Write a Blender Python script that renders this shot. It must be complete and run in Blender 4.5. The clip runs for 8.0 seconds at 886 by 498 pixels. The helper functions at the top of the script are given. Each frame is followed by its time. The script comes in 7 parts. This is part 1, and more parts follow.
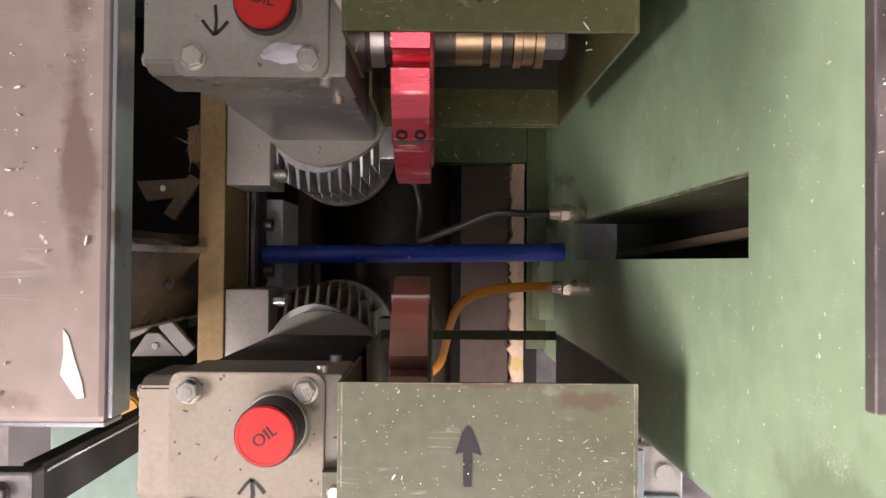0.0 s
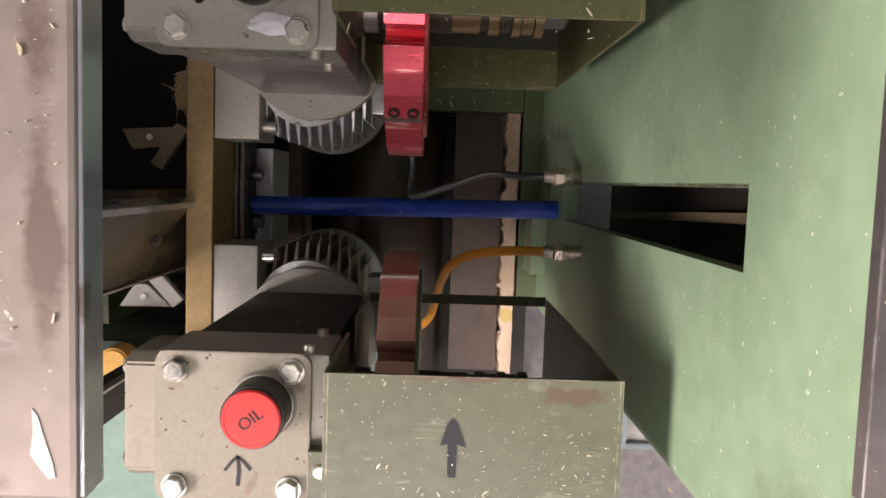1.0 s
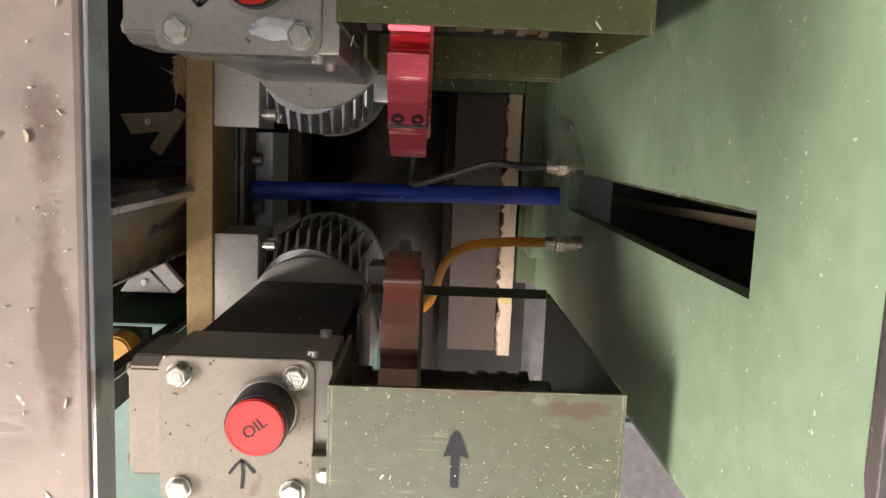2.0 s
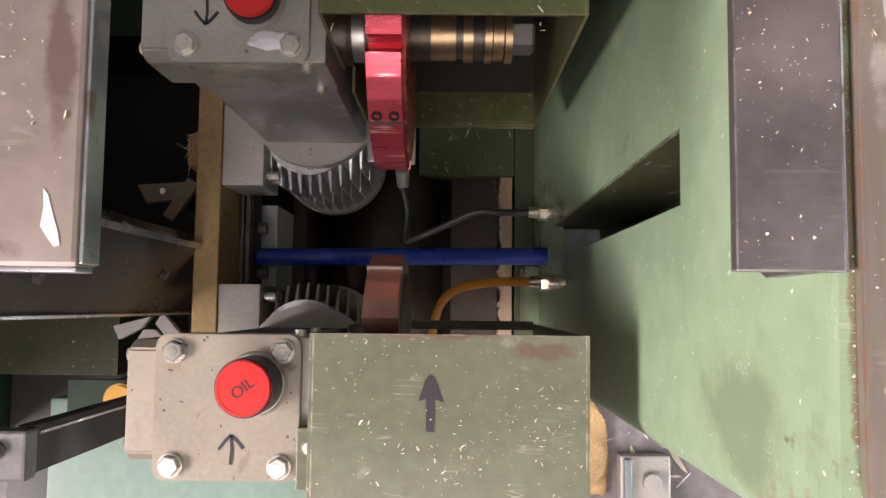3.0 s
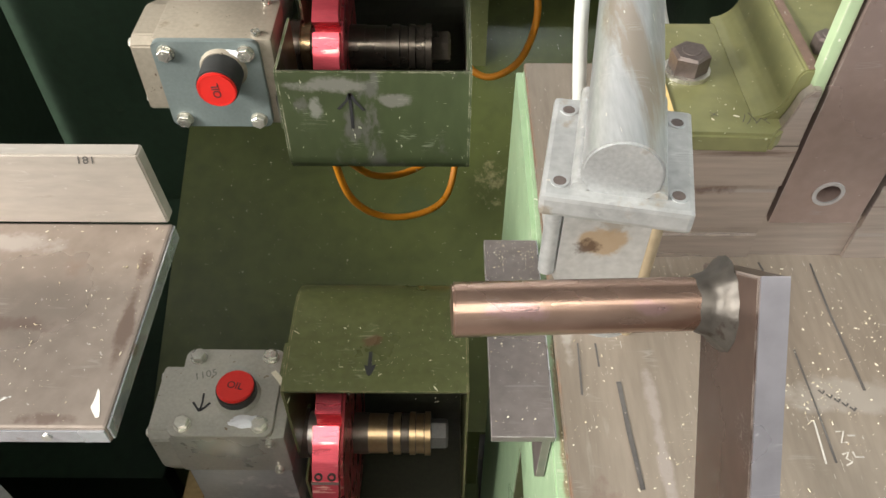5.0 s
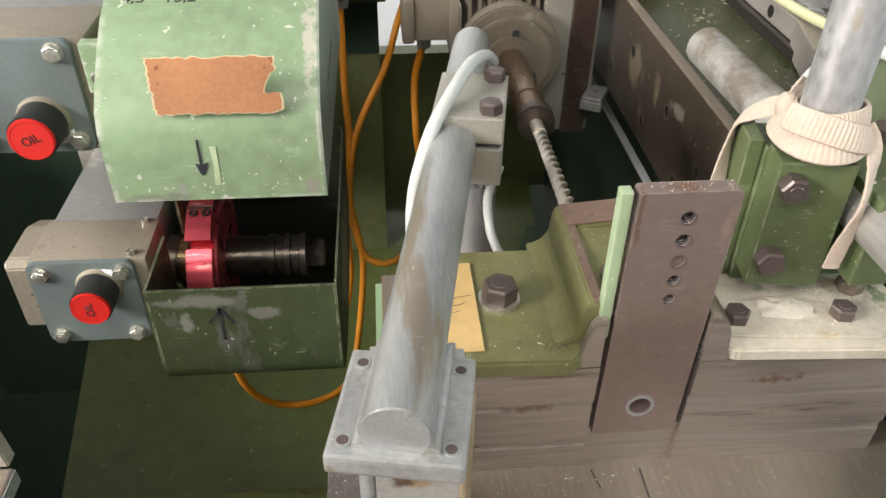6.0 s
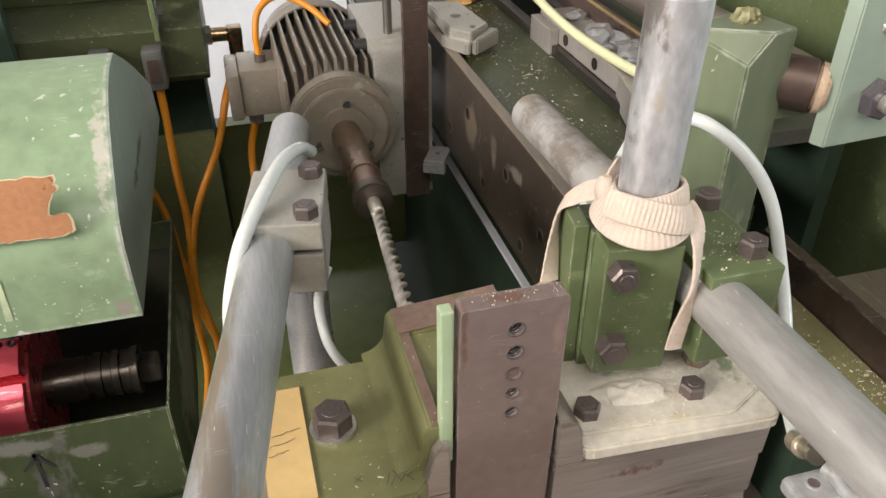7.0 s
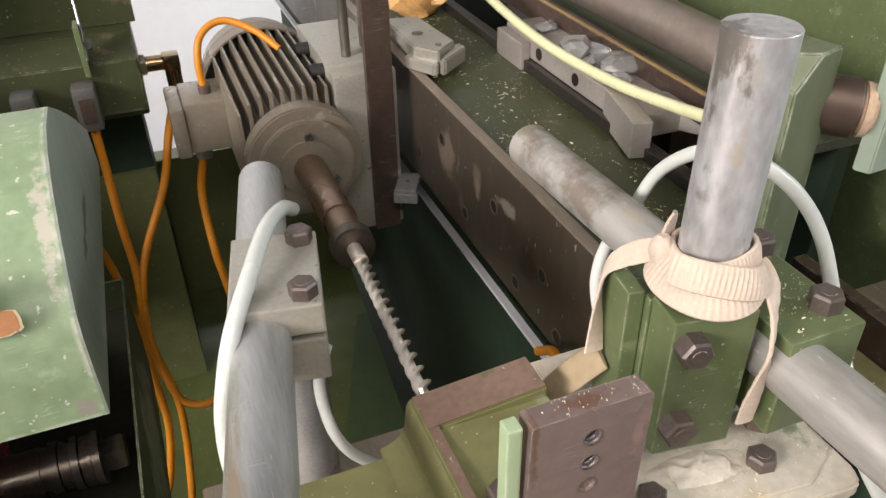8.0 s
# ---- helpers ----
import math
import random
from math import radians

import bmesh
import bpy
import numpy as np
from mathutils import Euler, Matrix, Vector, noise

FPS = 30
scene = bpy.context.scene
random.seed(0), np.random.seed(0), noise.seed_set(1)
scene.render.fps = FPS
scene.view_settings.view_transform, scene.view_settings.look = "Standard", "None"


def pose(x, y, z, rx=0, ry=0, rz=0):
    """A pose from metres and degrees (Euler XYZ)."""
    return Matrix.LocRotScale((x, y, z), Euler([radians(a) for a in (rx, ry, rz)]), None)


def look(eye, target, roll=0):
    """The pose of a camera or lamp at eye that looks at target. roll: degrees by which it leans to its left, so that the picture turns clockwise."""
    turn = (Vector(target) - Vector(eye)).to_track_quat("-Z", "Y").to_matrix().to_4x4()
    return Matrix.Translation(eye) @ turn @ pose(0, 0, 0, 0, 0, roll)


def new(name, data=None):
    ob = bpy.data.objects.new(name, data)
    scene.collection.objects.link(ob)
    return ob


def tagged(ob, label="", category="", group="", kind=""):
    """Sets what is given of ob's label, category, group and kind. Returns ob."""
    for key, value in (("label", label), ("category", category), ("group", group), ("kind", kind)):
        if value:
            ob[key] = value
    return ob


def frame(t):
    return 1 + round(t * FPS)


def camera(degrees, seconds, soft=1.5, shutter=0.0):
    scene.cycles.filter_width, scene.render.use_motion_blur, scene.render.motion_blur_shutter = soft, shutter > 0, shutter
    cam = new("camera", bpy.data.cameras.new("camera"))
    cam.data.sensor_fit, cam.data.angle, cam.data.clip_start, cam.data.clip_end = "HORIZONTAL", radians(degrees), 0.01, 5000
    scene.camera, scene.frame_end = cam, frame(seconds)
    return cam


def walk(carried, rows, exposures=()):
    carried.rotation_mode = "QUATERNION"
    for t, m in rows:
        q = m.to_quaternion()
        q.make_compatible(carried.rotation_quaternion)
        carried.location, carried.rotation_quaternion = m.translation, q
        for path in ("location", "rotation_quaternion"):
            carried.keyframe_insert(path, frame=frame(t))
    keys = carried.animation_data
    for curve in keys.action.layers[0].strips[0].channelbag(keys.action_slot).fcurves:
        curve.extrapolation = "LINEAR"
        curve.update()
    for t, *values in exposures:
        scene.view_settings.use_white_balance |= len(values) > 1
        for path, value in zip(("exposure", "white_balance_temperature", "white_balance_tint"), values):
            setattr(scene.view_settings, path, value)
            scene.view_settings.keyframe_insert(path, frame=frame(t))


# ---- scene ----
cam = camera(59.3, 8.0)
PATH = [
    (0, 0.0013, -0.0033, 1.4059, 0.89, -0.30, 0.44),
    (0.5, 0.0042, 0.0117, 1.3963, -2.19, -0.53, 1.22),
    (1, 0.0027, 0.0494, 1.3923, -4.97, -0.75, 1.95),
    (1.5, -0.0052, 0.0915, 1.3850, -7.70, -1.11, 2.63),
    (1.7, -0.0087, 0.0972, 1.3820, -8.57, -1.21, 2.79),
    (2.8, 0.0297, -0.0233, 1.4311, 0.48, 0.49, 0.30),
    (3, 0.0365, -0.0711, 1.4500, 4.25, 0.35, 0.65),
    (3.5, 0.0564, -0.1797, 1.4999, 14.23, 0.88, 1.08),
    (4, 0.0743, -0.2580, 1.5390, 23.61, 1.03, 1.48),
    (4.5, 0.0911, -0.3025, 1.5805, 33.13, 0.74, 1.38),
    (5, 0.1207, -0.3161, 1.6196, 41.93, -0.05, 0.38),
    (5.2, 0.1383, -0.3118, 1.6382, 45.14, -0.29, -0.21),
    (6.3, 0.2363, -0.2994, 1.6975, 54.58, -0.46, -7.28),
    (6.5, 0.2520, -0.2913, 1.7008, 55.26, -0.32, -9.38),
    (7, 0.2702, -0.2329, 1.7022, 55.97, 0.08, -15.56),
    (7.5, 0.2580, -0.1633, 1.7024, 56.03, 0.73, -19.77),
    (8, 0.2440, -0.1204, 1.6994, 55.80, 1.03, -21.67),
]
walk(cam, [(t, pose(*p)) for t, *p in PATH], [(0, 0.0, 6500, 21), (0.5, -0.06, 6500, 20), (1.0, -0.01, 6500, 17), (1.5, -0.02, 6500, 10), (3.0, -0.02, 6500, 19), (3.5, 0.13, 6500, 17), (4.0, 0.26, 6500, 17),
                                             (4.5, 0.32, 6500, 7), (5.2, 0.22, 6450, 1), (6.5, -0.19, 6500, 5), (8.0, -0.16, 6600, 8)])

# ---------------------------------------------------------------- light
world = bpy.data.worlds.new("hall_air")
scene.world = world
world.use_nodes = True
wn = world.node_tree.nodes
wn["Background"].inputs[0].default_value = (0.80, 0.86, 1.0, 1)
wn["Background"].inputs[1].default_value = 0.25


def area_lamp(name, eye, target, sx, sy, power, colour, spread=180):
    d = bpy.data.lights.new(name, "AREA")
    d.shape, d.size, d.size_y, d.energy, d.color = "RECTANGLE", sx, sy, power, colour
    d.spread = radians(spread)
    ob = new(name, d)
    ob.matrix_world = look(eye, target)
    return ob


# daylight windows in the long wall; unseen lamps under the ceiling added as fill
area_lamp("window_light", (-3.35, -0.9, 2.9), (0.1, 0.15, 0.9), 2.4, 1.3, 400, (1.0, 0.91, 0.87))
area_lamp("window_light_east", (4.1, -0.9, 2.6), (0.5, 0.2, 1.2), 2.0, 1.2, 165, (0.88, 0.94, 1.0))
area_lamp("fill_lamp_north", (0.3, 2.2, 3.95), (0.25, 3.2, 0.3), 1.6, 0.3, 26, (0.92, 0.94, 1.0), 70)
area_lamp("fill_lamp_rear", (-0.4, -2.0, 3.8), (0.0, -1.2, 0.5), 2.4, 0.4, 50, (1.0, 0.90, 0.84))
area_lamp("fill_lamp_middle", (0.3, -1.3, 3.95), (0.2, -0.2, 0.6), 2.0, 0.4, 20, (1.0, 0.90, 0.84))


# ---------------------------------------------------------------- materials
def mat(name, base, rough=0.5, metal=0.0, var=0.25, scale=30.0, bump=0.15, wear=None, wear_amt=0.0, wear_scale=12.0,
        specks=None, speck_amt=0.0, speck_scale=160.0, streak=None, rough_var=0.2, coat=0.0, scratch=None, patches=(), edge=None, edge_r=0.0016, island=None):
    """Procedural surface: base colour varied at two scales, worn patches, small specks, fine relief."""
    m = bpy.data.materials.new(name)
    m.use_nodes = True
    nt = m.node_tree
    n, l = nt.nodes, nt.links
    bsdf = n["Principled BSDF"]
    co = n.new("ShaderNodeTexCoord")
    mp = n.new("ShaderNodeMapping")
    l.new(co.outputs["Object"], mp.inputs[0])
    if streak:
        mp.inputs["Scale"].default_value = streak
    big = n.new("ShaderNodeTexNoise")
    big.inputs["Scale"].default_value, big.inputs["Detail"].default_value = scale * 0.25, 6
    fine = n.new("ShaderNodeTexNoise")
    fine.inputs["Scale"].default_value, fine.inputs["Detail"].default_value = scale * 6, 5
    for t in (big, fine):
        l.new(mp.outputs[0], t.inputs[0])
    mix = n.new("ShaderNodeMath")
    mix.operation = "ADD"
    mul = n.new("ShaderNodeMath")
    mul.operation, mul.inputs[1].default_value = "MULTIPLY", 0.5
    l.new(fine.outputs[0], mul.inputs[0])
    l.new(big.outputs[0], mix.inputs[0])
    l.new(mul.outputs[0], mix.inputs[1])
    ramp = n.new("ShaderNodeMapRange")
    ramp.inputs[1].default_value, ramp.inputs[2].default_value = 0.56, 0.94
    ramp.inputs[3].default_value, ramp.inputs[4].default_value = 1.0 - var, 1.0 + var
    l.new(mix.outputs[0], ramp.inputs[0])
    rgb = n.new("ShaderNodeRGB")
    rgb.outputs[0].default_value = (*base, 1)
    vm = n.new("ShaderNodeVectorMath")
    vm.operation = "SCALE"
    l.new(rgb.outputs[0], vm.inputs[0])
    l.new(ramp.outputs[0], vm.inputs["Scale"])
    colour = vm.outputs[0]

    def layer(colour, tint, amount, sc, sharp, detail=8):
        t = n.new("ShaderNodeTexNoise")
        t.inputs["Scale"].default_value, t.inputs["Detail"].default_value = sc, detail
        t.inputs["Roughness"].default_value = 0.62
        l.new(mp.outputs[0], t.inputs[0])
        r = n.new("ShaderNodeMapRange")
        edge = 0.74 - 0.34 * amount
        r.inputs[1].default_value, r.inputs[2].default_value = edge, edge + sharp
        l.new(t.outputs[0], r.inputs[0])
        mx = n.new("ShaderNodeMix")
        mx.data_type = "RGBA"
        l.new(r.outputs[0], mx.inputs[0])
        l.new(colour, mx.inputs[6])
        mx.inputs[7].default_value = (*tint, 1)
        return mx.outputs[2], r.outputs[0]

    worn = None
    if wear:
        colour, worn = layer(colour, wear, wear_amt, wear_scale, 0.05)
    if specks:
        colour, _ = layer(colour, specks, speck_amt, speck_scale, 0.02, 2)
    for centre, radius, tint, sc, *force in patches:
        # a patch with an uneven rim round a centre
        gap = n.new("ShaderNodeVectorMath")
        gap.operation = "SUBTRACT"
        l.new(co.outputs["Object"], gap.inputs[0])
        gap.inputs[1].default_value = centre
        div = n.new("ShaderNodeVectorMath")
        div.operation = "DIVIDE"
        l.new(gap.outputs[0], div.inputs[0])
        div.inputs[1].default_value = radius
        far = n.new("ShaderNodeVectorMath")
        far.operation = "LENGTH"
        l.new(div.outputs[0], far.inputs[0])
        t = n.new("ShaderNodeTexNoise")
        t.inputs["Scale"].default_value, t.inputs["Detail"].default_value, t.inputs["Roughness"].default_value = sc, 9, 0.65
        l.new(co.outputs["Object"], t.inputs[0])
        low = n.new("ShaderNodeMapRange")
        low.inputs[1].default_value, low.inputs[2].default_value = 0.0, 1.0
        low.inputs[3].default_value, low.inputs[4].default_value = force[0] if force else 0.38, -0.32
        l.new(far.outputs["Value"], low.inputs[0])
        tot = n.new("ShaderNodeMath")
        l.new(t.outputs[0], tot.inputs[0])
        l.new(low.outputs[0], tot.inputs[1])
        r = n.new("ShaderNodeMapRange")
        r.inputs[1].default_value, r.inputs[2].default_value, r.inputs[4].default_value = 0.52, 0.68, 0.85
        l.new(tot.outputs[0], r.inputs[0])
        mx = n.new("ShaderNodeMix")
        mx.data_type = "RGBA"
        l.new(r.outputs[0], mx.inputs[0])
        l.new(colour, mx.inputs[6])
        mx.inputs[7].default_value = (*tint, 1)
        colour = mx.outputs[2]
    if scratch:
        # hair lines in two directions, only here and there
        tint, amount = scratch
        where = n.new("ShaderNodeTexNoise")
        where.inputs["Scale"].default_value = 34.0
        l.new(co.outputs["Object"], where.inputs[0])
        gate = n.new("ShaderNodeMapRange")
        gate.inputs[1].default_value, gate.inputs[2].default_value, gate.inputs[4].default_value = 0.62 - 0.15 * amount, 0.72 - 0.15 * amount, 0.42
        l.new(where.outputs[0], gate.inputs[0])
        for turn, sq in ((0.5, 16.0), (-1.1, 12.0)):
            sm = n.new("ShaderNodeMapping")
            sm.inputs["Rotation"].default_value = (turn * 0.7, turn * 0.4, turn)
            sm.inputs["Scale"].default_value = (1.0, sq, sq)
            l.new(co.outputs["Object"], sm.inputs[0])
            t = n.new("ShaderNodeTexNoise")
            t.inputs["Scale"].default_value, t.inputs["Detail"].default_value = 16.0, 0
            l.new(sm.outputs[0], t.inputs[0])
            off = n.new("ShaderNodeMath")
            off.operation, off.inputs[1].default_value = "SUBTRACT", 0.5
            l.new(t.outputs[0], off.inputs[0])
            ab = n.new("ShaderNodeMath")
            ab.operation = "ABSOLUTE"
            l.new(off.outputs[0], ab.inputs[0])
            r = n.new("ShaderNodeMapRange")
            r.inputs[1].default_value, r.inputs[2].default_value, r.inputs[3].default_value, r.inputs[4].default_value = 0.006, 0.022, 1.0, 0.0
            l.new(ab.outputs[0], r.inputs[0])
            both = n.new("ShaderNodeMath")
            both.operation = "MULTIPLY"
            l.new(r.outputs[0], both.inputs[0])
            l.new(gate.outputs[0], both.inputs[1])
            mx = n.new("ShaderNodeMix")
            mx.data_type = "RGBA"
            l.new(both.outputs[0], mx.inputs[0])
            l.new(colour, mx.inputs[6])
            mx.inputs[7].default_value = (*tint, 1)
            colour = mx.outputs[2]
    if edge:
        # paint rubbed off along the edges
        bev = n.new("ShaderNodeBevel")
        bev.samples = 4
        bev.inputs["Radius"].default_value = edge_r
        geo = n.new("ShaderNodeNewGeometry")
        dot = n.new("ShaderNodeVectorMath")
        dot.operation = "DOT_PRODUCT"
        l.new(bev.outputs[0], dot.inputs[0])
        l.new(geo.outputs["Normal"], dot.inputs[1])
        t = n.new("ShaderNodeTexNoise")
        t.inputs["Scale"].default_value, t.inputs["Detail"].default_value = 70.0, 6
        l.new(co.outputs["Object"], t.inputs[0])
        lim = n.new("ShaderNodeMapRange")
        lim.inputs[1].default_value, lim.inputs[2].default_value, lim.inputs[3].default_value, lim.inputs[4].default_value = 0.985, 0.90, 0.0, 1.0
        l.new(dot.outputs["Value"], lim.inputs[0])
        rag = n.new("ShaderNodeMapRange")
        rag.inputs[1].default_value, rag.inputs[2].default_value = 0.42, 0.56
        l.new(t.outputs[0], rag.inputs[0])
        both = n.new("ShaderNodeMath")
        both.operation = "MULTIPLY"
        l.new(lim.outputs[0], both.inputs[0])
        l.new(rag.outputs[0], both.inputs[1])
        mx = n.new("ShaderNodeMix")
        mx.data_type = "RGBA"
        l.new(both.outputs[0], mx.inputs[0])
        l.new(colour, mx.inputs[6])
        mx.inputs[7].default_value = (*edge, 1)
        colour = mx.outputs[2]
    if island:
        # each loose piece has its own tone
        geo = n.new("ShaderNodeNewGeometry")
        mx = n.new("ShaderNodeMix")
        mx.data_type = "RGBA"
        l.new(geo.outputs["Random Per Island"], mx.inputs[0])
        l.new(colour, mx.inputs[6])
        mx.inputs[7].default_value = (*island, 1)
        colour = mx.outputs[2]
    l.new(colour, bsdf.inputs["Base Color"])
    rr = n.new("ShaderNodeMapRange")
    rr.inputs[1].default_value, rr.inputs[2].default_value = 0.3, 0.7
    rr.inputs[3].default_value, rr.inputs[4].default_value = max(0.03, rough - rough_var), min(1.0, rough + rough_var)
    l.new(big.outputs[0], rr.inputs[0])
    l.new(rr.outputs[0], bsdf.inputs["Roughness"])
    bsdf.inputs["Metallic"].default_value = metal
    bsdf.inputs["Coat Weight"].default_value = coat
    bp = n.new("ShaderNodeBump")
    bp.inputs["Strength"].default_value, bp.inputs["Distance"].default_value = bump, 0.001
    l.new(mix.outputs[0], bp.inputs["Height"])
    l.new(bp.outputs[0], bsdf.inputs["Normal"])
    return m


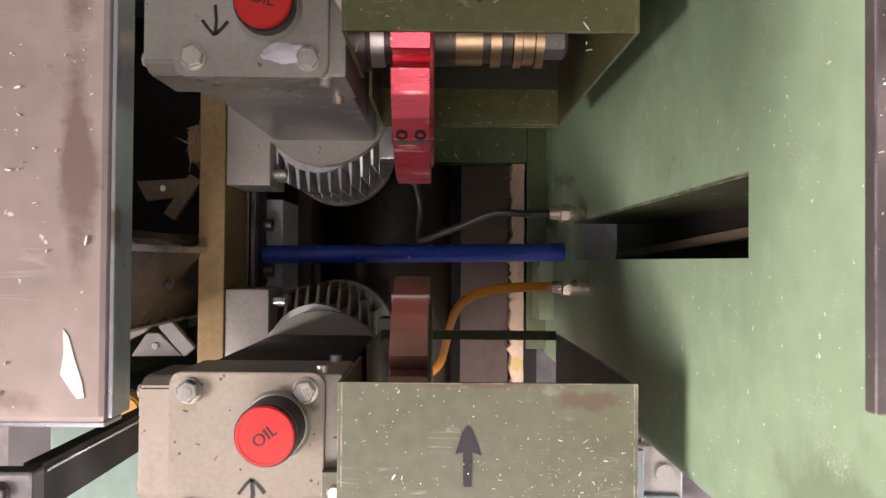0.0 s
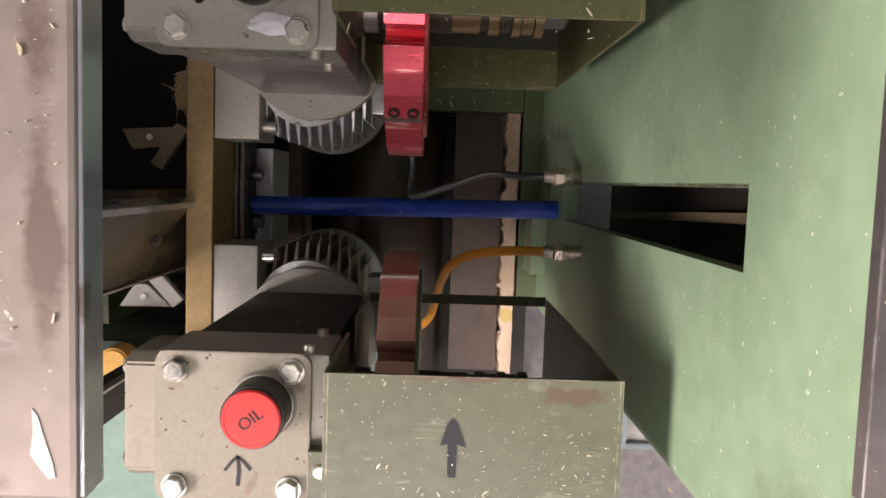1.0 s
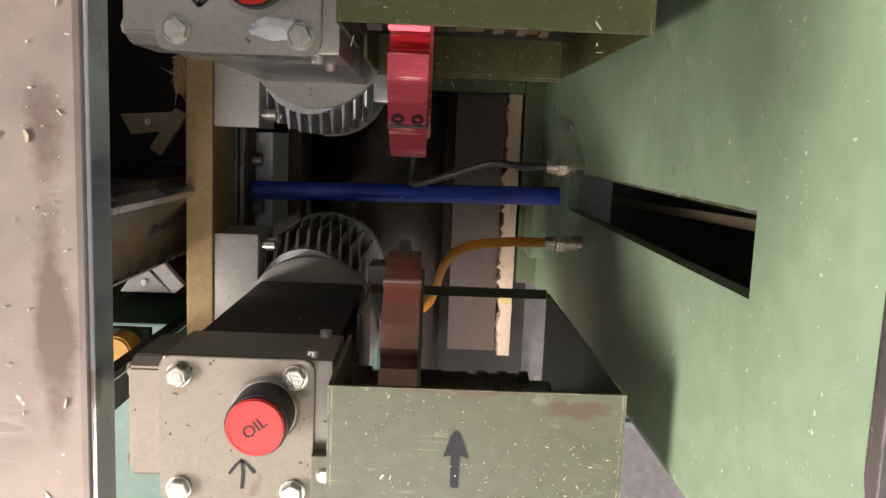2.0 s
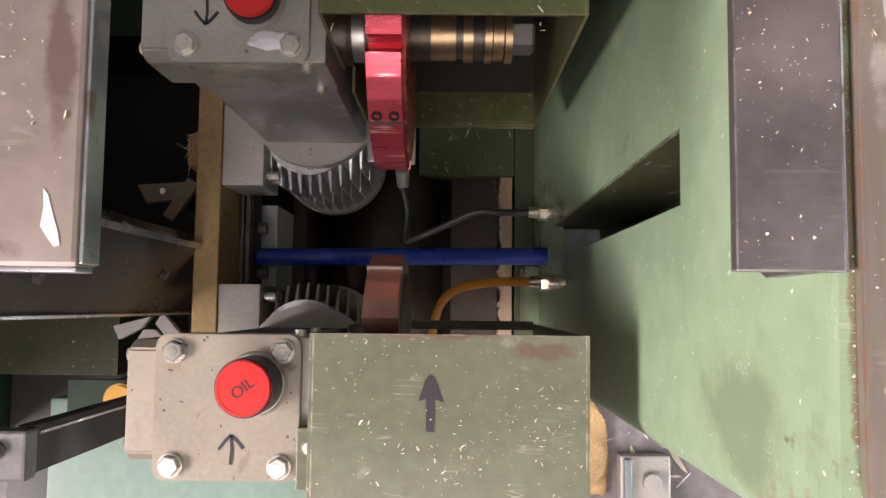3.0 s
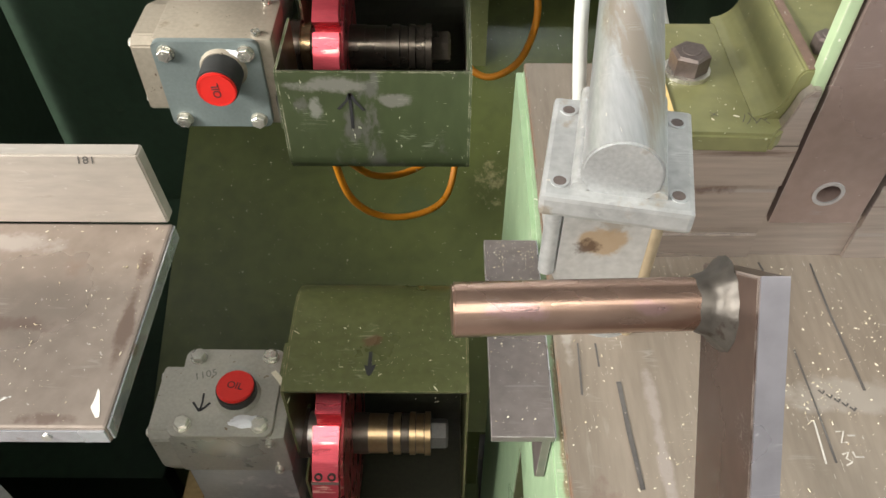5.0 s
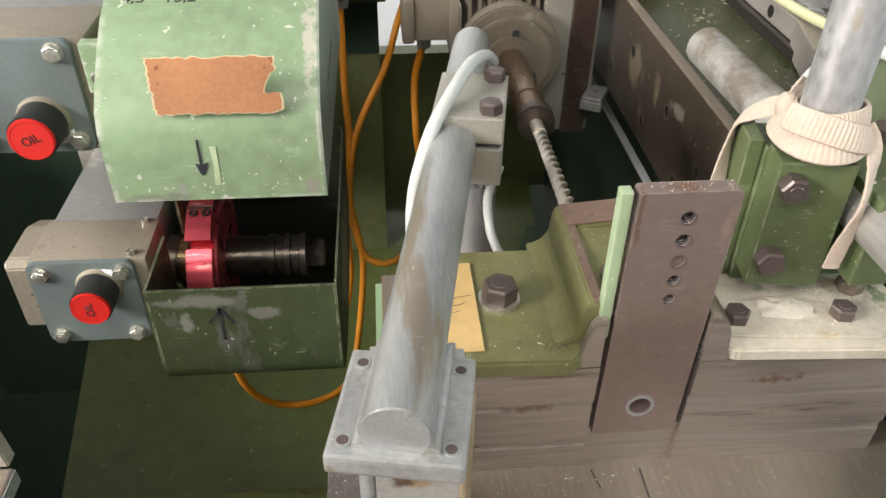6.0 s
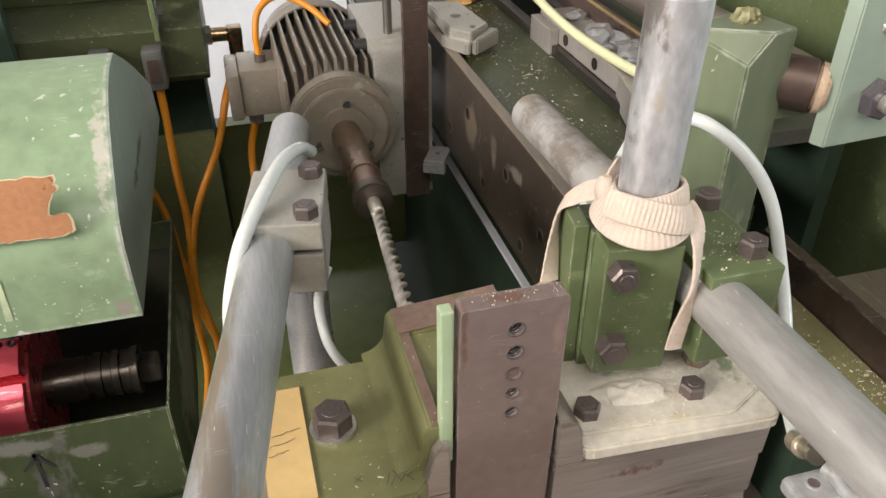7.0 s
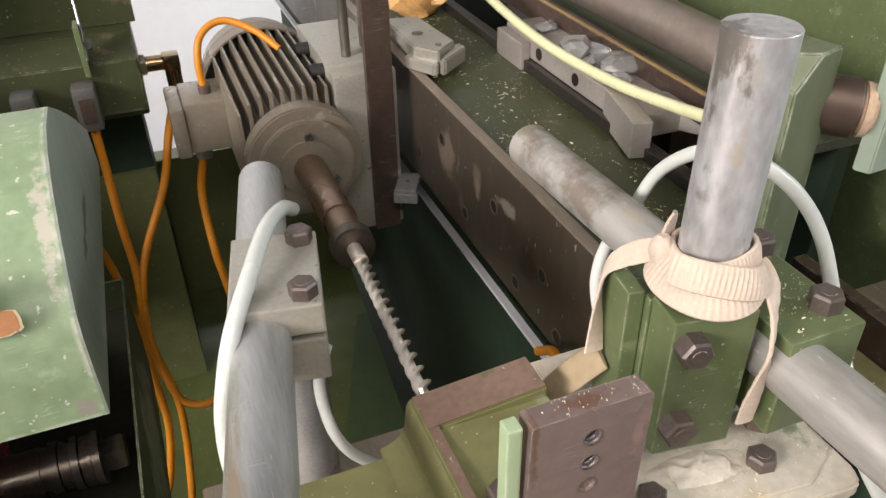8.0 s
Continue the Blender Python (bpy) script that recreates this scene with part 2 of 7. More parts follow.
M = dict(
    rust_edge=mat("rust_browned_edge", (0.20, 0.135, 0.105), 0.5, 0.3, 0.3, 24, 0.2, (0.13, 0.15, 0.075), 0.28, 24, (0.45, 0.42, 0.36), 0.1, 200),
    darker_green=mat("darker_deck_green", (0.042, 0.070, 0.026), 0.4, 0, 0.25, 6, 0.1, (0.05, 0.075, 0.03), 0.25, 6),
    streaked=mat("streaky_scraped_sheet", (0.26, 0.26, 0.25), 0.5, 0.3, 0.3, 20, 0.2, (0.62, 0.62, 0.60), 0.40, 20, streak=(1.2, 1.0, 5.0)),
    dusty_deck=mat("sawdust_covered_olive_plate", (0.19, 0.18, 0.085), 0.6, 0, 0.25, 14, 0.2, (0.34, 0.28, 0.17), 0.34, 20, (0.6, 0.52, 0.36), 0.16, 160),
    # near-black colour that stands for the deep shade inside the hoods
    hood_shade=mat("hood_interior_shade", (0.020, 0.021, 0.011), 0.7, 0, 0.4, 20, 0.4, (0.05, 0.045, 0.025), 0.2, 24),
    dull_cheek=mat("worn_hood_cheek", (0.215, 0.265, 0.215), 0.5, 0, 0.2, 12, 0.15, (0.24, 0.25, 0.22), 0.36, 14, (0.4, 0.42, 0.38), 0.1, 150, streak=(1, 2.5, 0.5), edge=(0.40, 0.39, 0.35), edge_r=0.003, patches=(((0.149, 0.61, 1.298), (0.02, 0.15, 0.014), (0.075, 0.06, 0.065), 30, 0.40), ((0.149, 0.46, 1.40), (0.02, 0.10, 0.02), (0.42, 0.40, 0.35), 90, 0.2))),
    scraped_liner=mat("scraped_olive_liner", (0.085, 0.095, 0.045), 0.5, 0, 0.3, 20, 0.2, (0.26, 0.28, 0.20), 0.34, 26, (0.5, 0.5, 0.42), 0.16, 90, streak=(1, 1, 0.3), scratch=((0.45, 0.46, 0.38), 0.5), edge=(0.48, 0.48, 0.42)),
    pen=mat("faded_pen_ink", (0.085, 0.078, 0.074), 0.6, 0, 0.3, 60, 0.0, (0.18, 0.16, 0.15), 0.35, 60),
    # grey picked to cut the light bounced by unseen walls and ceiling
    grey_plaster=mat("low_bounce_hall_grey", (0.30, 0.30, 0.30), 0.9, 0, 0.06, 4, 0.2),
    raw_wood=mat("raw_split_wood", (0.62, 0.46, 0.33), 0.85, 0, 0.25, 40, 0.5, (0.72, 0.58, 0.42), 0.35, 20, streak=(2, 0.4, 1), patches=(((0.145, -0.19, -0.012), (0.03, 0.03, 0.05), (0.62, 0.45, 0.13), 40),)),
    beam_side=mat("smeared_beam_side", (0.078, 0.062, 0.048), 0.45, 0.3, 0.22, 12, 0.12, (0.25, 0.21, 0.17), 0.34, 12, (0.4, 0.37, 0.3), 0.08, 200, streak=(1, 1, 0.35), edge=(0.36, 0.31, 0.27), patches=(((0.583, 0.74, 1.225), (0.05, 0.06, 0.075), (0.24, 0.195, 0.145), 16, 0.30), ((0.583, 0.64, 1.225), (0.05, 0.035, 0.065), (0.27, 0.225, 0.165), 20, 0.30), ((0.583, 0.50, 1.20), (0.05, 0.06, 0.05), (0.040, 0.030, 0.024), 16, 0.3), ((0.583, 0.56, 1.24), (0.05, 0.06, 0.02), (0.33, 0.29, 0.25), 40))),
    fence_steel=mat("rubbed_fence_steel", (0.46, 0.42, 0.38), 0.38, 0.45, 0.14, 10, 0.10, (0.33, 0.275, 0.225), 0.36, 9, (0.6, 0.58, 0.55), 0.05, 220, streak=(0.6, 1, 2.5), scratch=((0.62, 0.6, 0.57), 0.4)),
    bed_steel=mat("rust_banded_bed_steel", (0.47, 0.415, 0.385), 0.36, 0.7, 0.2, 10, 0.08, (0.25, 0.195, 0.175), 0.42, 8, (0.5, 0.45, 0.38), 0.08, 180, streak=(0.3, 1.0, 4.0), scratch=((0.42, 0.38, 0.34), 0.5), edge=(0.34, 0.30, 0.27), edge_r=0.002, patches=(((0.52, 0.106, 1.238), (0.06, 0.03, 0.016), (0.26, 0.13, 0.09), 90, 0.15), ((0.54, 0.106, 1.195), (0.10, 0.03, 0.012), (0.52, 0.45, 0.38), 50, 0.2), ((0.31, 0.106, 1.215), (0.05, 0.03, 0.010), (0.20, 0.14, 0.12), 40, 0.2))),
    # first patch is a broad darker green; rust and worn spots follow
    slab_green=mat("rust_stained_green_paint", (0.268, 0.376, 0.234), 0.38, 0, 0.16, 8, 0.12, (0.36, 0.45, 0.30), 0.22, 9, (0.66, 0.67, 0.57), 0.10, 150, scratch=((0.55, 0.56, 0.46), 0.3), patches=(((0.195, -0.125, 1.02), (0.03, 0.10, 0.13), (0.185, 0.245, 0.150), 14, 0.30), ((0.199, -0.170, 1.075), (0.040, 0.044, 0.085), (0.25, 0.235, 0.16), 110, 0.30), ((0.1945, -0.125, 1.105), (0.012, 0.070, 0.060), (0.215, 0.28, 0.16), 40, 0.14), ((0.206, -0.168, 1.125), (0.030, 0.032, 0.036), (0.14, 0.26, 0.17), 130, 0.40), ((0.200, -0.178, 1.02), (0.04, 0.018, 0.09), (0.48, 0.52, 0.44), 180, 0.20), ((0.1945, -0.130, 1.085), (0.01, 0.018, 0.025), (0.11, 0.07, 0.045), 170, 0.10), ((0.1945, -0.045, 1.10), (0.01, 0.03, 0.04), (0.42, 0.38, 0.16), 30, 0.2), ((0.198, -0.174, 1.095), (0.035, 0.022, 0.045), (0.26, 0.23, 0.16), 60, 0.24), ((0.205, -0.168, 1.125), (0.03, 0.018, 0.03), (0.36, 0.30, 0.22), 50, 0.34), ((0.2105, -0.160, 1.130), (0.016, 0.014, 0.02), (0.17, 0.30, 0.19), 90, 0.28), ((0.1965, -0.135, 1.125), (0.010, 0.016, 0.02), (0.13, 0.07, 0.045), 160, 0.12), ((0.2020, -0.04, 1.1305), (0.006, 0.26, 0.012), (0.19, 0.14, 0.085), 70, 0.34), ((0.24, -0.174, 1.12), (0.09, 0.014, 0.035), (0.19, 0.19, 0.115), 80, 0.42))),
    olive=mat("olive_paint", (0.096, 0.104, 0.042), 0.38, 0, 0.25, 14, 0.12, (0.085, 0.055, 0.030), 0.26, 20, (0.40, 0.38, 0.28), 0.12, 240, scratch=((0.32, 0.31, 0.22), 0.15), edge=(0.30, 0.24, 0.15), patches=(((0.0, 0.150, 0.831), (0.09, 0.016, 0.03), (0.12, 0.065, 0.035), 60), ((0.03, 0.24, 0.831), (0.03, 0.02, 0.02), (0.10, 0.055, 0.03), 60))),
    olive_grey=mat("dusty_olive_paint", (0.128, 0.134, 0.084), 0.45, 0, 0.2, 14, 0.12, (0.225, 0.225, 0.165), 0.26, 14, (0.48, 0.46, 0.36), 0.13, 260, scratch=((0.42, 0.41, 0.32), 0.25), edge=(0.45, 0.40, 0.30), patches=(((0.04, -0.093, 0.831), (0.13, 0.010, 0.02), (0.13, 0.085, 0.05), 70), ((0.11, -0.105, 0.831), (0.05, 0.016, 0.02), (0.12, 0.08, 0.05), 50), ((-0.03, -0.20, 0.831), (0.06, 0.03, 0.02), (0.22, 0.225, 0.165), 45, 0.1))),
    smeared=mat("smeared_green_paint", (0.048, 0.062, 0.028), 0.45, 0, 0.25, 10, 0.12, (0.092, 0.092, 0.080), 0.50, 16, (0.5, 0.5, 0.4), 0.08, 240, streak=(1, 1, 0.45), scratch=((0.3, 0.32, 0.25), 0.12), edge=(0.38, 0.36, 0.28), patches=(((-0.01, 0.405, 1.09), (0.09, 0.05, 0.022), (0.17, 0.165, 0.15), 40), ((-0.03, 0.405, 1.06), (0.02, 0.03, 0.03), (0.20, 0.20, 0.18), 40), ((0.06, 0.405, 1.07), (0.05, 0.03, 0.02), (0.16, 0.155, 0.14), 50), ((0.149, 0.60, 1.00), (0.012, 0.24, 0.14), (0.36, 0.34, 0.26), 20))),
    light_green=mat("light_green_paint", (0.335, 0.430, 0.270), 0.36, 0, 0.14, 8, 0.10, (0.38, 0.47, 0.32), 0.22, 9, (0.66, 0.67, 0.57), 0.10, 150, scratch=((0.6, 0.63, 0.52), 0.3), edge=(0.5, 0.5, 0.42)),
    chipped_green=mat("chipped_light_green_paint", (0.235, 0.320, 0.195), 0.42, 0, 0.2, 10, 0.15, (0.40, 0.46, 0.38), 0.20, 34, (0.55, 0.57, 0.49), 0.16, 110, scratch=((0.45, 0.5, 0.4), 0.3), edge=(0.54, 0.54, 0.49), edge_r=0.007, patches=(((0.03, 0.47, 1.415), (0.16, 0.06, 0.035), (0.50, 0.54, 0.47), 110, 0.13), ((0.139, 0.45, 1.39), (0.016, 0.16, 0.12), (0.50, 0.47, 0.41), 90, 0.34), ((0.0, 0.405, 1.245), (0.012, 0.05, 0.03), (0.30, 0.31, 0.28), 60), ((-0.02, 0.405, 1.235), (0.10, 0.05, 0.012), (0.20, 0.22, 0.17), 50), ((0.115, 0.405, 1.29), (0.03, 0.03, 0.035), (0.33, 0.45, 0.30), 70, 0.2), ((0.135, 0.405, 1.245), (0.016, 0.03, 0.02), (0.30, 0.26, 0.24), 90))),
    green=mat("machine_green_paint", (0.112, 0.144, 0.066), 0.42, 0, 0.2, 12, 0.12, (0.17, 0.21, 0.105), 0.3, 14, (0.5, 0.5, 0.36), 0.12, 220, scratch=((0.30, 0.34, 0.22), 0.08), edge=(0.34, 0.36, 0.26), patches=(((0.535, 0.150, 1.312), (0.030, 0.02, 0.020), (0.46, 0.46, 0.26), 170, 0.02), ((0.548, 0.150, 1.35), (0.012, 0.02, 0.05), (0.26, 0.36, 0.20), 90, 0.16))),
    # bright patches: wood dust together with a painted window sheen
    deep_green=mat("deck_green_dust_and_sheen", (0.068, 0.083, 0.022), 0.34, 0, 0.28, 5, 0.10, (0.070, 0.092, 0.030), 0.25, 5, (0.3, 0.3, 0.2), 0.07, 130, patches=(((0.219, 0.936, 0.443), (0.10, 0.17, 0.10), (0.34, 0.31, 0.16), 40, 0.14), ((0.219, 0.936, 0.443), (0.05, 0.07, 0.06), (0.30, 0.28, 0.17), 150, 0.05))),
    beam_green=mat("beam_green_paint", (0.044, 0.052, 0.020), 0.45, 0, 0.2, 8, 0.12, (0.105, 0.092, 0.050), 0.3, 10, (0.45, 0.42, 0.3), 0.10, 170, edge=(0.25, 0.24, 0.18)),
    # green darkened for faces in shade; the shade is in the colour
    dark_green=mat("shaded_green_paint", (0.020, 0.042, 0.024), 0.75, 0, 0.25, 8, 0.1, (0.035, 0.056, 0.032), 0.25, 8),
    teal=mat("pale_teal_paint", (0.17, 0.27, 0.21), 0.5, 0, 0.15, 9, 0.1, (0.2, 0.2, 0.18), 0.15, 12),
    brown_steel=mat("worn_table_steel", (0.275, 0.232, 0.19), 0.46, 0.5, 0.18, 10, 0.14, (0.37, 0.33, 0.28), 0.34, 9, (0.54, 0.5, 0.44), 0.07, 200, streak=(3.5, 0.5, 1), scratch=((0.45, 0.42, 0.38), 0.08), edge=(0.30, 0.19, 0.13), edge_r=0.003, patches=(((0.268, -0.06, 1.137), (0.012, 0.15, 0.02), (0.42, 0.365, 0.335), 30, 0.30), ((0.232, -0.12, 1.137), (0.030, 0.06, 0.02), (0.215, 0.145, 0.125), 30, 0.25), ((0.212, 0.03, 1.137), (0.012, 0.05, 0.02), (0.44, 0.40, 0.36), 40, 0.25), ((0.30, -0.09, 1.137), (0.05, 0.05, 0.05), (0.21, 0.16, 0.135), 30), ((0.40, -0.02, 1.137), (0.10, 0.03, 0.05), (0.40, 0.36, 0.32), 26))),
    plate_steel=mat("oxidised_plate_steel", (0.32, 0.27, 0.235), 0.40, 0.6, 0.2, 10, 0.12, (0.25, 0.195, 0.165), 0.36, 7, (0.58, 0.54, 0.5), 0.07, 220, scratch=((0.45, 0.42, 0.38), 0.1), patches=(((-0.119, 0.04, 1.1485), (0.014, 0.13, 0.02), (0.16, 0.115, 0.095), 26, 0.34), ((-0.175, 0.085, 1.149), (0.035, 0.05, 0.02), (0.23, 0.165, 0.135), 40, 0.12), ((-0.15, -0.05, 1.149), (0.05, 0.012, 0.02), (0.19, 0.14, 0.12), 40, 0.3), ((-0.20, 0.03, 1.145), (0.05, 0.02, 0.02), (0.20, 0.15, 0.13), 60), ((-0.24, 0.11, 1.145), (0.12, 0.025, 0.02), (0.42, 0.38, 0.36), 30))),
    bright_edge=mat("ground_steel_edge", (0.55, 0.56, 0.60), 0.28, 0.8, 0.15, 30, 0.12, (0.3, 0.25, 0.22), 0.3, 25),
    angle_steel=mat("dark_angle_steel", (0.25, 0.222, 0.215), 0.34, 0.75, 0.2, 18, 0.14, (0.23, 0.215, 0.215), 0.3, 14, (0.5, 0.48, 0.45), 0.08, 220, scratch=((0.4, 0.38, 0.37), 0.2), edge=(0.55, 0.53, 0.52)),
    bar_steel=mat("dark_flat_steel", (0.30, 0.228, 0.208), 0.38, 0.5, 0.14, 18, 0.10, (0.36, 0.26, 0.23), 0.30, 14, (0.5, 0.45, 0.4), 0.07, 240, scratch=((0.34, 0.3, 0.29), 0.3), edge=(0.50, 0.45, 0.42), edge_r=0.0014, patches=(((0.440, 0.1085, 1.385), (0.012, 0.02, 0.05), (0.40, 0.27, 0.24), 40, 0.30), ((0.378, 0.1085, 1.40), (0.006, 0.03, 0.10), (0.20, 0.12, 0.09), 60, 0.25), ((0.41, 0.115, 1.4155), (0.05, 0.012, 0.004), (0.23, 0.13, 0.09), 60, 0.3))),
    arm_steel=mat("mill_scale_steel", (0.105, 0.073, 0.060), 0.40, 0.5, 0.22, 14, 0.12, (0.22, 0.18, 0.17), 0.22, 9, scratch=((0.3, 0.27, 0.25), 0.5), edge=(0.34, 0.29, 0.26)),
    # patches paint the bar's reflections and white highlights into its colour
    handle_steel=mat("handle_steel_painted_sheen", (0.36, 0.243, 0.190), 0.26, 0.95, 0.3, 16, 0.10, (0.46, 0.34, 0.24), 0.34, 13, (0.16, 0.085, 0.065), 0.07, 40, streak=(0.4, 1, 1), rough_var=0.12, scratch=((0.6, 0.55, 0.53), 0.15), patches=(((0.19, -0.084, 1.341), (0.09, 0.008, 0.012), (0.19, 0.105, 0.08), 40, 0.25), ((0.150, -0.104, 1.342), (0.045, 0.007, 0.012), (0.44, 0.29, 0.29), 50, 0.30), ((0.215, -0.101, 1.340), (0.030, 0.006, 0.012), (0.42, 0.27, 0.26), 60, 0.25), ((0.147, -0.102, 1.346), (0.006, 0.007, 0.008), (0.72, 0.66, 0.64), 90, 0.1), ((0.222, -0.098, 1.346), (0.012, 0.005, 0.008), (0.70, 0.62, 0.60), 90, 0.05))),
    # first patch darkens the tube's rear, standing in for its shading
    dusty_tube=mat("dusty_tube_shaded_rear", (0.37, 0.36, 0.345), 0.42, 0.5, 0.26, 20, 0.12, (0.36, 0.32, 0.26), 0.36, 12, (0.6, 0.55, 0.45), 0.10, 180, streak=(1.4, 0.3, 1.4), patches=(((0.567, 0.40, 1.365), (0.06, 0.20, 0.06), (0.225, 0.19, 0.155), 26, 0.34), ((0.565, 0.30, 1.38), (0.02, 0.05, 0.015), (0.50, 0.44, 0.34), 80, 0.15))),
    post_steel=mat("mottled_post_steel", (0.49, 0.49, 0.505), 0.34, 0.65, 0.42, 22, 0.12, (0.27, 0.245, 0.23), 0.46, 26, (0.58, 0.54, 0.48), 0.10, 60, streak=(1.1, 1.1, 0.5), patches=(((0.518, 0.160, 1.52), (0.008, 0.012, 0.08), (0.56, 0.51, 0.43), 60, 0.16), ((0.505, 0.172, 1.49), (0.014, 0.02, 0.12), (0.25, 0.225, 0.205), 40, 0.20))),
    # olive lightened to make up for light that does not reach the panel
    panel_olive=mat("lit_olive_panel_paint", (0.150, 0.165, 0.072), 0.45, 0, 0.2, 6, 0.1, (0.20, 0.205, 0.11), 0.30, 7, (0.45, 0.42, 0.3), 0.08, 150, scratch=((0.3, 0.3, 0.2), 0.3)),
    sage=mat("dull_sage_paint", (0.160, 0.192, 0.118), 0.5, 0, 0.18, 10, 0.15, (0.26, 0.29, 0.20), 0.30, 14, (0.45, 0.45, 0.36), 0.08, 140, streak=(1, 1, 0.4), edge=(0.36, 0.38, 0.30), edge_r=0.003),
    rubbed_arm=mat("rubbed_purple_grey_steel", (0.30, 0.285, 0.31), 0.36, 0.7, 0.16, 14, 0.1, (0.22, 0.19, 0.20), 0.25, 30, (0.5, 0.48, 0.5), 0.10, 160, scratch=((0.5, 0.48, 0.5), 0.3)),
    weld=mat("weld_bead_metal", (0.060, 0.053, 0.046), 0.45, 0.6, 0.4, 30, 0.6, (0.035, 0.026, 0.020), 0.40, 60, rough_var=0.2),
    galv=mat("galvanised_tube", (0.44, 0.45, 0.455), 0.40, 0.65, 0.2, 44, 0.12, (0.33, 0.285, 0.235), 0.48, 10, (0.68, 0.66, 0.6), 0.07, 220, streak=(1.6, 0.16, 1.6), scratch=((0.58, 0.57, 0.55), 0.25)),
    galv_light=mat("scuffed_galvanised", (0.44, 0.445, 0.445), 0.45, 0.55, 0.24, 26, 0.18, (0.36, 0.325, 0.275), 0.38, 24, (0.62, 0.6, 0.55), 0.06, 150, scratch=((0.7, 0.7, 0.7), 0.5)),
    rust_patch=mat("rust_stained_galvanised", (0.48, 0.475, 0.465), 0.45, 0.5, 0.2, 26, 0.18, (0.36, 0.33, 0.29), 0.3, 20, patches=(((0.222, 0.031, 1.240), (0.034, 0.05, 0.026), (0.42, 0.30, 0.18), 50), ((0.216, 0.031, 1.236), (0.020, 0.05, 0.016), (0.09, 0.05, 0.03), 110))),
    cast=mat("cast_aluminium", (0.42, 0.405, 0.36), 0.45, 0.45, 0.14, 40, 0.2, (0.33, 0.30, 0.25), 0.25, 20, (0.2, 0.15, 0.1), 0.10, 90),
    cast_side=mat("dirty_and_shaded_cast", (0.30, 0.265, 0.215), 0.5, 0.3, 0.16, 30, 0.2, (0.24, 0.20, 0.15), 0.3, 20, (0.12, 0.09, 0.06), 0.08, 110),
    cast_top=mat("dirty_cast_cover", (0.275, 0.248, 0.198), 0.48, 0.35, 0.14, 40, 0.2, (0.25, 0.205, 0.15), 0.30, 26, (0.10, 0.07, 0.045), 0.17, 110, patches=(((-0.122, -0.122, 0.753), (0.040, 0.030, 0.02), (0.12, 0.095, 0.065), 60), ((-0.155, -0.160, 0.753), (0.025, 0.015, 0.02), (0.20, 0.155, 0.10), 110),)),
    cast_teal=mat("bluish_cast_cover", (0.21, 0.25, 0.25), 0.42, 0.4, 0.12, 40, 0.15, (0.32, 0.35, 0.34), 0.18, 20),
    machined=mat("machined_aluminium", (0.37, 0.37, 0.37), 0.36, 0.65, 0.14, 20, 0.08, (0.58, 0.57, 0.55), 0.42, 9, scratch=((0.6, 0.6, 0.58), 0.3)),
    slide_metal=mat("dusty_grey_slide_metal", (0.40, 0.37, 0.345), 0.42, 0.5, 0.16, 30, 0.15, (0.38, 0.35, 0.31), 0.32, 20, (0.55, 0.5, 0.42), 0.10, 160),
    # shaded copy of the column metal, for the side turned from the light
    shaded_cast=mat("shade_darkened_casting", (0.045, 0.040, 0.035), 0.55, 0.1, 0.3, 20, 0.15, (0.08, 0.068, 0.055), 0.25, 14, (0.3, 0.26, 0.2), 0.07, 120),
    fin=mat("finned_aluminium", (0.74, 0.75, 0.76), 0.40, 0.65, 0.18, 30, 0.1, (0.25, 0.23, 0.2), 0.25, 20),
    motor_grey=mat("motor_grey_paint", (0.255, 0.222, 0.178), 0.42, 0.25, 0.14, 20, 0.12, (0.40, 0.37, 0.32), 0.3, 14, (0.5, 0.45, 0.33), 0.10, 150),
    pink=mat("red_anodised_cutter", (0.58, 0.085, 0.115), 0.30, 0.75, 0.16, 20, 0.05, (0.88, 0.46, 0.42), 0.46, 14, streak=(1, 7, 7), rough_var=0.1),
    cutter_brown=mat("resin_stained_cutter", (0.36, 0.19, 0.15), 0.36, 0.5, 0.14, 20, 0.05, (0.46, 0.28, 0.23), 0.3, 12, streak=(6, 1, 1)),
    knife=mat("hardened_knife_steel", (0.62, 0.60, 0.58), 0.25, 0.9, 0.12, 30, 0.05),
    dark_hub=mat("dark_spindle_steel", (0.10, 0.085, 0.07), 0.33, 0.8, 0.25, 30, 0.08),
    bronze=mat("oily_spacer_ring", (0.36, 0.26, 0.15), 0.27, 0.9, 0.2, 30, 0.06, (0.62, 0.55, 0.42), 0.3, 16),
    silver=mat("bright_ring_steel", (0.62, 0.60, 0.56), 0.25, 0.9, 0.15, 30, 0.05),
    nut=mat("blackened_nut", (0.17, 0.165, 0.16), 0.4, 0.6, 0.2, 40, 0.15),
    rusty_bolt=mat("rust_crusted_bolt", (0.22, 0.17, 0.13), 0.75, 0.1, 0.35, 60, 0.5, (0.40, 0.34, 0.27), 0.42, 60),
    bolt=mat("zinc_bolt", (0.60, 0.585, 0.53), 0.33, 0.8, 0.15, 60, 0.15, (0.42, 0.36, 0.26), 0.25, 60),
    dark_bolt=mat("browned_bolt", (0.135, 0.108, 0.10), 0.45, 0.45, 0.25, 60, 0.3, (0.30, 0.25, 0.20), 0.3, 60),
    red_cap=mat("red_plastic", (0.60, 0.022, 0.018), 0.35, 0, 0.06, 20, 0.05, (0.68, 0.08, 0.06), 0.15, 20),
    black=mat("black_plastic", (0.020, 0.020, 0.020), 0.5, 0, 0.2, 30, 0.1),
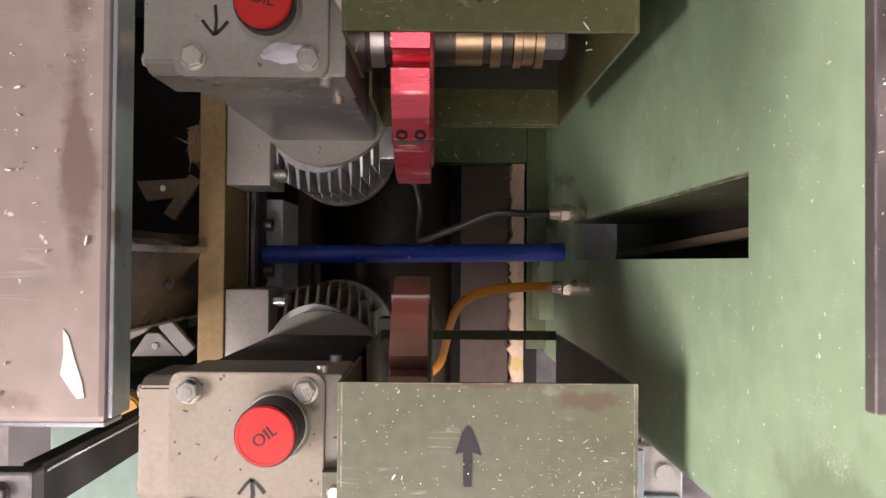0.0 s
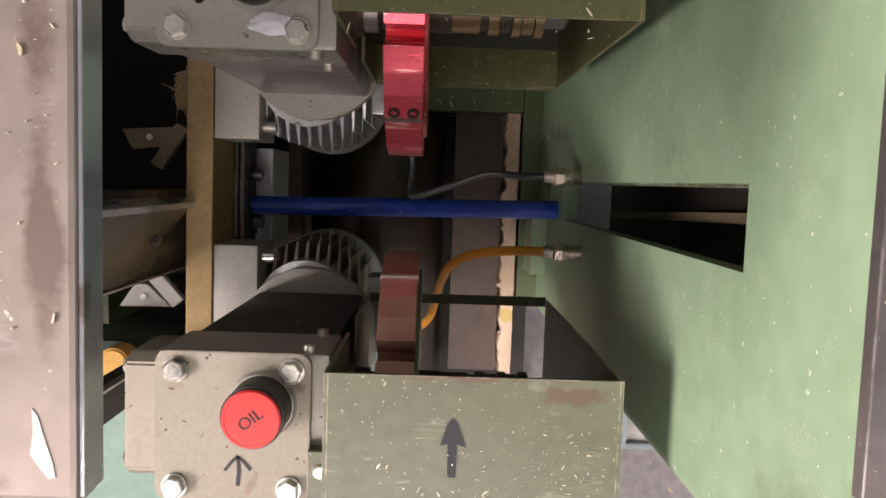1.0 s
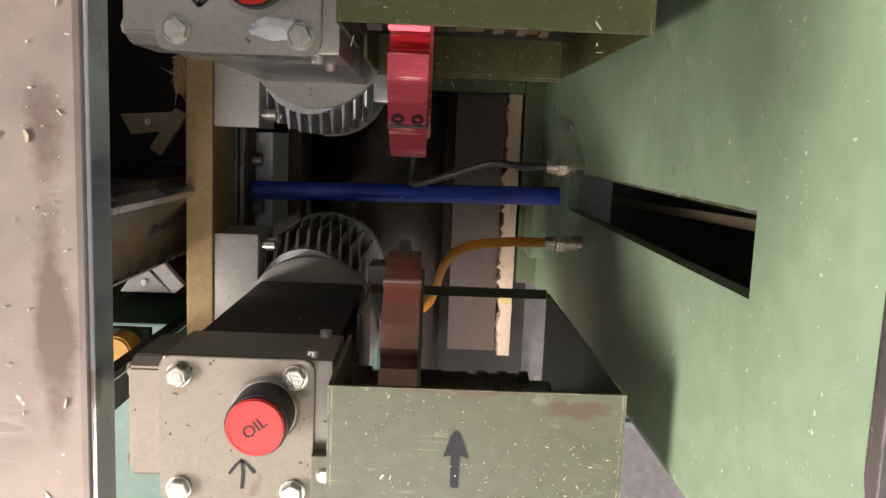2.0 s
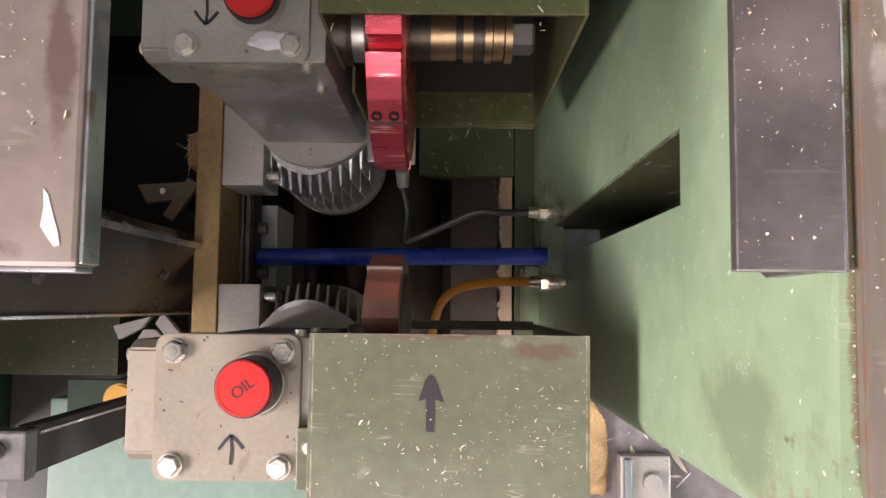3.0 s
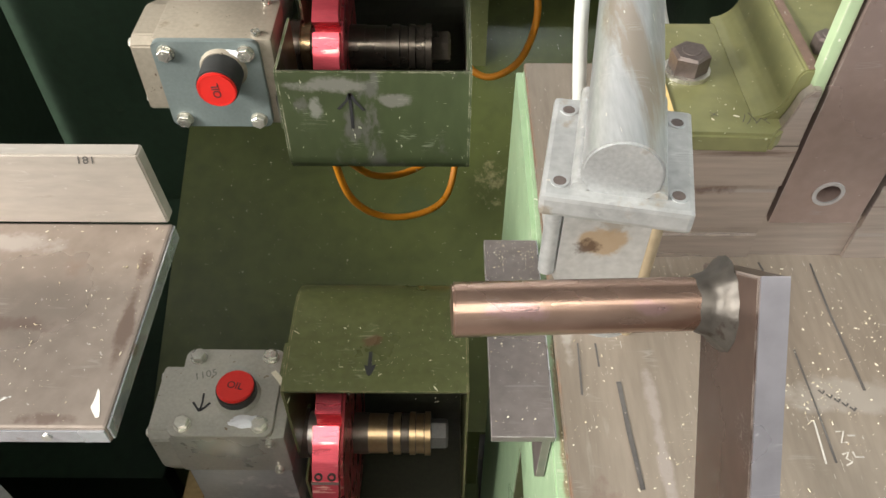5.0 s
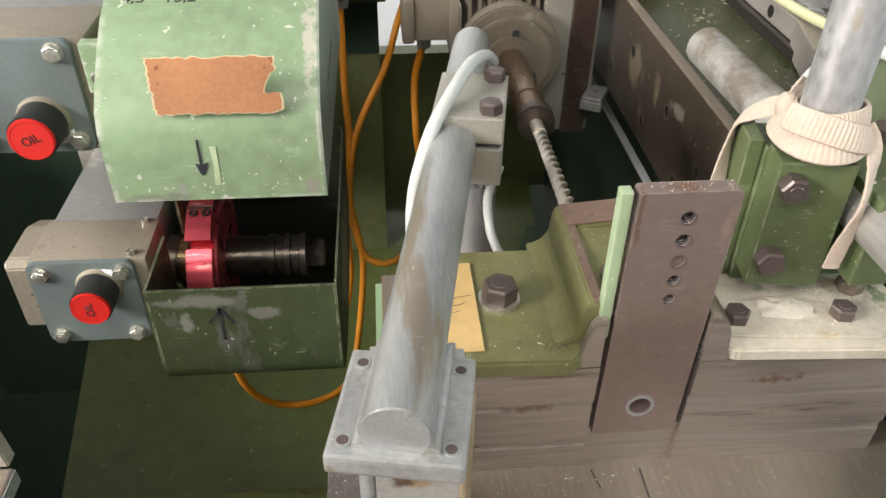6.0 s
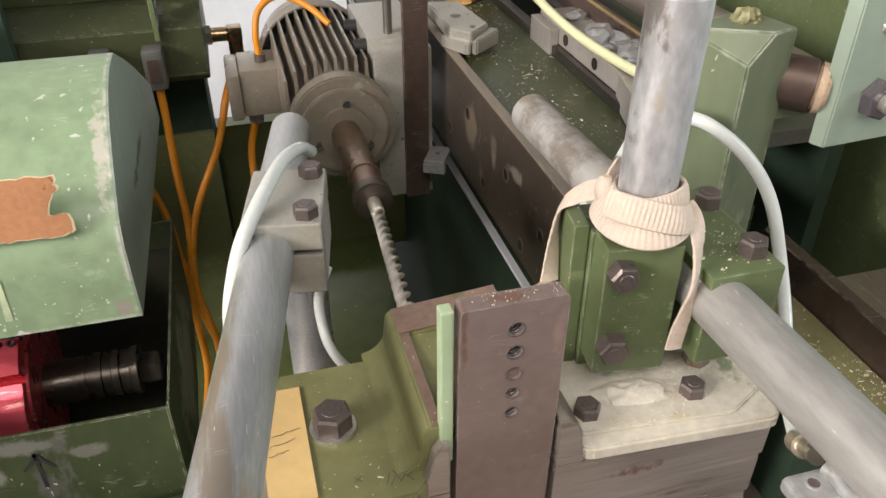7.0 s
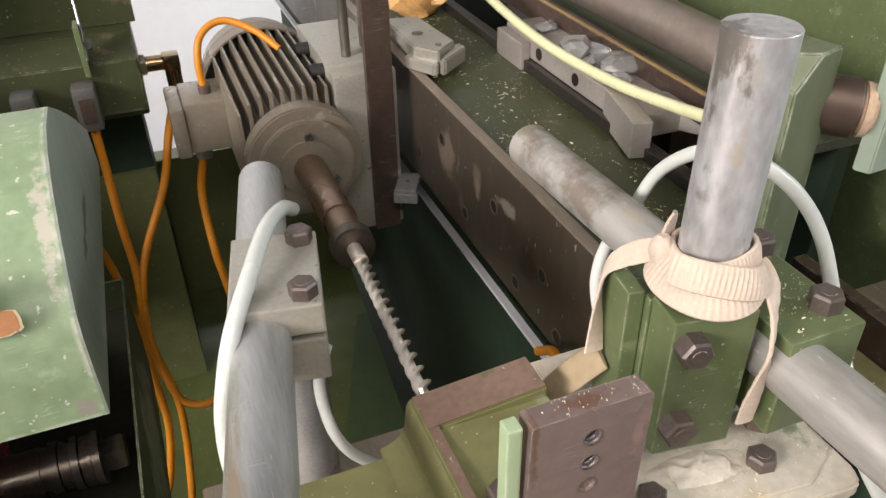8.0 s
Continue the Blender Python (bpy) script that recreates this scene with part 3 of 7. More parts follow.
    ink=mat("marker_ink", (0.022, 0.022, 0.026), 0.6, 0, 0.25, 60, 0.0),
    pencil=mat("pencil_line", (0.22, 0.22, 0.20), 0.7, 0, 0.25, 60, 0.0),
    worn_green=mat("rubbed_olive_paint", (0.185, 0.185, 0.082), 0.42, 0, 0.2, 12, 0.12, (0.27, 0.29, 0.17), 0.30, 10, (0.5, 0.5, 0.36), 0.10, 220),
    chalk=mat("chalk", (0.56, 0.55, 0.52), 0.9, 0, 0.2, 120, 0.2),
    faint_chalk=mat("rubbed_chalk", (0.44, 0.41, 0.37), 0.9, 0, 0.3, 200, 0.2, (0.36, 0.31, 0.27), 0.42, 160),
    rubber=mat("dark_belt_rubber", (0.045, 0.032, 0.024), 0.30, 0, 0.3, 8, 0.2, (0.06, 0.045, 0.03), 0.3, 9),
    # oily pit steel, also the painted shade of holes and the slot
    pit=mat("oily_pit_and_hole_shade", (0.022, 0.019, 0.015), 0.55, 0.1, 0.3, 8, 0.2, (0.05, 0.036, 0.025), 0.28, 8),
    brown_pit=mat("brown_pit_plate", (0.11, 0.08, 0.065), 0.42, 0.2, 0.25, 8, 0.2),
    dark_plate=mat("dark_side_plate", (0.060, 0.053, 0.047), 0.30, 0.5, 0.25, 8, 0.15, (0.08, 0.068, 0.058), 0.25, 9, (0.4, 0.38, 0.33), 0.06, 200),
    ochre=mat("ochre_rail_bar", (0.36, 0.25, 0.11), 0.5, 0.2, 0.25, 20, 0.2, (0.14, 0.09, 0.04), 0.30, 24),
    rail=mat("guide_rail_steel", (0.20, 0.19, 0.17), 0.3, 0.8, 0.2, 20, 0.1),
    blue=mat("blue_paint", (0.016, 0.055, 0.40), 0.30, 0, 0.12, 20, 0.08, specks=(0.4, 0.45, 0.6), speck_amt=0.06, speck_scale=120),
    pale_streak=mat("pale_paint_streak", (0.42, 0.50, 0.32), 0.6, 0, 0.3, 120, 0.1, (0.28, 0.36, 0.22), 0.36, 90),
    putty=mat("yellowish_filler", (0.34, 0.33, 0.17), 0.7, 0, 0.3, 60, 0.3),
    pale_plate=mat("pale_green_plate_paint", (0.30, 0.37, 0.30), 0.45, 0, 0.12, 10, 0.1, (0.38, 0.44, 0.37), 0.25, 12),
    weld_grey=mat("purple_grey_bolt_steel", (0.22, 0.20, 0.22), 0.4, 0.6, 0.15, 40, 0.1),
    white=mat("white_painted_plate", (0.62, 0.63, 0.66), 0.45, 0, 0.1, 20, 0.1),
    orange=mat("orange_cable_sheath", (0.62, 0.235, 0.014), 0.45, 0, 0.14, 60, 0.1, (0.40, 0.16, 0.02), 0.26, 30, (0.55, 0.45, 0.3), 0.08, 120),
    cable_black=mat("black_cable_sheath", (0.030, 0.030, 0.030), 0.4, 0, 0.2, 40, 0.1),
    brass=mat("nickel_gland", (0.50, 0.45, 0.36), 0.3, 0.85, 0.2, 60, 0.1),
    hose=mat("milky_air_hose", (0.60, 0.625, 0.605), 0.32, 0, 0.06, 30, 0.05),
    hose_yellow=mat("yellowed_air_hose", (0.68, 0.68, 0.42), 0.32, 0, 0.08, 30, 0.05),
    strap=mat("cotton_strap", (0.58, 0.48, 0.40), 0.9, 0, 0.14, 60, 0.4, (0.52, 0.42, 0.33), 0.3, 40),
    card=mat("manila_card", (0.66, 0.46, 0.20), 0.8, 0, 0.08, 20, 0.1, (0.56, 0.38, 0.16), 0.25, 14),
    label=mat("torn_orange_label", (0.50, 0.235, 0.115), 0.75, 0, 0.18, 30, 0.2, (0.58, 0.36, 0.21), 0.34, 34, (0.32, 0.12, 0.06), 0.18, 70),
    amber=mat("amber_plastic_knob", (0.68, 0.36, 0.05), 0.45, 0, 0.12, 20, 0.08, (0.5, 0.27, 0.06), 0.25, 20),
    label_edge=mat("torn_paper_edge", (0.74, 0.62, 0.40), 0.85, 0, 0.1, 30, 0.1),
    wood=mat("pale_wood_chips", (0.84, 0.79, 0.66), 0.85, 0, 0.2, 60, 0.2, island=(0.50, 0.42, 0.28)),
    dust=mat("wood_dust", (0.60, 0.55, 0.47), 0.95, 0, 0.18, 40, 0.5, (0.45, 0.43, 0.36), 0.3, 30),
    dusty_base=mat("dusty_base_plate", (0.53, 0.485, 0.405), 0.88, 0, 0.2, 20, 0.3, (0.30, 0.31, 0.21), 0.32, 18, (0.66, 0.6, 0.48), 0.18, 260, patches=(((0.50, 0.125, 1.2835), (0.03, 0.02, 0.02), (0.40, 0.31, 0.16), 60), ((0.545, 0.115, 1.2835), (0.025, 0.015, 0.02), (0.44, 0.35, 0.20), 60), ((0.612, 0.155, 1.276), (0.016, 0.045, 0.02), (0.15, 0.20, 0.10), 70, 0.34))),
    heap=mat("chip_heap", (0.50, 0.33, 0.15), 0.9, 0, 0.35, 50, 0.8),
    drill=mat("bright_drill_steel", (0.86, 0.80, 0.74), 0.34, 0.8, 0.15, 30, 0.08, (0.35, 0.25, 0.18), 0.25, 40),
    spindle=mat("browned_spindle", (0.24, 0.165, 0.115), 0.34, 0.7, 0.2, 20, 0.1),
    concrete=mat("oil_stained_hall_floor", (0.215, 0.195, 0.19), 0.8, 0, 0.3, 8, 0.3, (0.30, 0.28, 0.275), 0.3, 9, (0.3, 0.25, 0.18), 0.12, 40),
    plaster=mat("white_plaster", (0.70, 0.70, 0.71), 0.9, 0, 0.04, 4, 0.2),
    offcut=mat("weathered_offcut", (0.30, 0.235, 0.15), 0.75, 0, 0.2, 20, 0.3),
    grey_offcut=mat("grey_bracket_metal", (0.33, 0.32, 0.29), 0.5, 0.4, 0.15, 20, 0.2),
    film=mat("clear_crumpled_film", (0.72, 0.73, 0.74), 0.22, 0, 0.1, 30, 0.3, (0.55, 0.54, 0.52), 0.3, 40, coat=0.6),
    plastic_bag=mat("amber_plastic", (0.70, 0.40, 0.16), 0.25, 0, 0.2, 20, 0.3),
)

M["film"].node_tree.nodes["Principled BSDF"].inputs["Transmission Weight"].default_value = 0.8


# ---------------------------------------------------------------- building helpers
def part(name, bm, material, parent=None, label="", smooth=False, kind=""):
    bmesh.ops.recalc_face_normals(bm, faces=bm.faces)
    me = bpy.data.meshes.new(name)
    bm.to_mesh(me)
    bm.free()
    if smooth:
        me.polygons.foreach_set("use_smooth", [True] * len(me.polygons))
        me.set_sharp_from_angle(angle=radians(38))
    me.materials.append(M[material])
    ob = new(name, me)
    if parent is not None:
        ob.parent = parent
        ob.matrix_parent_inverse = parent.matrix_world.inverted()
    return tagged(ob, label=label, kind=kind)


def thing(name, at, label, category, group=""):
    ob = new(name)
    ob.empty_display_size = 0.02
    ob.matrix_world = Matrix.Translation(at)
    bpy.context.view_layer.update()
    return tagged(ob, label, category, group)


def solo(name, bm, material, label, category="", group="", kind="", smooth=False):
    return tagged(part(name, bm, material, None, "", smooth), label, category, group, kind)


def box(x0, x1, y0, y1, z0, z1, bevel=0.0, bm=None, seg=2):
    b = bmesh.new()
    bmesh.ops.create_cube(b, size=1.0, matrix=Matrix.LocRotScale(((x0 + x1) / 2, (y0 + y1) / 2, (z0 + z1) / 2), None,
                                                                 (abs(x1 - x0), abs(y1 - y0), abs(z1 - z0))))
    if bevel:
        bmesh.ops.bevel(b, geom=b.edges[:], offset=bevel, segments=seg, affect="EDGES", profile=0.6)
    return join(bm, b)


def join(bm, b):
    if bm is None:
        return b
    me = bpy.data.meshes.new("tmp")
    b.to_mesh(me)
    b.free()
    bm.from_mesh(me)
    bpy.data.meshes.remove(me)
    return bm


def frame_of(p0, p1):
    d = Vector(p1) - Vector(p0)
    return Matrix.Translation((Vector(p0) + Vector(p1)) / 2) @ d.to_track_quat("Z", "Y").to_matrix().to_4x4(), d.length


def cyl(p0, p1, r, seg=32, r2=None, bevel=0.0, bm=None):
    m, length = frame_of(p0, p1)
    b = bmesh.new()
    bmesh.ops.create_cone(b, cap_ends=True, segments=seg, radius1=r, radius2=r if r2 is None else r2, depth=length, matrix=m)
    if bevel:
        es = [e for e in b.edges if len(e.link_faces) == 2 and any(len(f.verts) > 4 for f in e.link_faces)]
        bmesh.ops.bevel(b, geom=es, offset=bevel, segments=2, affect="EDGES")
    return join(bm, b)


def prism(outline, axis, lo, hi, bevel=0.0, bm=None):
    """A closed outline (pairs of the two other axes, in order) drawn out along axis from lo to hi."""
    b = bmesh.new()
    put = {"x": lambda u, v, w: (w, u, v), "y": lambda u, v, w: (u, w, v), "z": lambda u, v, w: (u, v, w)}[axis]
    low = [b.verts.new(put(u, v, lo)) for u, v in outline]
    high = [b.verts.new(put(u, v, hi)) for u, v in outline]
    k = len(outline)
    b.faces.new(low)
    b.faces.new(high)
    for i in range(k):
        b.faces.new((low[i], low[(i + 1) % k], high[(i + 1) % k], high[i]))
    if bevel:
        bmesh.ops.recalc_face_normals(b, faces=b.faces)
        bmesh.ops.bevel(b, geom=b.edges[:], offset=bevel, segments=2, affect="EDGES")
    return join(bm, b)


def ring(p0, p1, r_out, r_in, seg=32, bm=None):
    m, length = frame_of(p0, p1)
    b = bmesh.new()
    rows = []
    for r, z in ((r_in, -length / 2), (r_out, -length / 2), (r_out, length / 2), (r_in, length / 2)):
        rows.append([b.verts.new(m @ Vector((r * math.cos(2 * math.pi * i / seg), r * math.sin(2 * math.pi * i / seg), z))) for i in range(seg)])
    for k in range(4):
        for i in range(seg):
            j = (i + 1) % seg
            b.faces.new((rows[k][i], rows[k][j], rows[(k + 1) % 4][j], rows[(k + 1) % 4][i]))
    return join(bm, b)


def spline(points, steps=8):
    p = [Vector(q) for q in points]
    p = [p[0] * 2 - p[1]] + p + [p[-1] * 2 - p[-2]]
    out = []
    for i in range(1, len(p) - 2):
        for s in range(steps):
            t = s / steps
            a, b, c, d = p[i - 1], p[i], p[i + 1], p[i + 2]
            out.append(0.5 * ((2 * b) + (c - a) * t + (2 * a - 5 * b + 4 * c - d) * t * t + (3 * b - a - 3 * c + d) * t ** 3))
    out.append(p[-2])
    return out


def sweep(points, r, seg=12, steps=8, bm=None, flat=None):
    """A round (or, with flat=(width, thickness), flat) strand along a smooth path."""
    path = spline(points, steps)
    b = bmesh.new()
    rows, side = [], None
    for i, q in enumerate(path):
        d = (path[min(i + 1, len(path) - 1)] - path[max(i - 1, 0)]).normalized()
        if side is None:
            side = d.cross(Vector((0, 0, 1)) if abs(d.z) < 0.9 else Vector((1, 0, 0))).normalized()
        side = (side - d * side.dot(d)).normalized()
        up = d.cross(side)
        a, c = (flat[0] / 2, flat[1] / 2) if flat else (r, r)
        rows.append([b.verts.new(q + side * (a * math.cos(2 * math.pi * k / seg)) + up * (c * math.sin(2 * math.pi * k / seg))) for k in range(seg)])
    for i in range(len(rows) - 1):
        for k in range(seg):
            b.faces.new((rows[i][k], rows[i][(k + 1) % seg], rows[i + 1][(k + 1) % seg], rows[i + 1][k]))
    b.faces.new(rows[0])
    b.faces.new(rows[-1])
    return join(bm, b)


def hexbolt(at, way, flats, height, washer=0.0, turn=0.0, bm=None):
    """A hexagon head standing on the point at, pointing along way, with a chamfered crown."""
    at, way = Vector(at), Vector(way).normalized()
    m = Matrix.Translation(at) @ way.to_track_quat("Z", "Y").to_matrix().to_4x4() @ pose(0, 0, 0, 0, 0, turn)
    b = bmesh.new()
    r = flats / 2 / math.cos(math.pi / 6)
    w = 0.0
    if washer:
        bmesh.ops.create_cone(b, cap_ends=True, segments=24, radius1=washer, radius2=washer, depth=0.0022, matrix=m @ Matrix.Translation((0, 0, 0.0011)))
        w = 0.002
    bmesh.ops.create_cone(b, cap_ends=True, segments=6, radius1=r, radius2=r, depth=height * 0.86, matrix=m @ Matrix.Translation((0, 0, w + height * 0.43)))
    bmesh.ops.create_cone(b, cap_ends=True, segments=6, radius1=r, radius2=r * 0.86, depth=height * 0.14, matrix=m @ Matrix.Translation((0, 0, w + height * 0.93)))
    bmesh.ops.create_cone(b, cap_ends=True, segments=16, radius1=r * 0.5, radius2=r * 0.46, depth=0.0006, matrix=m @ Matrix.Translation((0, 0, w + height + 0.0002)))
    return join(bm, b)


def socket_screw(p0, p1, r, bm=None):
    """A cylinder head screw with a hollow in its end p1."""
    d = (Vector(p1) - Vector(p0)).normalized()
    b = cyl(p0, Vector(p1) - d * r * 0.5, r, 20)
    ring(Vector(p1) - d * r * 0.5, p1, r, r * 0.55, 20, b)
    return join(bm, b)


def lettering(name, text, size, m, material, parent, depth=0.0006, shear=0.0):
    """Raised or inked characters in the built-in font, as a mesh."""
    c = bpy.data.curves.new(name, "FONT")
    c.body, c.size, c.extrude, c.align_x, c.align_y, c.shear = text, size, depth / 2, "CENTER", "CENTER", shear
    tmp = bpy.data.objects.new(name, c)
    me = bpy.data.meshes.new_from_object(tmp)
    bpy.data.objects.remove(tmp)
    b = bmesh.new()
    b.from_mesh(me)
    bpy.data.meshes.remove(me)
    b.transform(m)
    return part(name, b, material, parent)


def ribbon2d(points, width, m, thickness=0.0004, bm=None):
    """A drawn stroke of a given width through points in the plane of m."""
    b = bmesh.new()
    p = [Vector((*q, 0)) for q in points]
    left, right = [], []
    for i, q in enumerate(p):
        d = (p[min(i + 1, len(p) - 1)] - p[max(i - 1, 0)]).normalized()
        s = Vector((-d.y, d.x, 0)) * width / 2 * (0.8 + 0.4 * random.random())
        left.append(b.verts.new(m @ (q + s + Vector((0, 0, thickness)))))
        right.append(b.verts.new(m @ (q - s + Vector((0, 0, thickness)))))
    for i in range(len(p) - 1):
        b.faces.new((left[i], right[i], right[i + 1], left[i + 1]))
    return join(bm, b)


def chips(name, count, x0, x1, y0, y1, z, label, size=(0.001, 0.006), seed=1, tilt=0.35, slope=None, material="wood"):
    """Loose wood crumbs, splinters and shavings scattered in drifts over a surface."""
    rnd = random.Random(seed)
    verts, faces = [], []
    made = 0
    while made < count:
        x, y = rnd.uniform(x0, x1), rnd.uniform(y0, y1)
        if noise.noise(Vector((x * 18 + seed, y * 18, 0.3))) + 0.35 < rnd.random() * 0.75:
            continue
        made += 1
        h = z if slope is None else slope(x, y)
        s = size[0] + (size[1] - size[0]) * rnd.random() ** 6
        w = s * (rnd.choice((0.3, 0.5, 0.8)) if s < 0.0016 else rnd.choice((0.08, 0.12, 0.18, 0.28)) if s < 0.006 else rnd.choice((0.05, 0.08, 0.13)))
        w = max(w, 0.0003)
        t = 0.00025 + w * 0.12
        m = pose(x, y, h + t + 0.0002, math.degrees(rnd.uniform(-tilt, tilt)) * 0.3, math.degrees(rnd.uniform(-tilt, tilt)) * 0.3, rnd.uniform(0, 360))
        k = len(verts)
        bow = rnd.uniform(-0.6, 0.6)
        cut = [rnd.uniform(0.5, 1.0) for _ in range(4)]
        for sz in (-1, 0.9):
            for sx, sy in ((-cut[0], -0.8), (0.1, -1 + bow), (cut[1], -0.5), (cut[2], 0.7), (-0.1, 1 + bow), (-cut[3], 0.5)):
                verts.append(m @ Vector((sx * s / 2, sy * w / 2, sz * t)))
        faces.append(tuple(k + i for i in range(6, 12)))
        for i in range(6):
            j = (i + 1) % 6
            faces.append((k + i, k + j, k + 6 + j, k + 6 + i))
    me = bpy.data.meshes.new(name)
    me.from_pydata([tuple(v) for v in verts], [], faces)
    me.materials.append(M[material])
    return tagged(new(name, me), label, "wood chips", kind="stuff")


# ---------------------------------------------------------------- hall
solo("floor", box(-3.6, 4.2, -3.4, 3.3, -0.27, -0.15), "concrete", "grey concrete workshop floor", kind="structure")
solo("wall_north", box(-3.6, 4.2, 3.3, 3.45, -0.15, 4.1), "plaster", "white plastered hall wall", kind="structure")
# other walls and ceiling are unseen, added to hold bounced light down
solo("wall_south", box(-3.6, 4.2, -3.55, -3.4, -0.15, 4.1), "grey_plaster", "unseen hall wall, grey to limit bounced light", kind="structure")
solo("wall_west", box(-3.75, -3.6, -3.55, 3.45, -0.15, 4.1), "grey_plaster", "unseen hall wall, grey to limit bounced light", kind="structure")
solo("wall_east", box(4.2, 4.35, -3.55, 3.45, -0.15, 4.1), "grey_plaster", "unseen hall wall, grey to limit bounced light", kind="structure")
solo("ceiling", box(-3.75, 4.35, -3.55, 3.45, 4.1, 4.2), "grey_plaster", "unseen hall ceiling, grey to limit bounced light", kind="structure")


# ---------------------------------------------------------------- milling heads
def milling_head(name, lie, look_of, label, arrow, mark):
    """Gearbox with oil cap, finned motor, spindle with cutter, and a sheet hood. Built lying as the near head, then laid by lie."""
    base = lie @ Vector((-0.15, -0.163, 0.17))
    head = thing(name, base, label, "milling head", "milling heads")

    gear = Vector(look_of["gear"])
    move = [Matrix.Translation(gear)]

    def put(nm, bm, material, parent=head, lab="", smooth=False):
        bm.transform(lie @ move[0])
        return part(nm, bm, material, parent, lab, smooth)

    housing = put("gear_housing", box(-0.224, -0.079, -0.2275, -0.0995, 0.655, 0.7445, 0.004), look_of["housing"], smooth=True)
    put("gear_column", box(-0.2205, -0.0825, -0.2255, -0.1020, 0.372, 0.6555, 0.007), look_of["column"], lab=look_of["column_label"], smooth=True)
    side = prism([(-0.205, 0.742), (-0.112, 0.742), (-0.104, 0.728), (-0.104, 0.66), (-0.120, 0.62), (-0.200, 0.62), (-0.213, 0.64), (-0.213, 0.73)], "x", -0.253, -0.2235, 0.002)
    put("side_cover", side, look_of["side"])
    put("side_bolt", hexbolt((-0.253, -0.118, 0.725), (-1, 0, 0), 0.011, 0.006), "bolt")
    put("side_bolt", hexbolt((-0.253, -0.200, 0.725), (-1, 0, 0), 0.011, 0.006), "bolt")
    # cover plate with rounded corners
    pts = []
    for cx, cy, a0 in ((-0.1045, -0.1085, 0), (-0.2125, -0.1085, 90), (-0.2125, -0.2155, 180), (-0.1045, -0.2155, 270)):
        for k in range(5):
            a = radians(a0 + k * 22.5)
            pts.append((cx + 0.011 * math.cos(a), cy + 0.011 * math.sin(a)))
    cover = put("cover_plate", prism(pts, "z", 0.7445, 0.753, 0.0008), look_of["cover"], housing)
    for x, a, turn in ((-0.206, -0.1130, 10), (-0.1095, -0.1125, 37), (-0.2065, -0.2130, 22), (-0.1105, -0.2135, 3)):
        put("cover_bolt", hexbolt((x, a, 0.753), (0, 0, 1), 0.0165, 0.0072, 0.0108, turn), "bolt", housing)
    # oil filler
    cx, ca, ct = look_of["cap"]
    cap = put("oil_cap", cyl((cx, ca, ct - 0.0090), (cx, ca, ct), 0.0236, 40, bevel=0.0016), "red_cap", head, "red plastic oil filler cap", True)
    put("cap_neck", cyl((cx, ca, 0.753), (cx, ca, ct - 0.0035), 0.0254, 40, 0.0252, 0.0015), "black", cap, smooth=True)
    put("cap_boss", cyl((cx, ca, 0.753), (cx, ca, 0.7585), 0.0290, 32, 0.0266), look_of["housing"], cap, smooth=True)
    b = ring((cx, ca, ct - 0.0002), (cx, ca, ct + 0.0005), 0.0226, 0.0208, 40)
    put("cap_rim", b, "red_cap", cap, smooth=True)
    top = lie @ (Vector((cx, ca, ct + 0.0004)) + gear)
    n = (lie.to_3x3() @ Vector((0, 0, 1))).normalized()
    across = Vector((1, 0, 0))
    up = n.cross(across)
    face = Matrix((across, up, n)).transposed().to_4x4()
    lettering("cap_letters", "OIL", 0.0135, Matrix.Translation(top) @ face @ pose(0, 0, 0, 0, 0, mark), "ink", cap, 0.0005)
    if look_of["sealant"]:
        b = bmesh.new()
        bmesh.ops.create_icosphere(b, subdivisions=3, radius=1.0)
        for v in b.verts:
            v.co *= 1 + 0.45 * noise.noise(v.co * 2.3)
        b.transform(Matrix.LocRotScale((-0.1265, -0.1175, 0.7535), None, (0.022, 0.0085, 0.0036)))
        put("sealant_smear", b, "white", cap, "white sealant smear", True)
    # bolts on the column front
    for x, b in ((-0.098, 0.735), (-0.096, 0.665)):
        put("housing_screw", socket_screw((x, -0.0995, b), (x, -0.0935, b), 0.0055), "bolt", housing)
    # finned motor below the gearbox
    mx, ma = -0.166, -0.127
    put("motor_flange", cyl((-0.155, -0.163, 0.345), (-0.155, -0.163, 0.372), 0.0925, 48, bevel=0.002), "cast", smooth=True)
    body = put("finned_motor", cyl((mx, ma, 0.105), (mx, ma, 0.345), 0.064, 32), "fin", lab="finned aluminium motor body", smooth=True)
    for k in range(-5, 6):
        x = k * 0.0146
        root = math.sqrt(max(0.062 ** 2 - x * x, 0.0))
        tip = math.sqrt(0.0885 ** 2 - x * x)
        for s in (-1, 1):
            for z0, z1 in ((0.114, 0.214), (0.222, 0.336)):
                b = bmesh.new()
                q = []
                for y, half, top in ((root, 0.0026, z1), (tip, 0.0013, z1 - 0.016)):
                    for e in (-1, 1):
                        for z in (z0, top):
                            q.append(b.verts.new((mx + x + e * half, ma + s * y, z)))
                for f in ((0, 1, 3, 2), (4, 6, 7, 5), (0, 4, 5, 1), (2, 3, 7, 6), (0, 2, 6, 4), (1, 5, 7, 3)):
                    b.faces.new([q[i] for i in f])
                put("fin", b, look_of["fins"], body)
    put("motor_end_ring", ring((mx, ma, 0.078), (mx, ma, 0.108), 0.0915, 0.076, 48), "cast", smooth=True)
    put("motor_end_cover", cyl((mx, ma, 0.070), (mx, ma, 0.095), 0.080, 48, bevel=0.003), "cast", smooth=True)
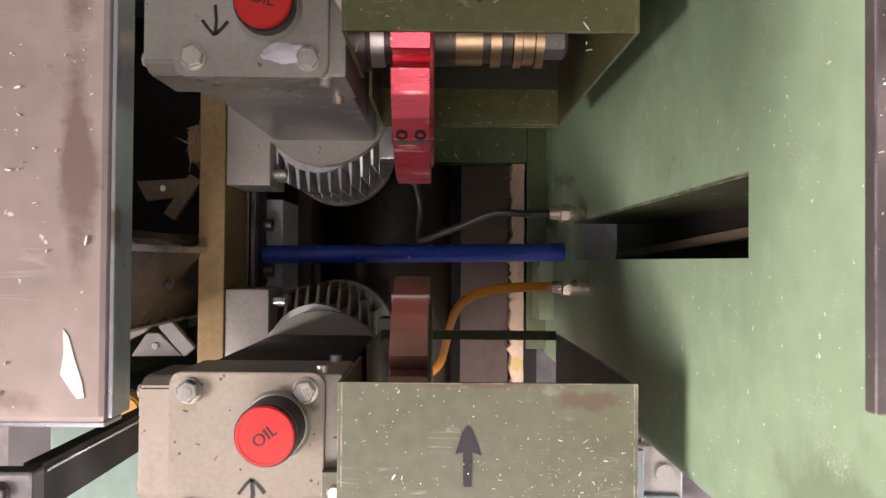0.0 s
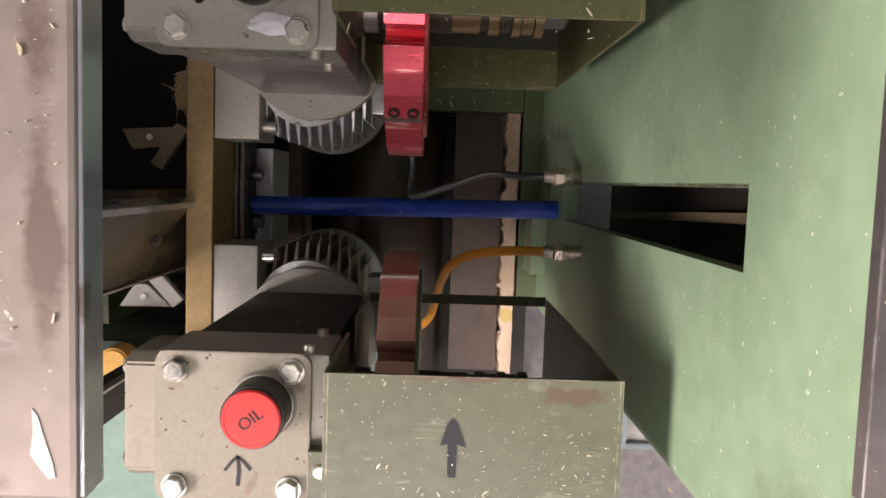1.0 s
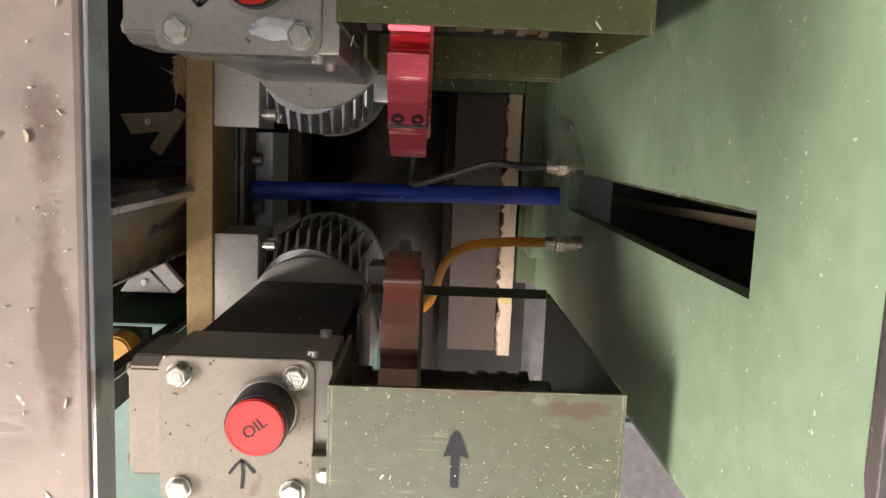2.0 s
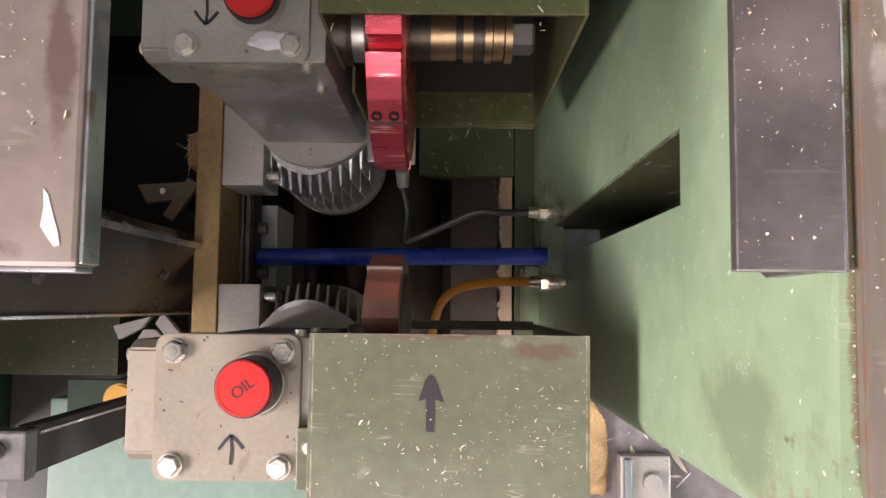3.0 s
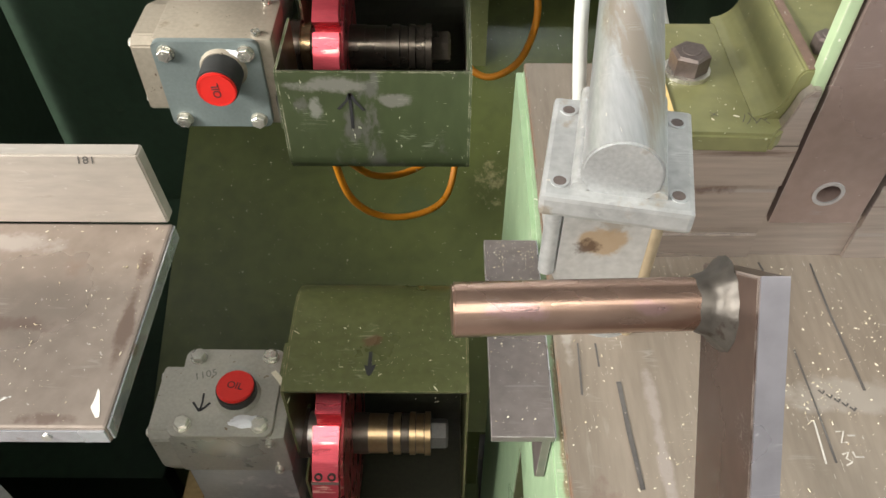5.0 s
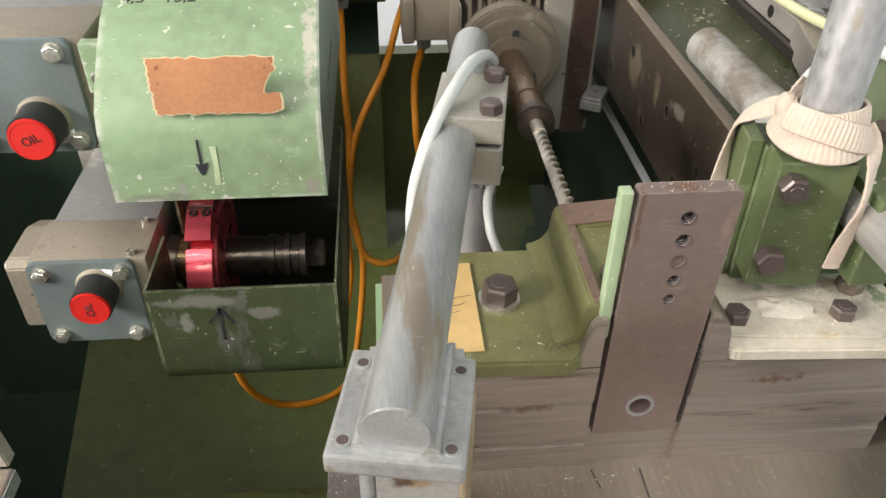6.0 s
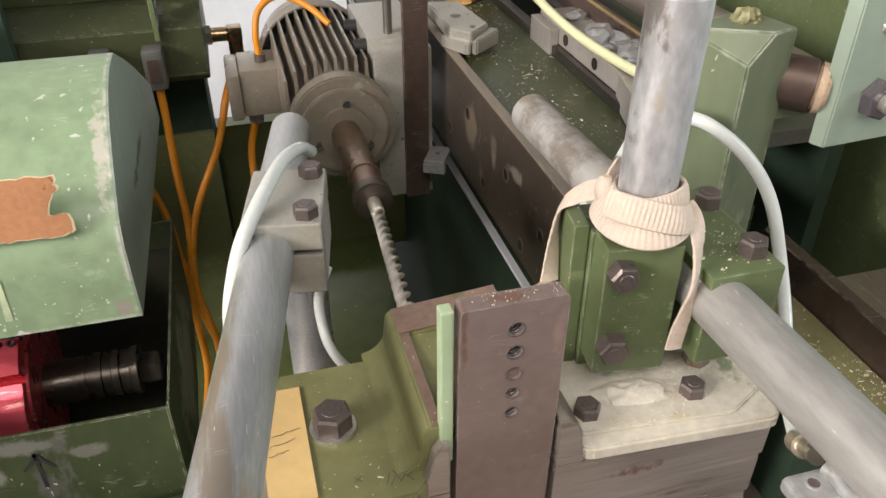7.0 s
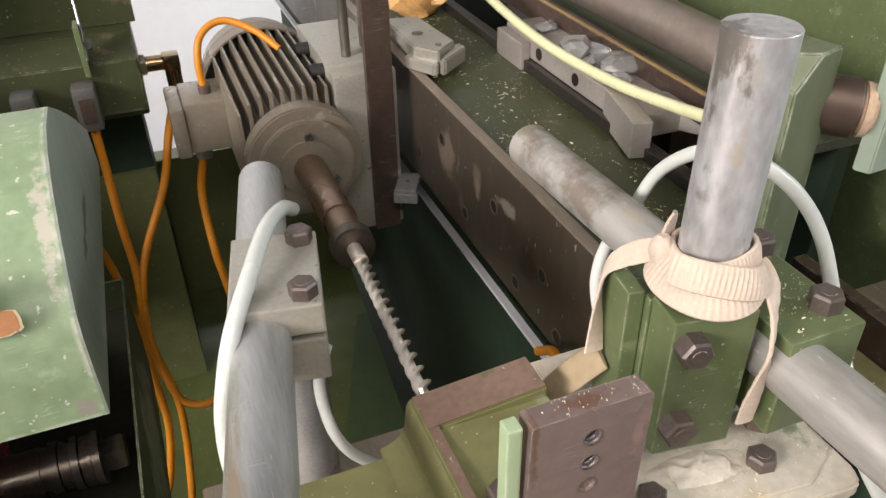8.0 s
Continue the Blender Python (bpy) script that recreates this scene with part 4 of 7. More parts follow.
    # terminal block and cable gland at the motor's side
    put("terminal_block", box(-0.082, -0.020, -0.150, -0.082, 0.285, 0.345, 0.004), "machined", smooth=True)
    put("terminal_lid", box(-0.050, -0.012, -0.140, -0.078, 0.345, 0.352, 0.001), "cast")
    put("cable_gland", cyl((-0.034, -0.082, 0.295), (-0.034, -0.060, 0.270), 0.011, 16, 0.009), "cast")
    # slide carriage that carries the head on its rails
    carr = put("carriage", box(-0.283, -0.2245, -0.230, -0.0425, 0.27, 0.369, 0.003), "cast", smooth=True)
    for b in (0.345, 0.31):
        put("carriage_screw", socket_screw((-0.2245, -0.060, b), (-0.207, -0.060, b), 0.0075), "bolt", carr)
    # spindle: shaft, rings and nut
    move[0] = Matrix.Identity(4)
    ay, az = look_of["axis"]
    put("spindle_shaft", cyl((-0.085, ay, az), (0.112, ay, az), 0.017, 24), "dark_hub", smooth=True)
    oily, pale_ring, first = look_of["rings"]
    for x0, x1, r, mt in ((-0.079, -0.066, 0.034, "dark_hub"), (-0.066, -0.053, 0.030, first), (-0.053, -0.041, 0.026, "dark_hub"), (-0.006, 0.016, 0.0285, "dark_hub"),
                          (0.016, 0.042, 0.0275, oily), (0.042, 0.050, 0.0255, "dark_hub"), (0.050, 0.060, 0.0290, oily), (0.061, 0.071, 0.0270, "dark_hub"),
                          (0.072, 0.080, 0.0295, oily), (0.081, 0.092, 0.0275, oily), (0.093, 0.101, 0.0300, pale_ring)):
        put("spacer_ring", ring((x0, ay, az), (x1, ay, az), r, 0.016, 40), mt, smooth=True)
    nut = hexbolt((0.101, ay, az), (1, 0, 0), 0.036, 0.024, 0, 14)
    put("spindle_nut", nut, look_of["nut"])
    # cutter: a thick wheel with four gullets and clamped knives
    a0, cr = look_of["cut_turn"], look_of["cut_r"]
    prof = []
    for k in range(4):
        g = a0 + 90 * k
        prof += [(g - 1.0, cr), (g - 1.0, cr - 0.026), (g + 1.2, cr - 0.030), (g + 4.0, cr - 0.022), (g + 5.0, cr - 0.007)]
        for s in range(1, 11):
            prof.append((g + 5.0 + (84.0 * s / 10), cr - 0.007 + 0.007 * min(1, s / 5)))
    outline = [(ay + r * math.cos(radians(t)), az + r * math.sin(radians(t))) for t, r in prof]
    cutter = put("cutter_wheel", prism(outline, "x", -0.0395, -0.0075, 0.0008), look_of["cutter"], lab=look_of["cutter_label"])
    put("cutter_flange", cyl((-0.0075, ay, az), (-0.0045, ay, az), cr - 0.020, 48, cr - 0.022), look_of["flange"], cutter, smooth=True)
    for k in range(4):
        g = radians(a0 + 90 * k + look_of["knife_at"])
        c, s = math.cos(g), math.sin(g)
        m = Matrix(((1, 0, 0, 0), (0, c, -s, ay), (0, s, c, az), (0, 0, 0, 1)))
        kn = box(-0.0405, -0.0065, cr - 0.0065, cr + 0.0025, -0.0014, 0.0014)
        kn.transform(m)
        put("knife", kn, look_of["knife"], cutter)
        for x in ((-0.0315, -0.0155) if look_of["screws"] else ()):
            sc = socket_screw((x, cr - 0.010, 0.0075), (x, cr + 0.0012, 0.0075), 0.0052)
            sc.transform(m)
            put("knife_screw", sc, "pit", cutter)
    # sheet hood: top, rounded back, floor and two cheeks
    t = 0.003
    hs, back = look_of["hood_at"], look_of["hood_back"]
    prof = [(-0.093, 0.831), (-0.160, 0.831), (-0.215, 0.831)]
    prof += [(-0.215 - back * math.sin(radians(q)), 0.670 + 0.161 * math.cos(radians(q))) for q in range(10, 91, 8)]
    prof += [(-0.215 - back, 0.606)]
    prof += [(-0.215 - back * math.cos(radians(q)), 0.606 - 0.161 * math.sin(radians(q))) for q in range(8, 89, 8)]
    prof += [(-0.215, 0.445), (-0.135, 0.445), (-0.092, 0.445)]
    if look_of["cowl"]:
        # rounded front, straight slanting back, open below
        prof = [(-0.086, 0.831), (-0.130, 0.831), (-0.165, 0.830), (-0.186, 0.822), (-0.206, 0.801), (-0.226, 0.776), (-0.250, 0.741), (-0.265, 0.705), (-0.273, 0.665), (-0.272, 0.618), (-0.236, 0.540), (-0.197, 0.463), (-0.126, 0.337), (-0.090, 0.326), (-0.066, 0.319)]
    prof = [(a + hs, b) for a, b in prof]
    whole = prof
    if look_of["open_floor"]:
        prof = prof[:-2]
    ca, cb = -0.19 + hs, 0.638
    inner = []
    for i, (a, b) in enumerate(prof):
        p, q = Vector(prof[max(i - 1, 0)]), Vector(prof[min(i + 1, len(prof) - 1)])
        d = (q - p).normalized()
        nn = Vector((-d.y, d.x))
        if nn.dot(Vector((ca - a, cb - b))) < 0:
            nn = -nn
        inner.append((a + nn.x * t, b + nn.y * t))
    hood = put("hood_shell", prism(prof + inner[::-1], "x", -0.0695, 0.1465), look_of["hood"], lab=look_of["hood_label"], smooth=True)
    put("hood_cheek", prism(whole, "x", 0.1465, 0.1490), look_of["cheek"], hood)
    # the cheek at the gearbox has a notch for the spindle
    notch = [(whole[-1][0], az - 0.040)] + [(ay - 0.040 * math.sin(radians(q)), az - 0.040 * math.cos(radians(q))) for q in range(0, 181, 20)] + [(whole[0][0], az + 0.040)]
    put("hood_cheek", prism(whole + notch, "x", -0.0725, -0.0695), look_of["hood"], hood)
    # thin dark lining: the hood's inner shade put into colour
    skin = []
    for g in (t + 0.0006, t + 0.0014):
        row = []
        for i, (a, b) in enumerate(prof[:-1]):
            p, q = Vector(prof[max(i - 1, 0)]), Vector(prof[i + 1])
            d = (q - p).normalized()
            nn = Vector((-d.y, d.x))
            if nn.dot(Vector((ca - a, cb - b))) < 0:
                nn = -nn
            row.append((a + nn.x * g, b + nn.y * g))
        skin.append(row)
    put("shade_lining", prism(skin[0] + skin[1][::-1], "x", -0.0690, 0.1458), "hood_shade", hood, "near-black lining standing for shade inside the hood")
    if look_of["lip"]:
        put("hood_lip", box(-0.0695, 0.1465, hs - 0.1000, hs - 0.0885, 0.4415, 0.4445), look_of["hood"], hood)
    # fixing lug with a cross-head screw
    lug = put("hood_lug", box(-0.0945, -0.0720, -0.232, -0.178, 0.745, 0.760, 0.001), look_of["hood"], hood)
    put("lug_screw", cyl((-0.0835, -0.195, 0.760), (-0.0835, -0.195, 0.764), 0.0068, 20, 0.0050), "bolt", hood)
    # marker arrows: one on the cover plate, one on the hood
    flip = 1 if lie.determinant() > 0 else -1

    def plane(x, a, b):
        o = lie @ Vector((x, a, b))
        ua = (lie.to_3x3() @ Vector((0, 1, 0))).normalized()
        nb = (lie.to_3x3() @ Vector((0, 0, 1))).normalized()
        return Matrix.Translation(o) @ Matrix((Vector((1, 0, 0)), ua, nb)).transposed().to_4x4()

    pm = plane(*look_of["plate_mark"])
    if look_of["plate_arrow"]:
        bm = ribbon2d([(0, -0.013), (0.001, 0), (0, 0.0125)], 0.0028, pm)
        ribbon2d([(-0.011, 0.0), (-0.005, 0.008), (0.0, 0.013)], 0.0028, pm, bm=bm)
        ribbon2d([(0.011, 0.001), (0.005, 0.008), (0.0, 0.0125)], 0.0028, pm, bm=bm)
        part("marker_arrow", bm, "ink", housing)
    hm = plane(*arrow["at"])
    bm = ribbon2d([(0, -arrow["tail"]), (0, 0.002)], arrow["w"], hm)
    if arrow["solid"]:
        w = arrow["head"]
        b = bmesh.new()
        b.faces.new([b.verts.new(hm @ Vector((*q, 0.0005))) for q in ((-w * 0.9, -0.003), (-w * 0.3, -0.0015), (w * 0.3, -0.0015), (w, -0.004), (w * 0.72, 0.004), (w * 0.28, w * 1.5), (-w * 0.05, w * 1.75), (-w * 0.4, w * 1.3))])
        join(bm, b)
    else:
        w = arrow["head"]
        ribbon2d([(-w, -w * 0.9), (-w * 0.3, -w * 0.1), (0, w * 0.6)], arrow["w"], hm, bm=bm)
        ribbon2d([(w, -w * 1.0), (w * 0.4, -w * 0.2), (0, w * 0.6)], arrow["w"], hm, bm=bm)
        ribbon2d([(0, 0), (0, w * 0.6)], arrow["w"], hm, bm=bm)
    part("marker_arrow", bm, "ink", hood)
    return head


MIRROR = Matrix(((1, 0, 0, 0), (0, -1, 0, 0.053), (0, 0, 1, 0), (0, 0, 0, 1)))
LIE_3 = Matrix(((1, 0, 0, 0), (0, 0, -1, 1.237), (0, 1, 0, 1.201), (0, 0, 0, 1)))
LIE_4 = Matrix(((1, 0, 0, 0), (0, 0, -1, 1.237), (0, -1, 0, 1.146), (0, 0, 0, 1)))
# near head's column and fins take darker metals that stand for shade
clean = dict(cowl=False, lip=True, nut="nut", fins="cast_side", column="shaded_cast", column_label="gearbox column darkened to stand for shade", housing="cast", side="cast_side", cover="cast_top", hood="olive_grey", cheek="olive_grey", sealant=False, screws=False, axis=(-0.165, 0.640), cut_r=0.149, hood_at=0.0, hood_back=0.108, open_floor=True, gear=(0.0, 0.0, 0.0), cap=(-0.1335, -0.1410, 0.797), rings=("dark_hub", "dark_hub", "dark_hub"), knife="silver", cutter="cutter_brown", flange="dark_hub", cut_turn=57.0, knife_at=-27.5, plate_arrow=True, plate_mark=(-0.1535, -0.199, 0.7532),
             cutter_label="brown resin-stained cutter wheel", hood_label="dusty olive sheet metal hood")
red = dict(clean, fins="fin", column="machined", column_label="machined grey gearbox column", side="cast", hood_at=-0.0215, open_floor=False, cap=(-0.1442, -0.1560, 0.775), rings=("bronze", "bronze", "silver"), plate_mark=(-0.1885, -0.145, 0.7532), hood="olive", cheek="olive", sealant=True, screws=True, knife="rail", cutter="pink", flange="pink", cover="cast", cut_turn=65.5, knife_at=-27.5,
           cutter_label="red anodised cutter wheel", hood_label="olive sheet metal hood with rust stains")
# spindle nut and rings darkened here in place of an unlit hood interior
teal = dict(red, housing="cast_side", side="cast_side", cowl=False, hood_at=0.0, hood_back=0.073, lip=False, axis=(-0.160, 0.680), cut_r=0.098, cut_turn=41.0, gear=(-0.012, -0.008, 0.0), cap=(-0.1410, -0.1360, 0.797), nut="dark_hub", rings=("dark_hub", "dark_hub", "bronze"), cover="cast_teal", hood="smeared", cheek="smeared", hood_label="smeared green sheet metal hood", plate_mark=(-0.150, -0.1005, 0.700), plate_arrow=False)
pale = dict(teal, cowl=True, hood="chipped_green", cheek="dull_cheek", hood_label="chipped light green sheet metal hood")
milling_head("milling_head", Matrix.Identity(4), clean, "grey milling head with red oil cap and dusty olive hood", dict(at=(0.0235, -0.142, 0.8314), tail=0.027, w=0.0060, head=0.0102, solid=True), 38)
h1 = milling_head("milling_head", MIRROR, red, "grey milling head with red cutter and stained olive hood", dict(at=(0.030, -0.148, 0.8314), tail=0.022, w=0.0045, head=0.0075, solid=True), -12)
h3 = milling_head("milling_head", LIE_3, teal, "tilted milling head with bluish cover and smeared green hood", dict(at=(0.010, -0.130, 0.8314), tail=0.042, w=0.0034, head=0.0150, solid=False), 95)
h4 = milling_head("milling_head", LIE_4, pale, "upper milling head with chipped light green hood and torn orange label", dict(at=(0.0235, -0.128, 0.8314), tail=0.030, w=0.0030, head=0.0070, solid=True), 20)

lettering("pencil_number", "1105", 0.0150, Matrix.Translation((-0.1920, 0.2390, 0.7533)) @ pose(0, 0, 0, 0, 0, 16), "pencil", h1, 0.0003)
bm = bmesh.new()
sh_ = spline([(-0.103, 0.240, 0.7600), (-0.092, 0.226, 0.7640), (-0.080, 0.208, 0.7660), (-0.0720, 0.195, 0.7655)], 6)
rim_ = [[bm.verts.new(p + Vector((0.0030 * u, 0.0022 * u, 0.0004 * v))) for u, v in ((-1, 0), (1, 0), (1, 1), (-1, 1))] for p in sh_]
for a_, b_ in zip(rim_, rim_[1:]):
    for k in range(4):
        bm.faces.new((a_[k], a_[(k + 1) % 4], b_[(k + 1) % 4], b_[k]))
solo("wood_shaving", bm, "wood", "pale curled wood shaving caught beside a hood", "wood shaving")


# ---------------------------------------------------------------- machine frame
frame_side = thing("machine_cabinet", (0.5, 0.1, -0.15), "light green welded machine cabinet with a vertical slot", "machine cabinet")
bend = lambda r, n: [(0.2185 - r * math.cos(radians(90 * k / n)), -0.158 - r * math.sin(radians(90 * k / n))) for k in range(n + 1)]
bm = prism([(0.195, 0.0)] + bend(0.0235, 16) + [(0.226, -0.1815), (0.226, -0.170)] + bend(0.0085, 3)[::-1] + [(0.210, 0.0)], "z", -0.15, 1.112)
box(0.195, 0.210, 0.0545, 0.385, -0.15, 1.112, bm=bm)
box(0.195, 0.210, 0.0, 0.0545, 0.92, 1.112, bm=bm)
box(0.195, 0.210, 0.0, 0.0545, -0.15, 0.28, bm=bm)
part("side_panel", bm, "slab_green", frame_side, smooth=True)
part("slot_liner", box(0.211, 0.300, 0.056, 0.062, 0.2, 0.95), "scraped_liner", frame_side)
part("slot_edge", box(0.1962, 0.2990, 0.0520, 0.0543, 0.2820, 0.9180), "scraped_liner", frame_side, "scraped olive slot edge")
# near-black plate closes the slot in place of deep shade
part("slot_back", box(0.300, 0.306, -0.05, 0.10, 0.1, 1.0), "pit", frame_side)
part("slot_strip", prism([(0.024, 0.80), (0.034, 0.80), (0.012, 0.16), (0.002, 0.16)], "x", 0.285, 0.295), "offcut", frame_side)
part("near_panel", box(0.2265, 1.10, -0.176, -0.164, -0.15, 1.042), "streaked", frame_side, "scraped sheet front panel")
pts = [(0.1951, 0.385)] + bend(0.0234, 16) + [(1.10, -0.1814), (1.10, 0.385)]
bm = prism(pts, "z", 1.042, 1.1305)
bmesh.ops.bevel(bm, geom=[e for e in bm.edges if min(e.verts[0].co.z, e.verts[1].co.z) > 1.13], offset=0.0068, segments=8, affect="EDGES")
part("top_slab", bm, "slab_green", frame_side)
# scrape strokes on the front sheet
rnd = random.Random(77)
bm = None
for k in range(260):
    x, z, a = rnd.uniform(0.235, 0.60), rnd.uniform(0.58, 1.03), rnd.uniform(0.35, 0.75)
    n = rnd.uniform(0.008, 0.022)
    bm = ribbon2d([(x - n * math.cos(a), z - n * math.sin(a)), (x, z + 0.002), (x + n * math.cos(a), z + n * math.sin(a) * 0.7)], rnd.uniform(0.0016, 0.0034), pose(0, -0.1764, 0, 90, 0, 0), bm=bm)
part("bottom_flange", box(0.2270, 1.10, -0.188, -0.1762, 0.535, 0.545, 0.001), "bright_edge", frame_side)
part("scrape_marks", bm, "chalk", frame_side, "pale curved scrape marks", kind="stuff")
part("far_panel", box(0.210, 1.10, 0.373, 0.385, -0.15, 1.10), "light_green", frame_side)

pts = [(0.2025, 0.384), (0.2025, -0.138)] + [(0.2325 - 0.030 * math.cos(radians(q)), -0.142 - 0.030 * math.sin(radians(q))) for q in range(15, 91, 15)] + [(1.09, -0.172), (1.09, 0.384)]
table = thing("machine_table", (0.6, 0.1, 1.1305), "worn brown steel machine table dusted with wood chips", "machine table")
part("table_plate", prism(pts, "z", 1.1305, 1.1372, 0.0012), "brown_steel", table)
tm = pose(0, 0, 1.1373)
for pts, w in (([(0.2458, -0.0110), (0.2465, -0.030), (0.2472, -0.0491), (0.2500, -0.0933)], 0.0034), ([(0.2199, 0.0225), (0.2183, -0.0224)], 0.0014),
               ([(0.2331, 0.0226), (0.2334, 0.0015)], 0.0014), ([(0.3768, 0.1040), (0.3806, 0.0850)], 0.0016), ([(0.4189, 0.1030), (0.4185, 0.0494), (0.4211, -0.0172)], 0.0019), ([(0.3808, 0.0176), (0.3820, -0.0258), (0.3823, -0.0733)], 0.0016)):
    part("pen_mark", ribbon2d(pts, w, tm), "pen", table)
lettering("chalk_number", "35", 0.0105, Matrix.Translation((0.2500, -0.1240, 1.1374)) @ pose(0, 0, 0, 0, 0, 8), "faint_chalk", table, 0.0004)
bm = ribbon2d([(0.3771, -0.0416), (0.3753, -0.0742)], 0.0014, tm)
ribbon2d([(0.3892, -0.0502), (0.3950, -0.0495), (0.3905, -0.0587), (0.3950, -0.0580)], 0.0012, tm, bm=bm)
ribbon2d([(0.3965, -0.0530), (0.4020, -0.0530)], 0.0012, tm, bm=bm)
ribbon2d([(0.3882, -0.0671), (0.3930, -0.0655), (0.3900, -0.0700), (0.3935, -0.0725), (0.3885, -0.0753)], 0.0012, tm, bm=bm)
ribbon2d([(0.3960, -0.0650), (0.3965, -0.0690), (0.4025, -0.0690)], 0.0012, tm, bm=bm)
part("chalk_strokes", bm, "faint_chalk", table)
bm = None
for k in range(5):
    bm = ribbon2d([(0.388 + 0.0045 * k, -0.017 - 0.0034 * k), (0.390 + 0.0045 * k, -0.020 - 0.0034 * k), (0.392 + 0.0045 * k, -0.0175 - 0.0034 * k)], 0.0016, tm, bm=bm)
part("writing_bars", bm, "pen", table)

# dark steel angle lying along the table's edge
ang = thing("steel_angle", (0.175, 0.03, 1.1372), "dark steel angle bolted along the table edge", "steel angle")
part("top_leg", box(0.1525, 0.1965, -0.0555, 0.128, 1.1300, 1.1370, 0.0008), "angle_steel", ang)
part("hanging_leg", prism([(-0.0550, 1.1300), (-0.0555, 1.078), (-0.053, 1.072), (-0.047, 1.070), (0.127, 1.070), (0.127, 1.1300)], "x", 0.1880, 0.1940), "angle_steel", ang)
part("bright_edge", box(0.1965, 0.1973, -0.0553, 0.1278, 1.1305, 1.1368), "bright_edge", ang)

# left table plate with an upright fence
lp = thing("table_plate", (-0.4, 0.04, 1.131), "oxidised steel table plate with an upright fence", "table plate")
part("flat_plate", box(-0.85, -0.1080, -0.0575, 0.1335, 1.1310, 1.1490, 0.0022), "plate_steel", lp)
part("ground_edge", box(-0.1080, -0.1063, -0.0560, 0.1325, 1.1325, 1.1475, 0.0005), "bright_edge", lp)
part("near_edge", box(-0.85, -0.1090, -0.0592, -0.0575, 1.1325, 1.1470, 0.0004), "bright_edge", lp)
up = prism([(-0.85, 1.1490), (-0.1110, 1.1490), (-0.1165, 1.2240), (-0.85, 1.2240)], "y", 0.1335, 0.1480, 0.0015)
part("upright_fence", up, "fence_steel", lp)
lettering("pencil_number", "181", 0.0105, Matrix.Translation((-0.158, 0.1332, 1.2190)) @ pose(0, 0, 0, 90, 0, 0), "pen", lp, 0.0003, 0.2)
part("paint_chip", prism([(-0.1220, -0.0265), (-0.1201, -0.0290), (-0.1180, -0.0365), (-0.1155, -0.0440), (-0.1147, -0.0490), (-0.1170, -0.0495), (-0.1197, -0.0460), (-0.1227, -0.0415), (-0.1217, -0.0345)], "z", 1.1491, 1.1494), "chalk", lp)
rnd = random.Random(21)
bm = None
for k in range(16):
    x, y, a = rnd.uniform(-0.222, -0.180), -0.036 + rnd.gauss(0, 0.0012), rnd.uniform(-0.5, 0.9)
    n = rnd.uniform(0.001, 0.0042)
    bm = ribbon2d([(x - n * math.cos(a), y - n * math.sin(a)), (x, y + rnd.uniform(-0.0006, 0.0006)), (x + n * math.cos(a), y + n * math.sin(a))], rnd.uniform(0.0007, 0.0018), pose(0, 0, 1.1491), bm=bm)
part("chalk_smear", bm, "chalk", lp)
part("edge_screw", cyl((-0.150, -0.0592, 1.1400), (-0.150, -0.0605, 1.1400), 0.0035, 16), "bolt", lp)

# supports under the left plate
sp = thing("support_plate", (-0.34, -0.05, -0.15), "dark upright steel support plate with bright edges", "support plate")
SKEW = pose(-0.338, -0.034, 0, 0, 0, -23.5)
for nm, x0, x1, y0, y1, top, mt in (("web", -0.006, 0.006, -0.050, 0.050, 1.131, "dark_plate"), ("web_edge", -0.010, 0.010, -0.0535, -0.050, 1.128, "bright_edge"), ("web_edge", -0.008, 0.0115, 0.047, 0.0550, 1.128, "bright_edge")):
    b = box(x0, x1, y0, y1, -0.15, top)
    b.transform(SKEW)
    part(nm, b, mt, sp)
b = hexbolt((0.006, -0.012, 0.746), (1, 0, 0), 0.012, 0.006)
b.transform(SKEW)
part("screw", b, "dark_bolt", sp)
b = hexbolt((0.006, 0.004, 0.45), (1, 0, 0), 0.012, 0.006)
b.transform(SKEW)
part("screw", b, "dark_bolt", sp)
lc = thing("side_cabinet", (-0.6, 0.0, -0.15), "dark green cabinet below the steel table plate", "machine cabinet")
part("cross_web", box(-0.85, -0.330, 0.0180, 0.028, -0.15, 1.128), "dark_plate", lc)
part("inner_panel", box(-0.849, -0.49, -0.186, 0.0112, -0.149, 0.20), "beam_green", lc)
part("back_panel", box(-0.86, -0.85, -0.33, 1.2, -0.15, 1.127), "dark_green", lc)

# pit with belt, base pan and chip edge
solo("pit_floor", box(-0.84, 0.195, -0.62, 0.60, -0.149, -0.13), "pit", "oily dark pit floor", kind="structure")
bp = thing("base_pan", (0.08, 0.3, -0.13), "olive green base pan with loose chips", "base pan")
part("pan_plate", box(-0.020, 0.1585, 0.1765, 0.60, -0.02, 0.0), "green", bp)
part("pan_plate", box(0.1605, 0.1945, -0.16, 0.60, -0.02, 0.0), "green", bp)
part("pan_web", box(-0.020, 0.1945, 0.1765, 0.1825, -0.13, -0.02), "olive", bp)
belt = thing("chip_conveyor", (-0.07, 0.0, -0.13), "dark rubber chip conveyor in the pit", "conveyor")
part("belt", cyl((-0.09, -0.40, -0.115), (-0.09, 0.50, -0.115), 0.115, 48), "rubber", belt, smooth=True)
part("side_plate", box(0.042, 0.130, -0.30, 0.1755, -0.06, -0.045), "brown_pit", belt)
part("side_wall", box(-0.245, -0.222, -0.30, 0.35, -0.13, 0.05), "brown_pit", belt)
rnd = random.Random(5)
rim = []
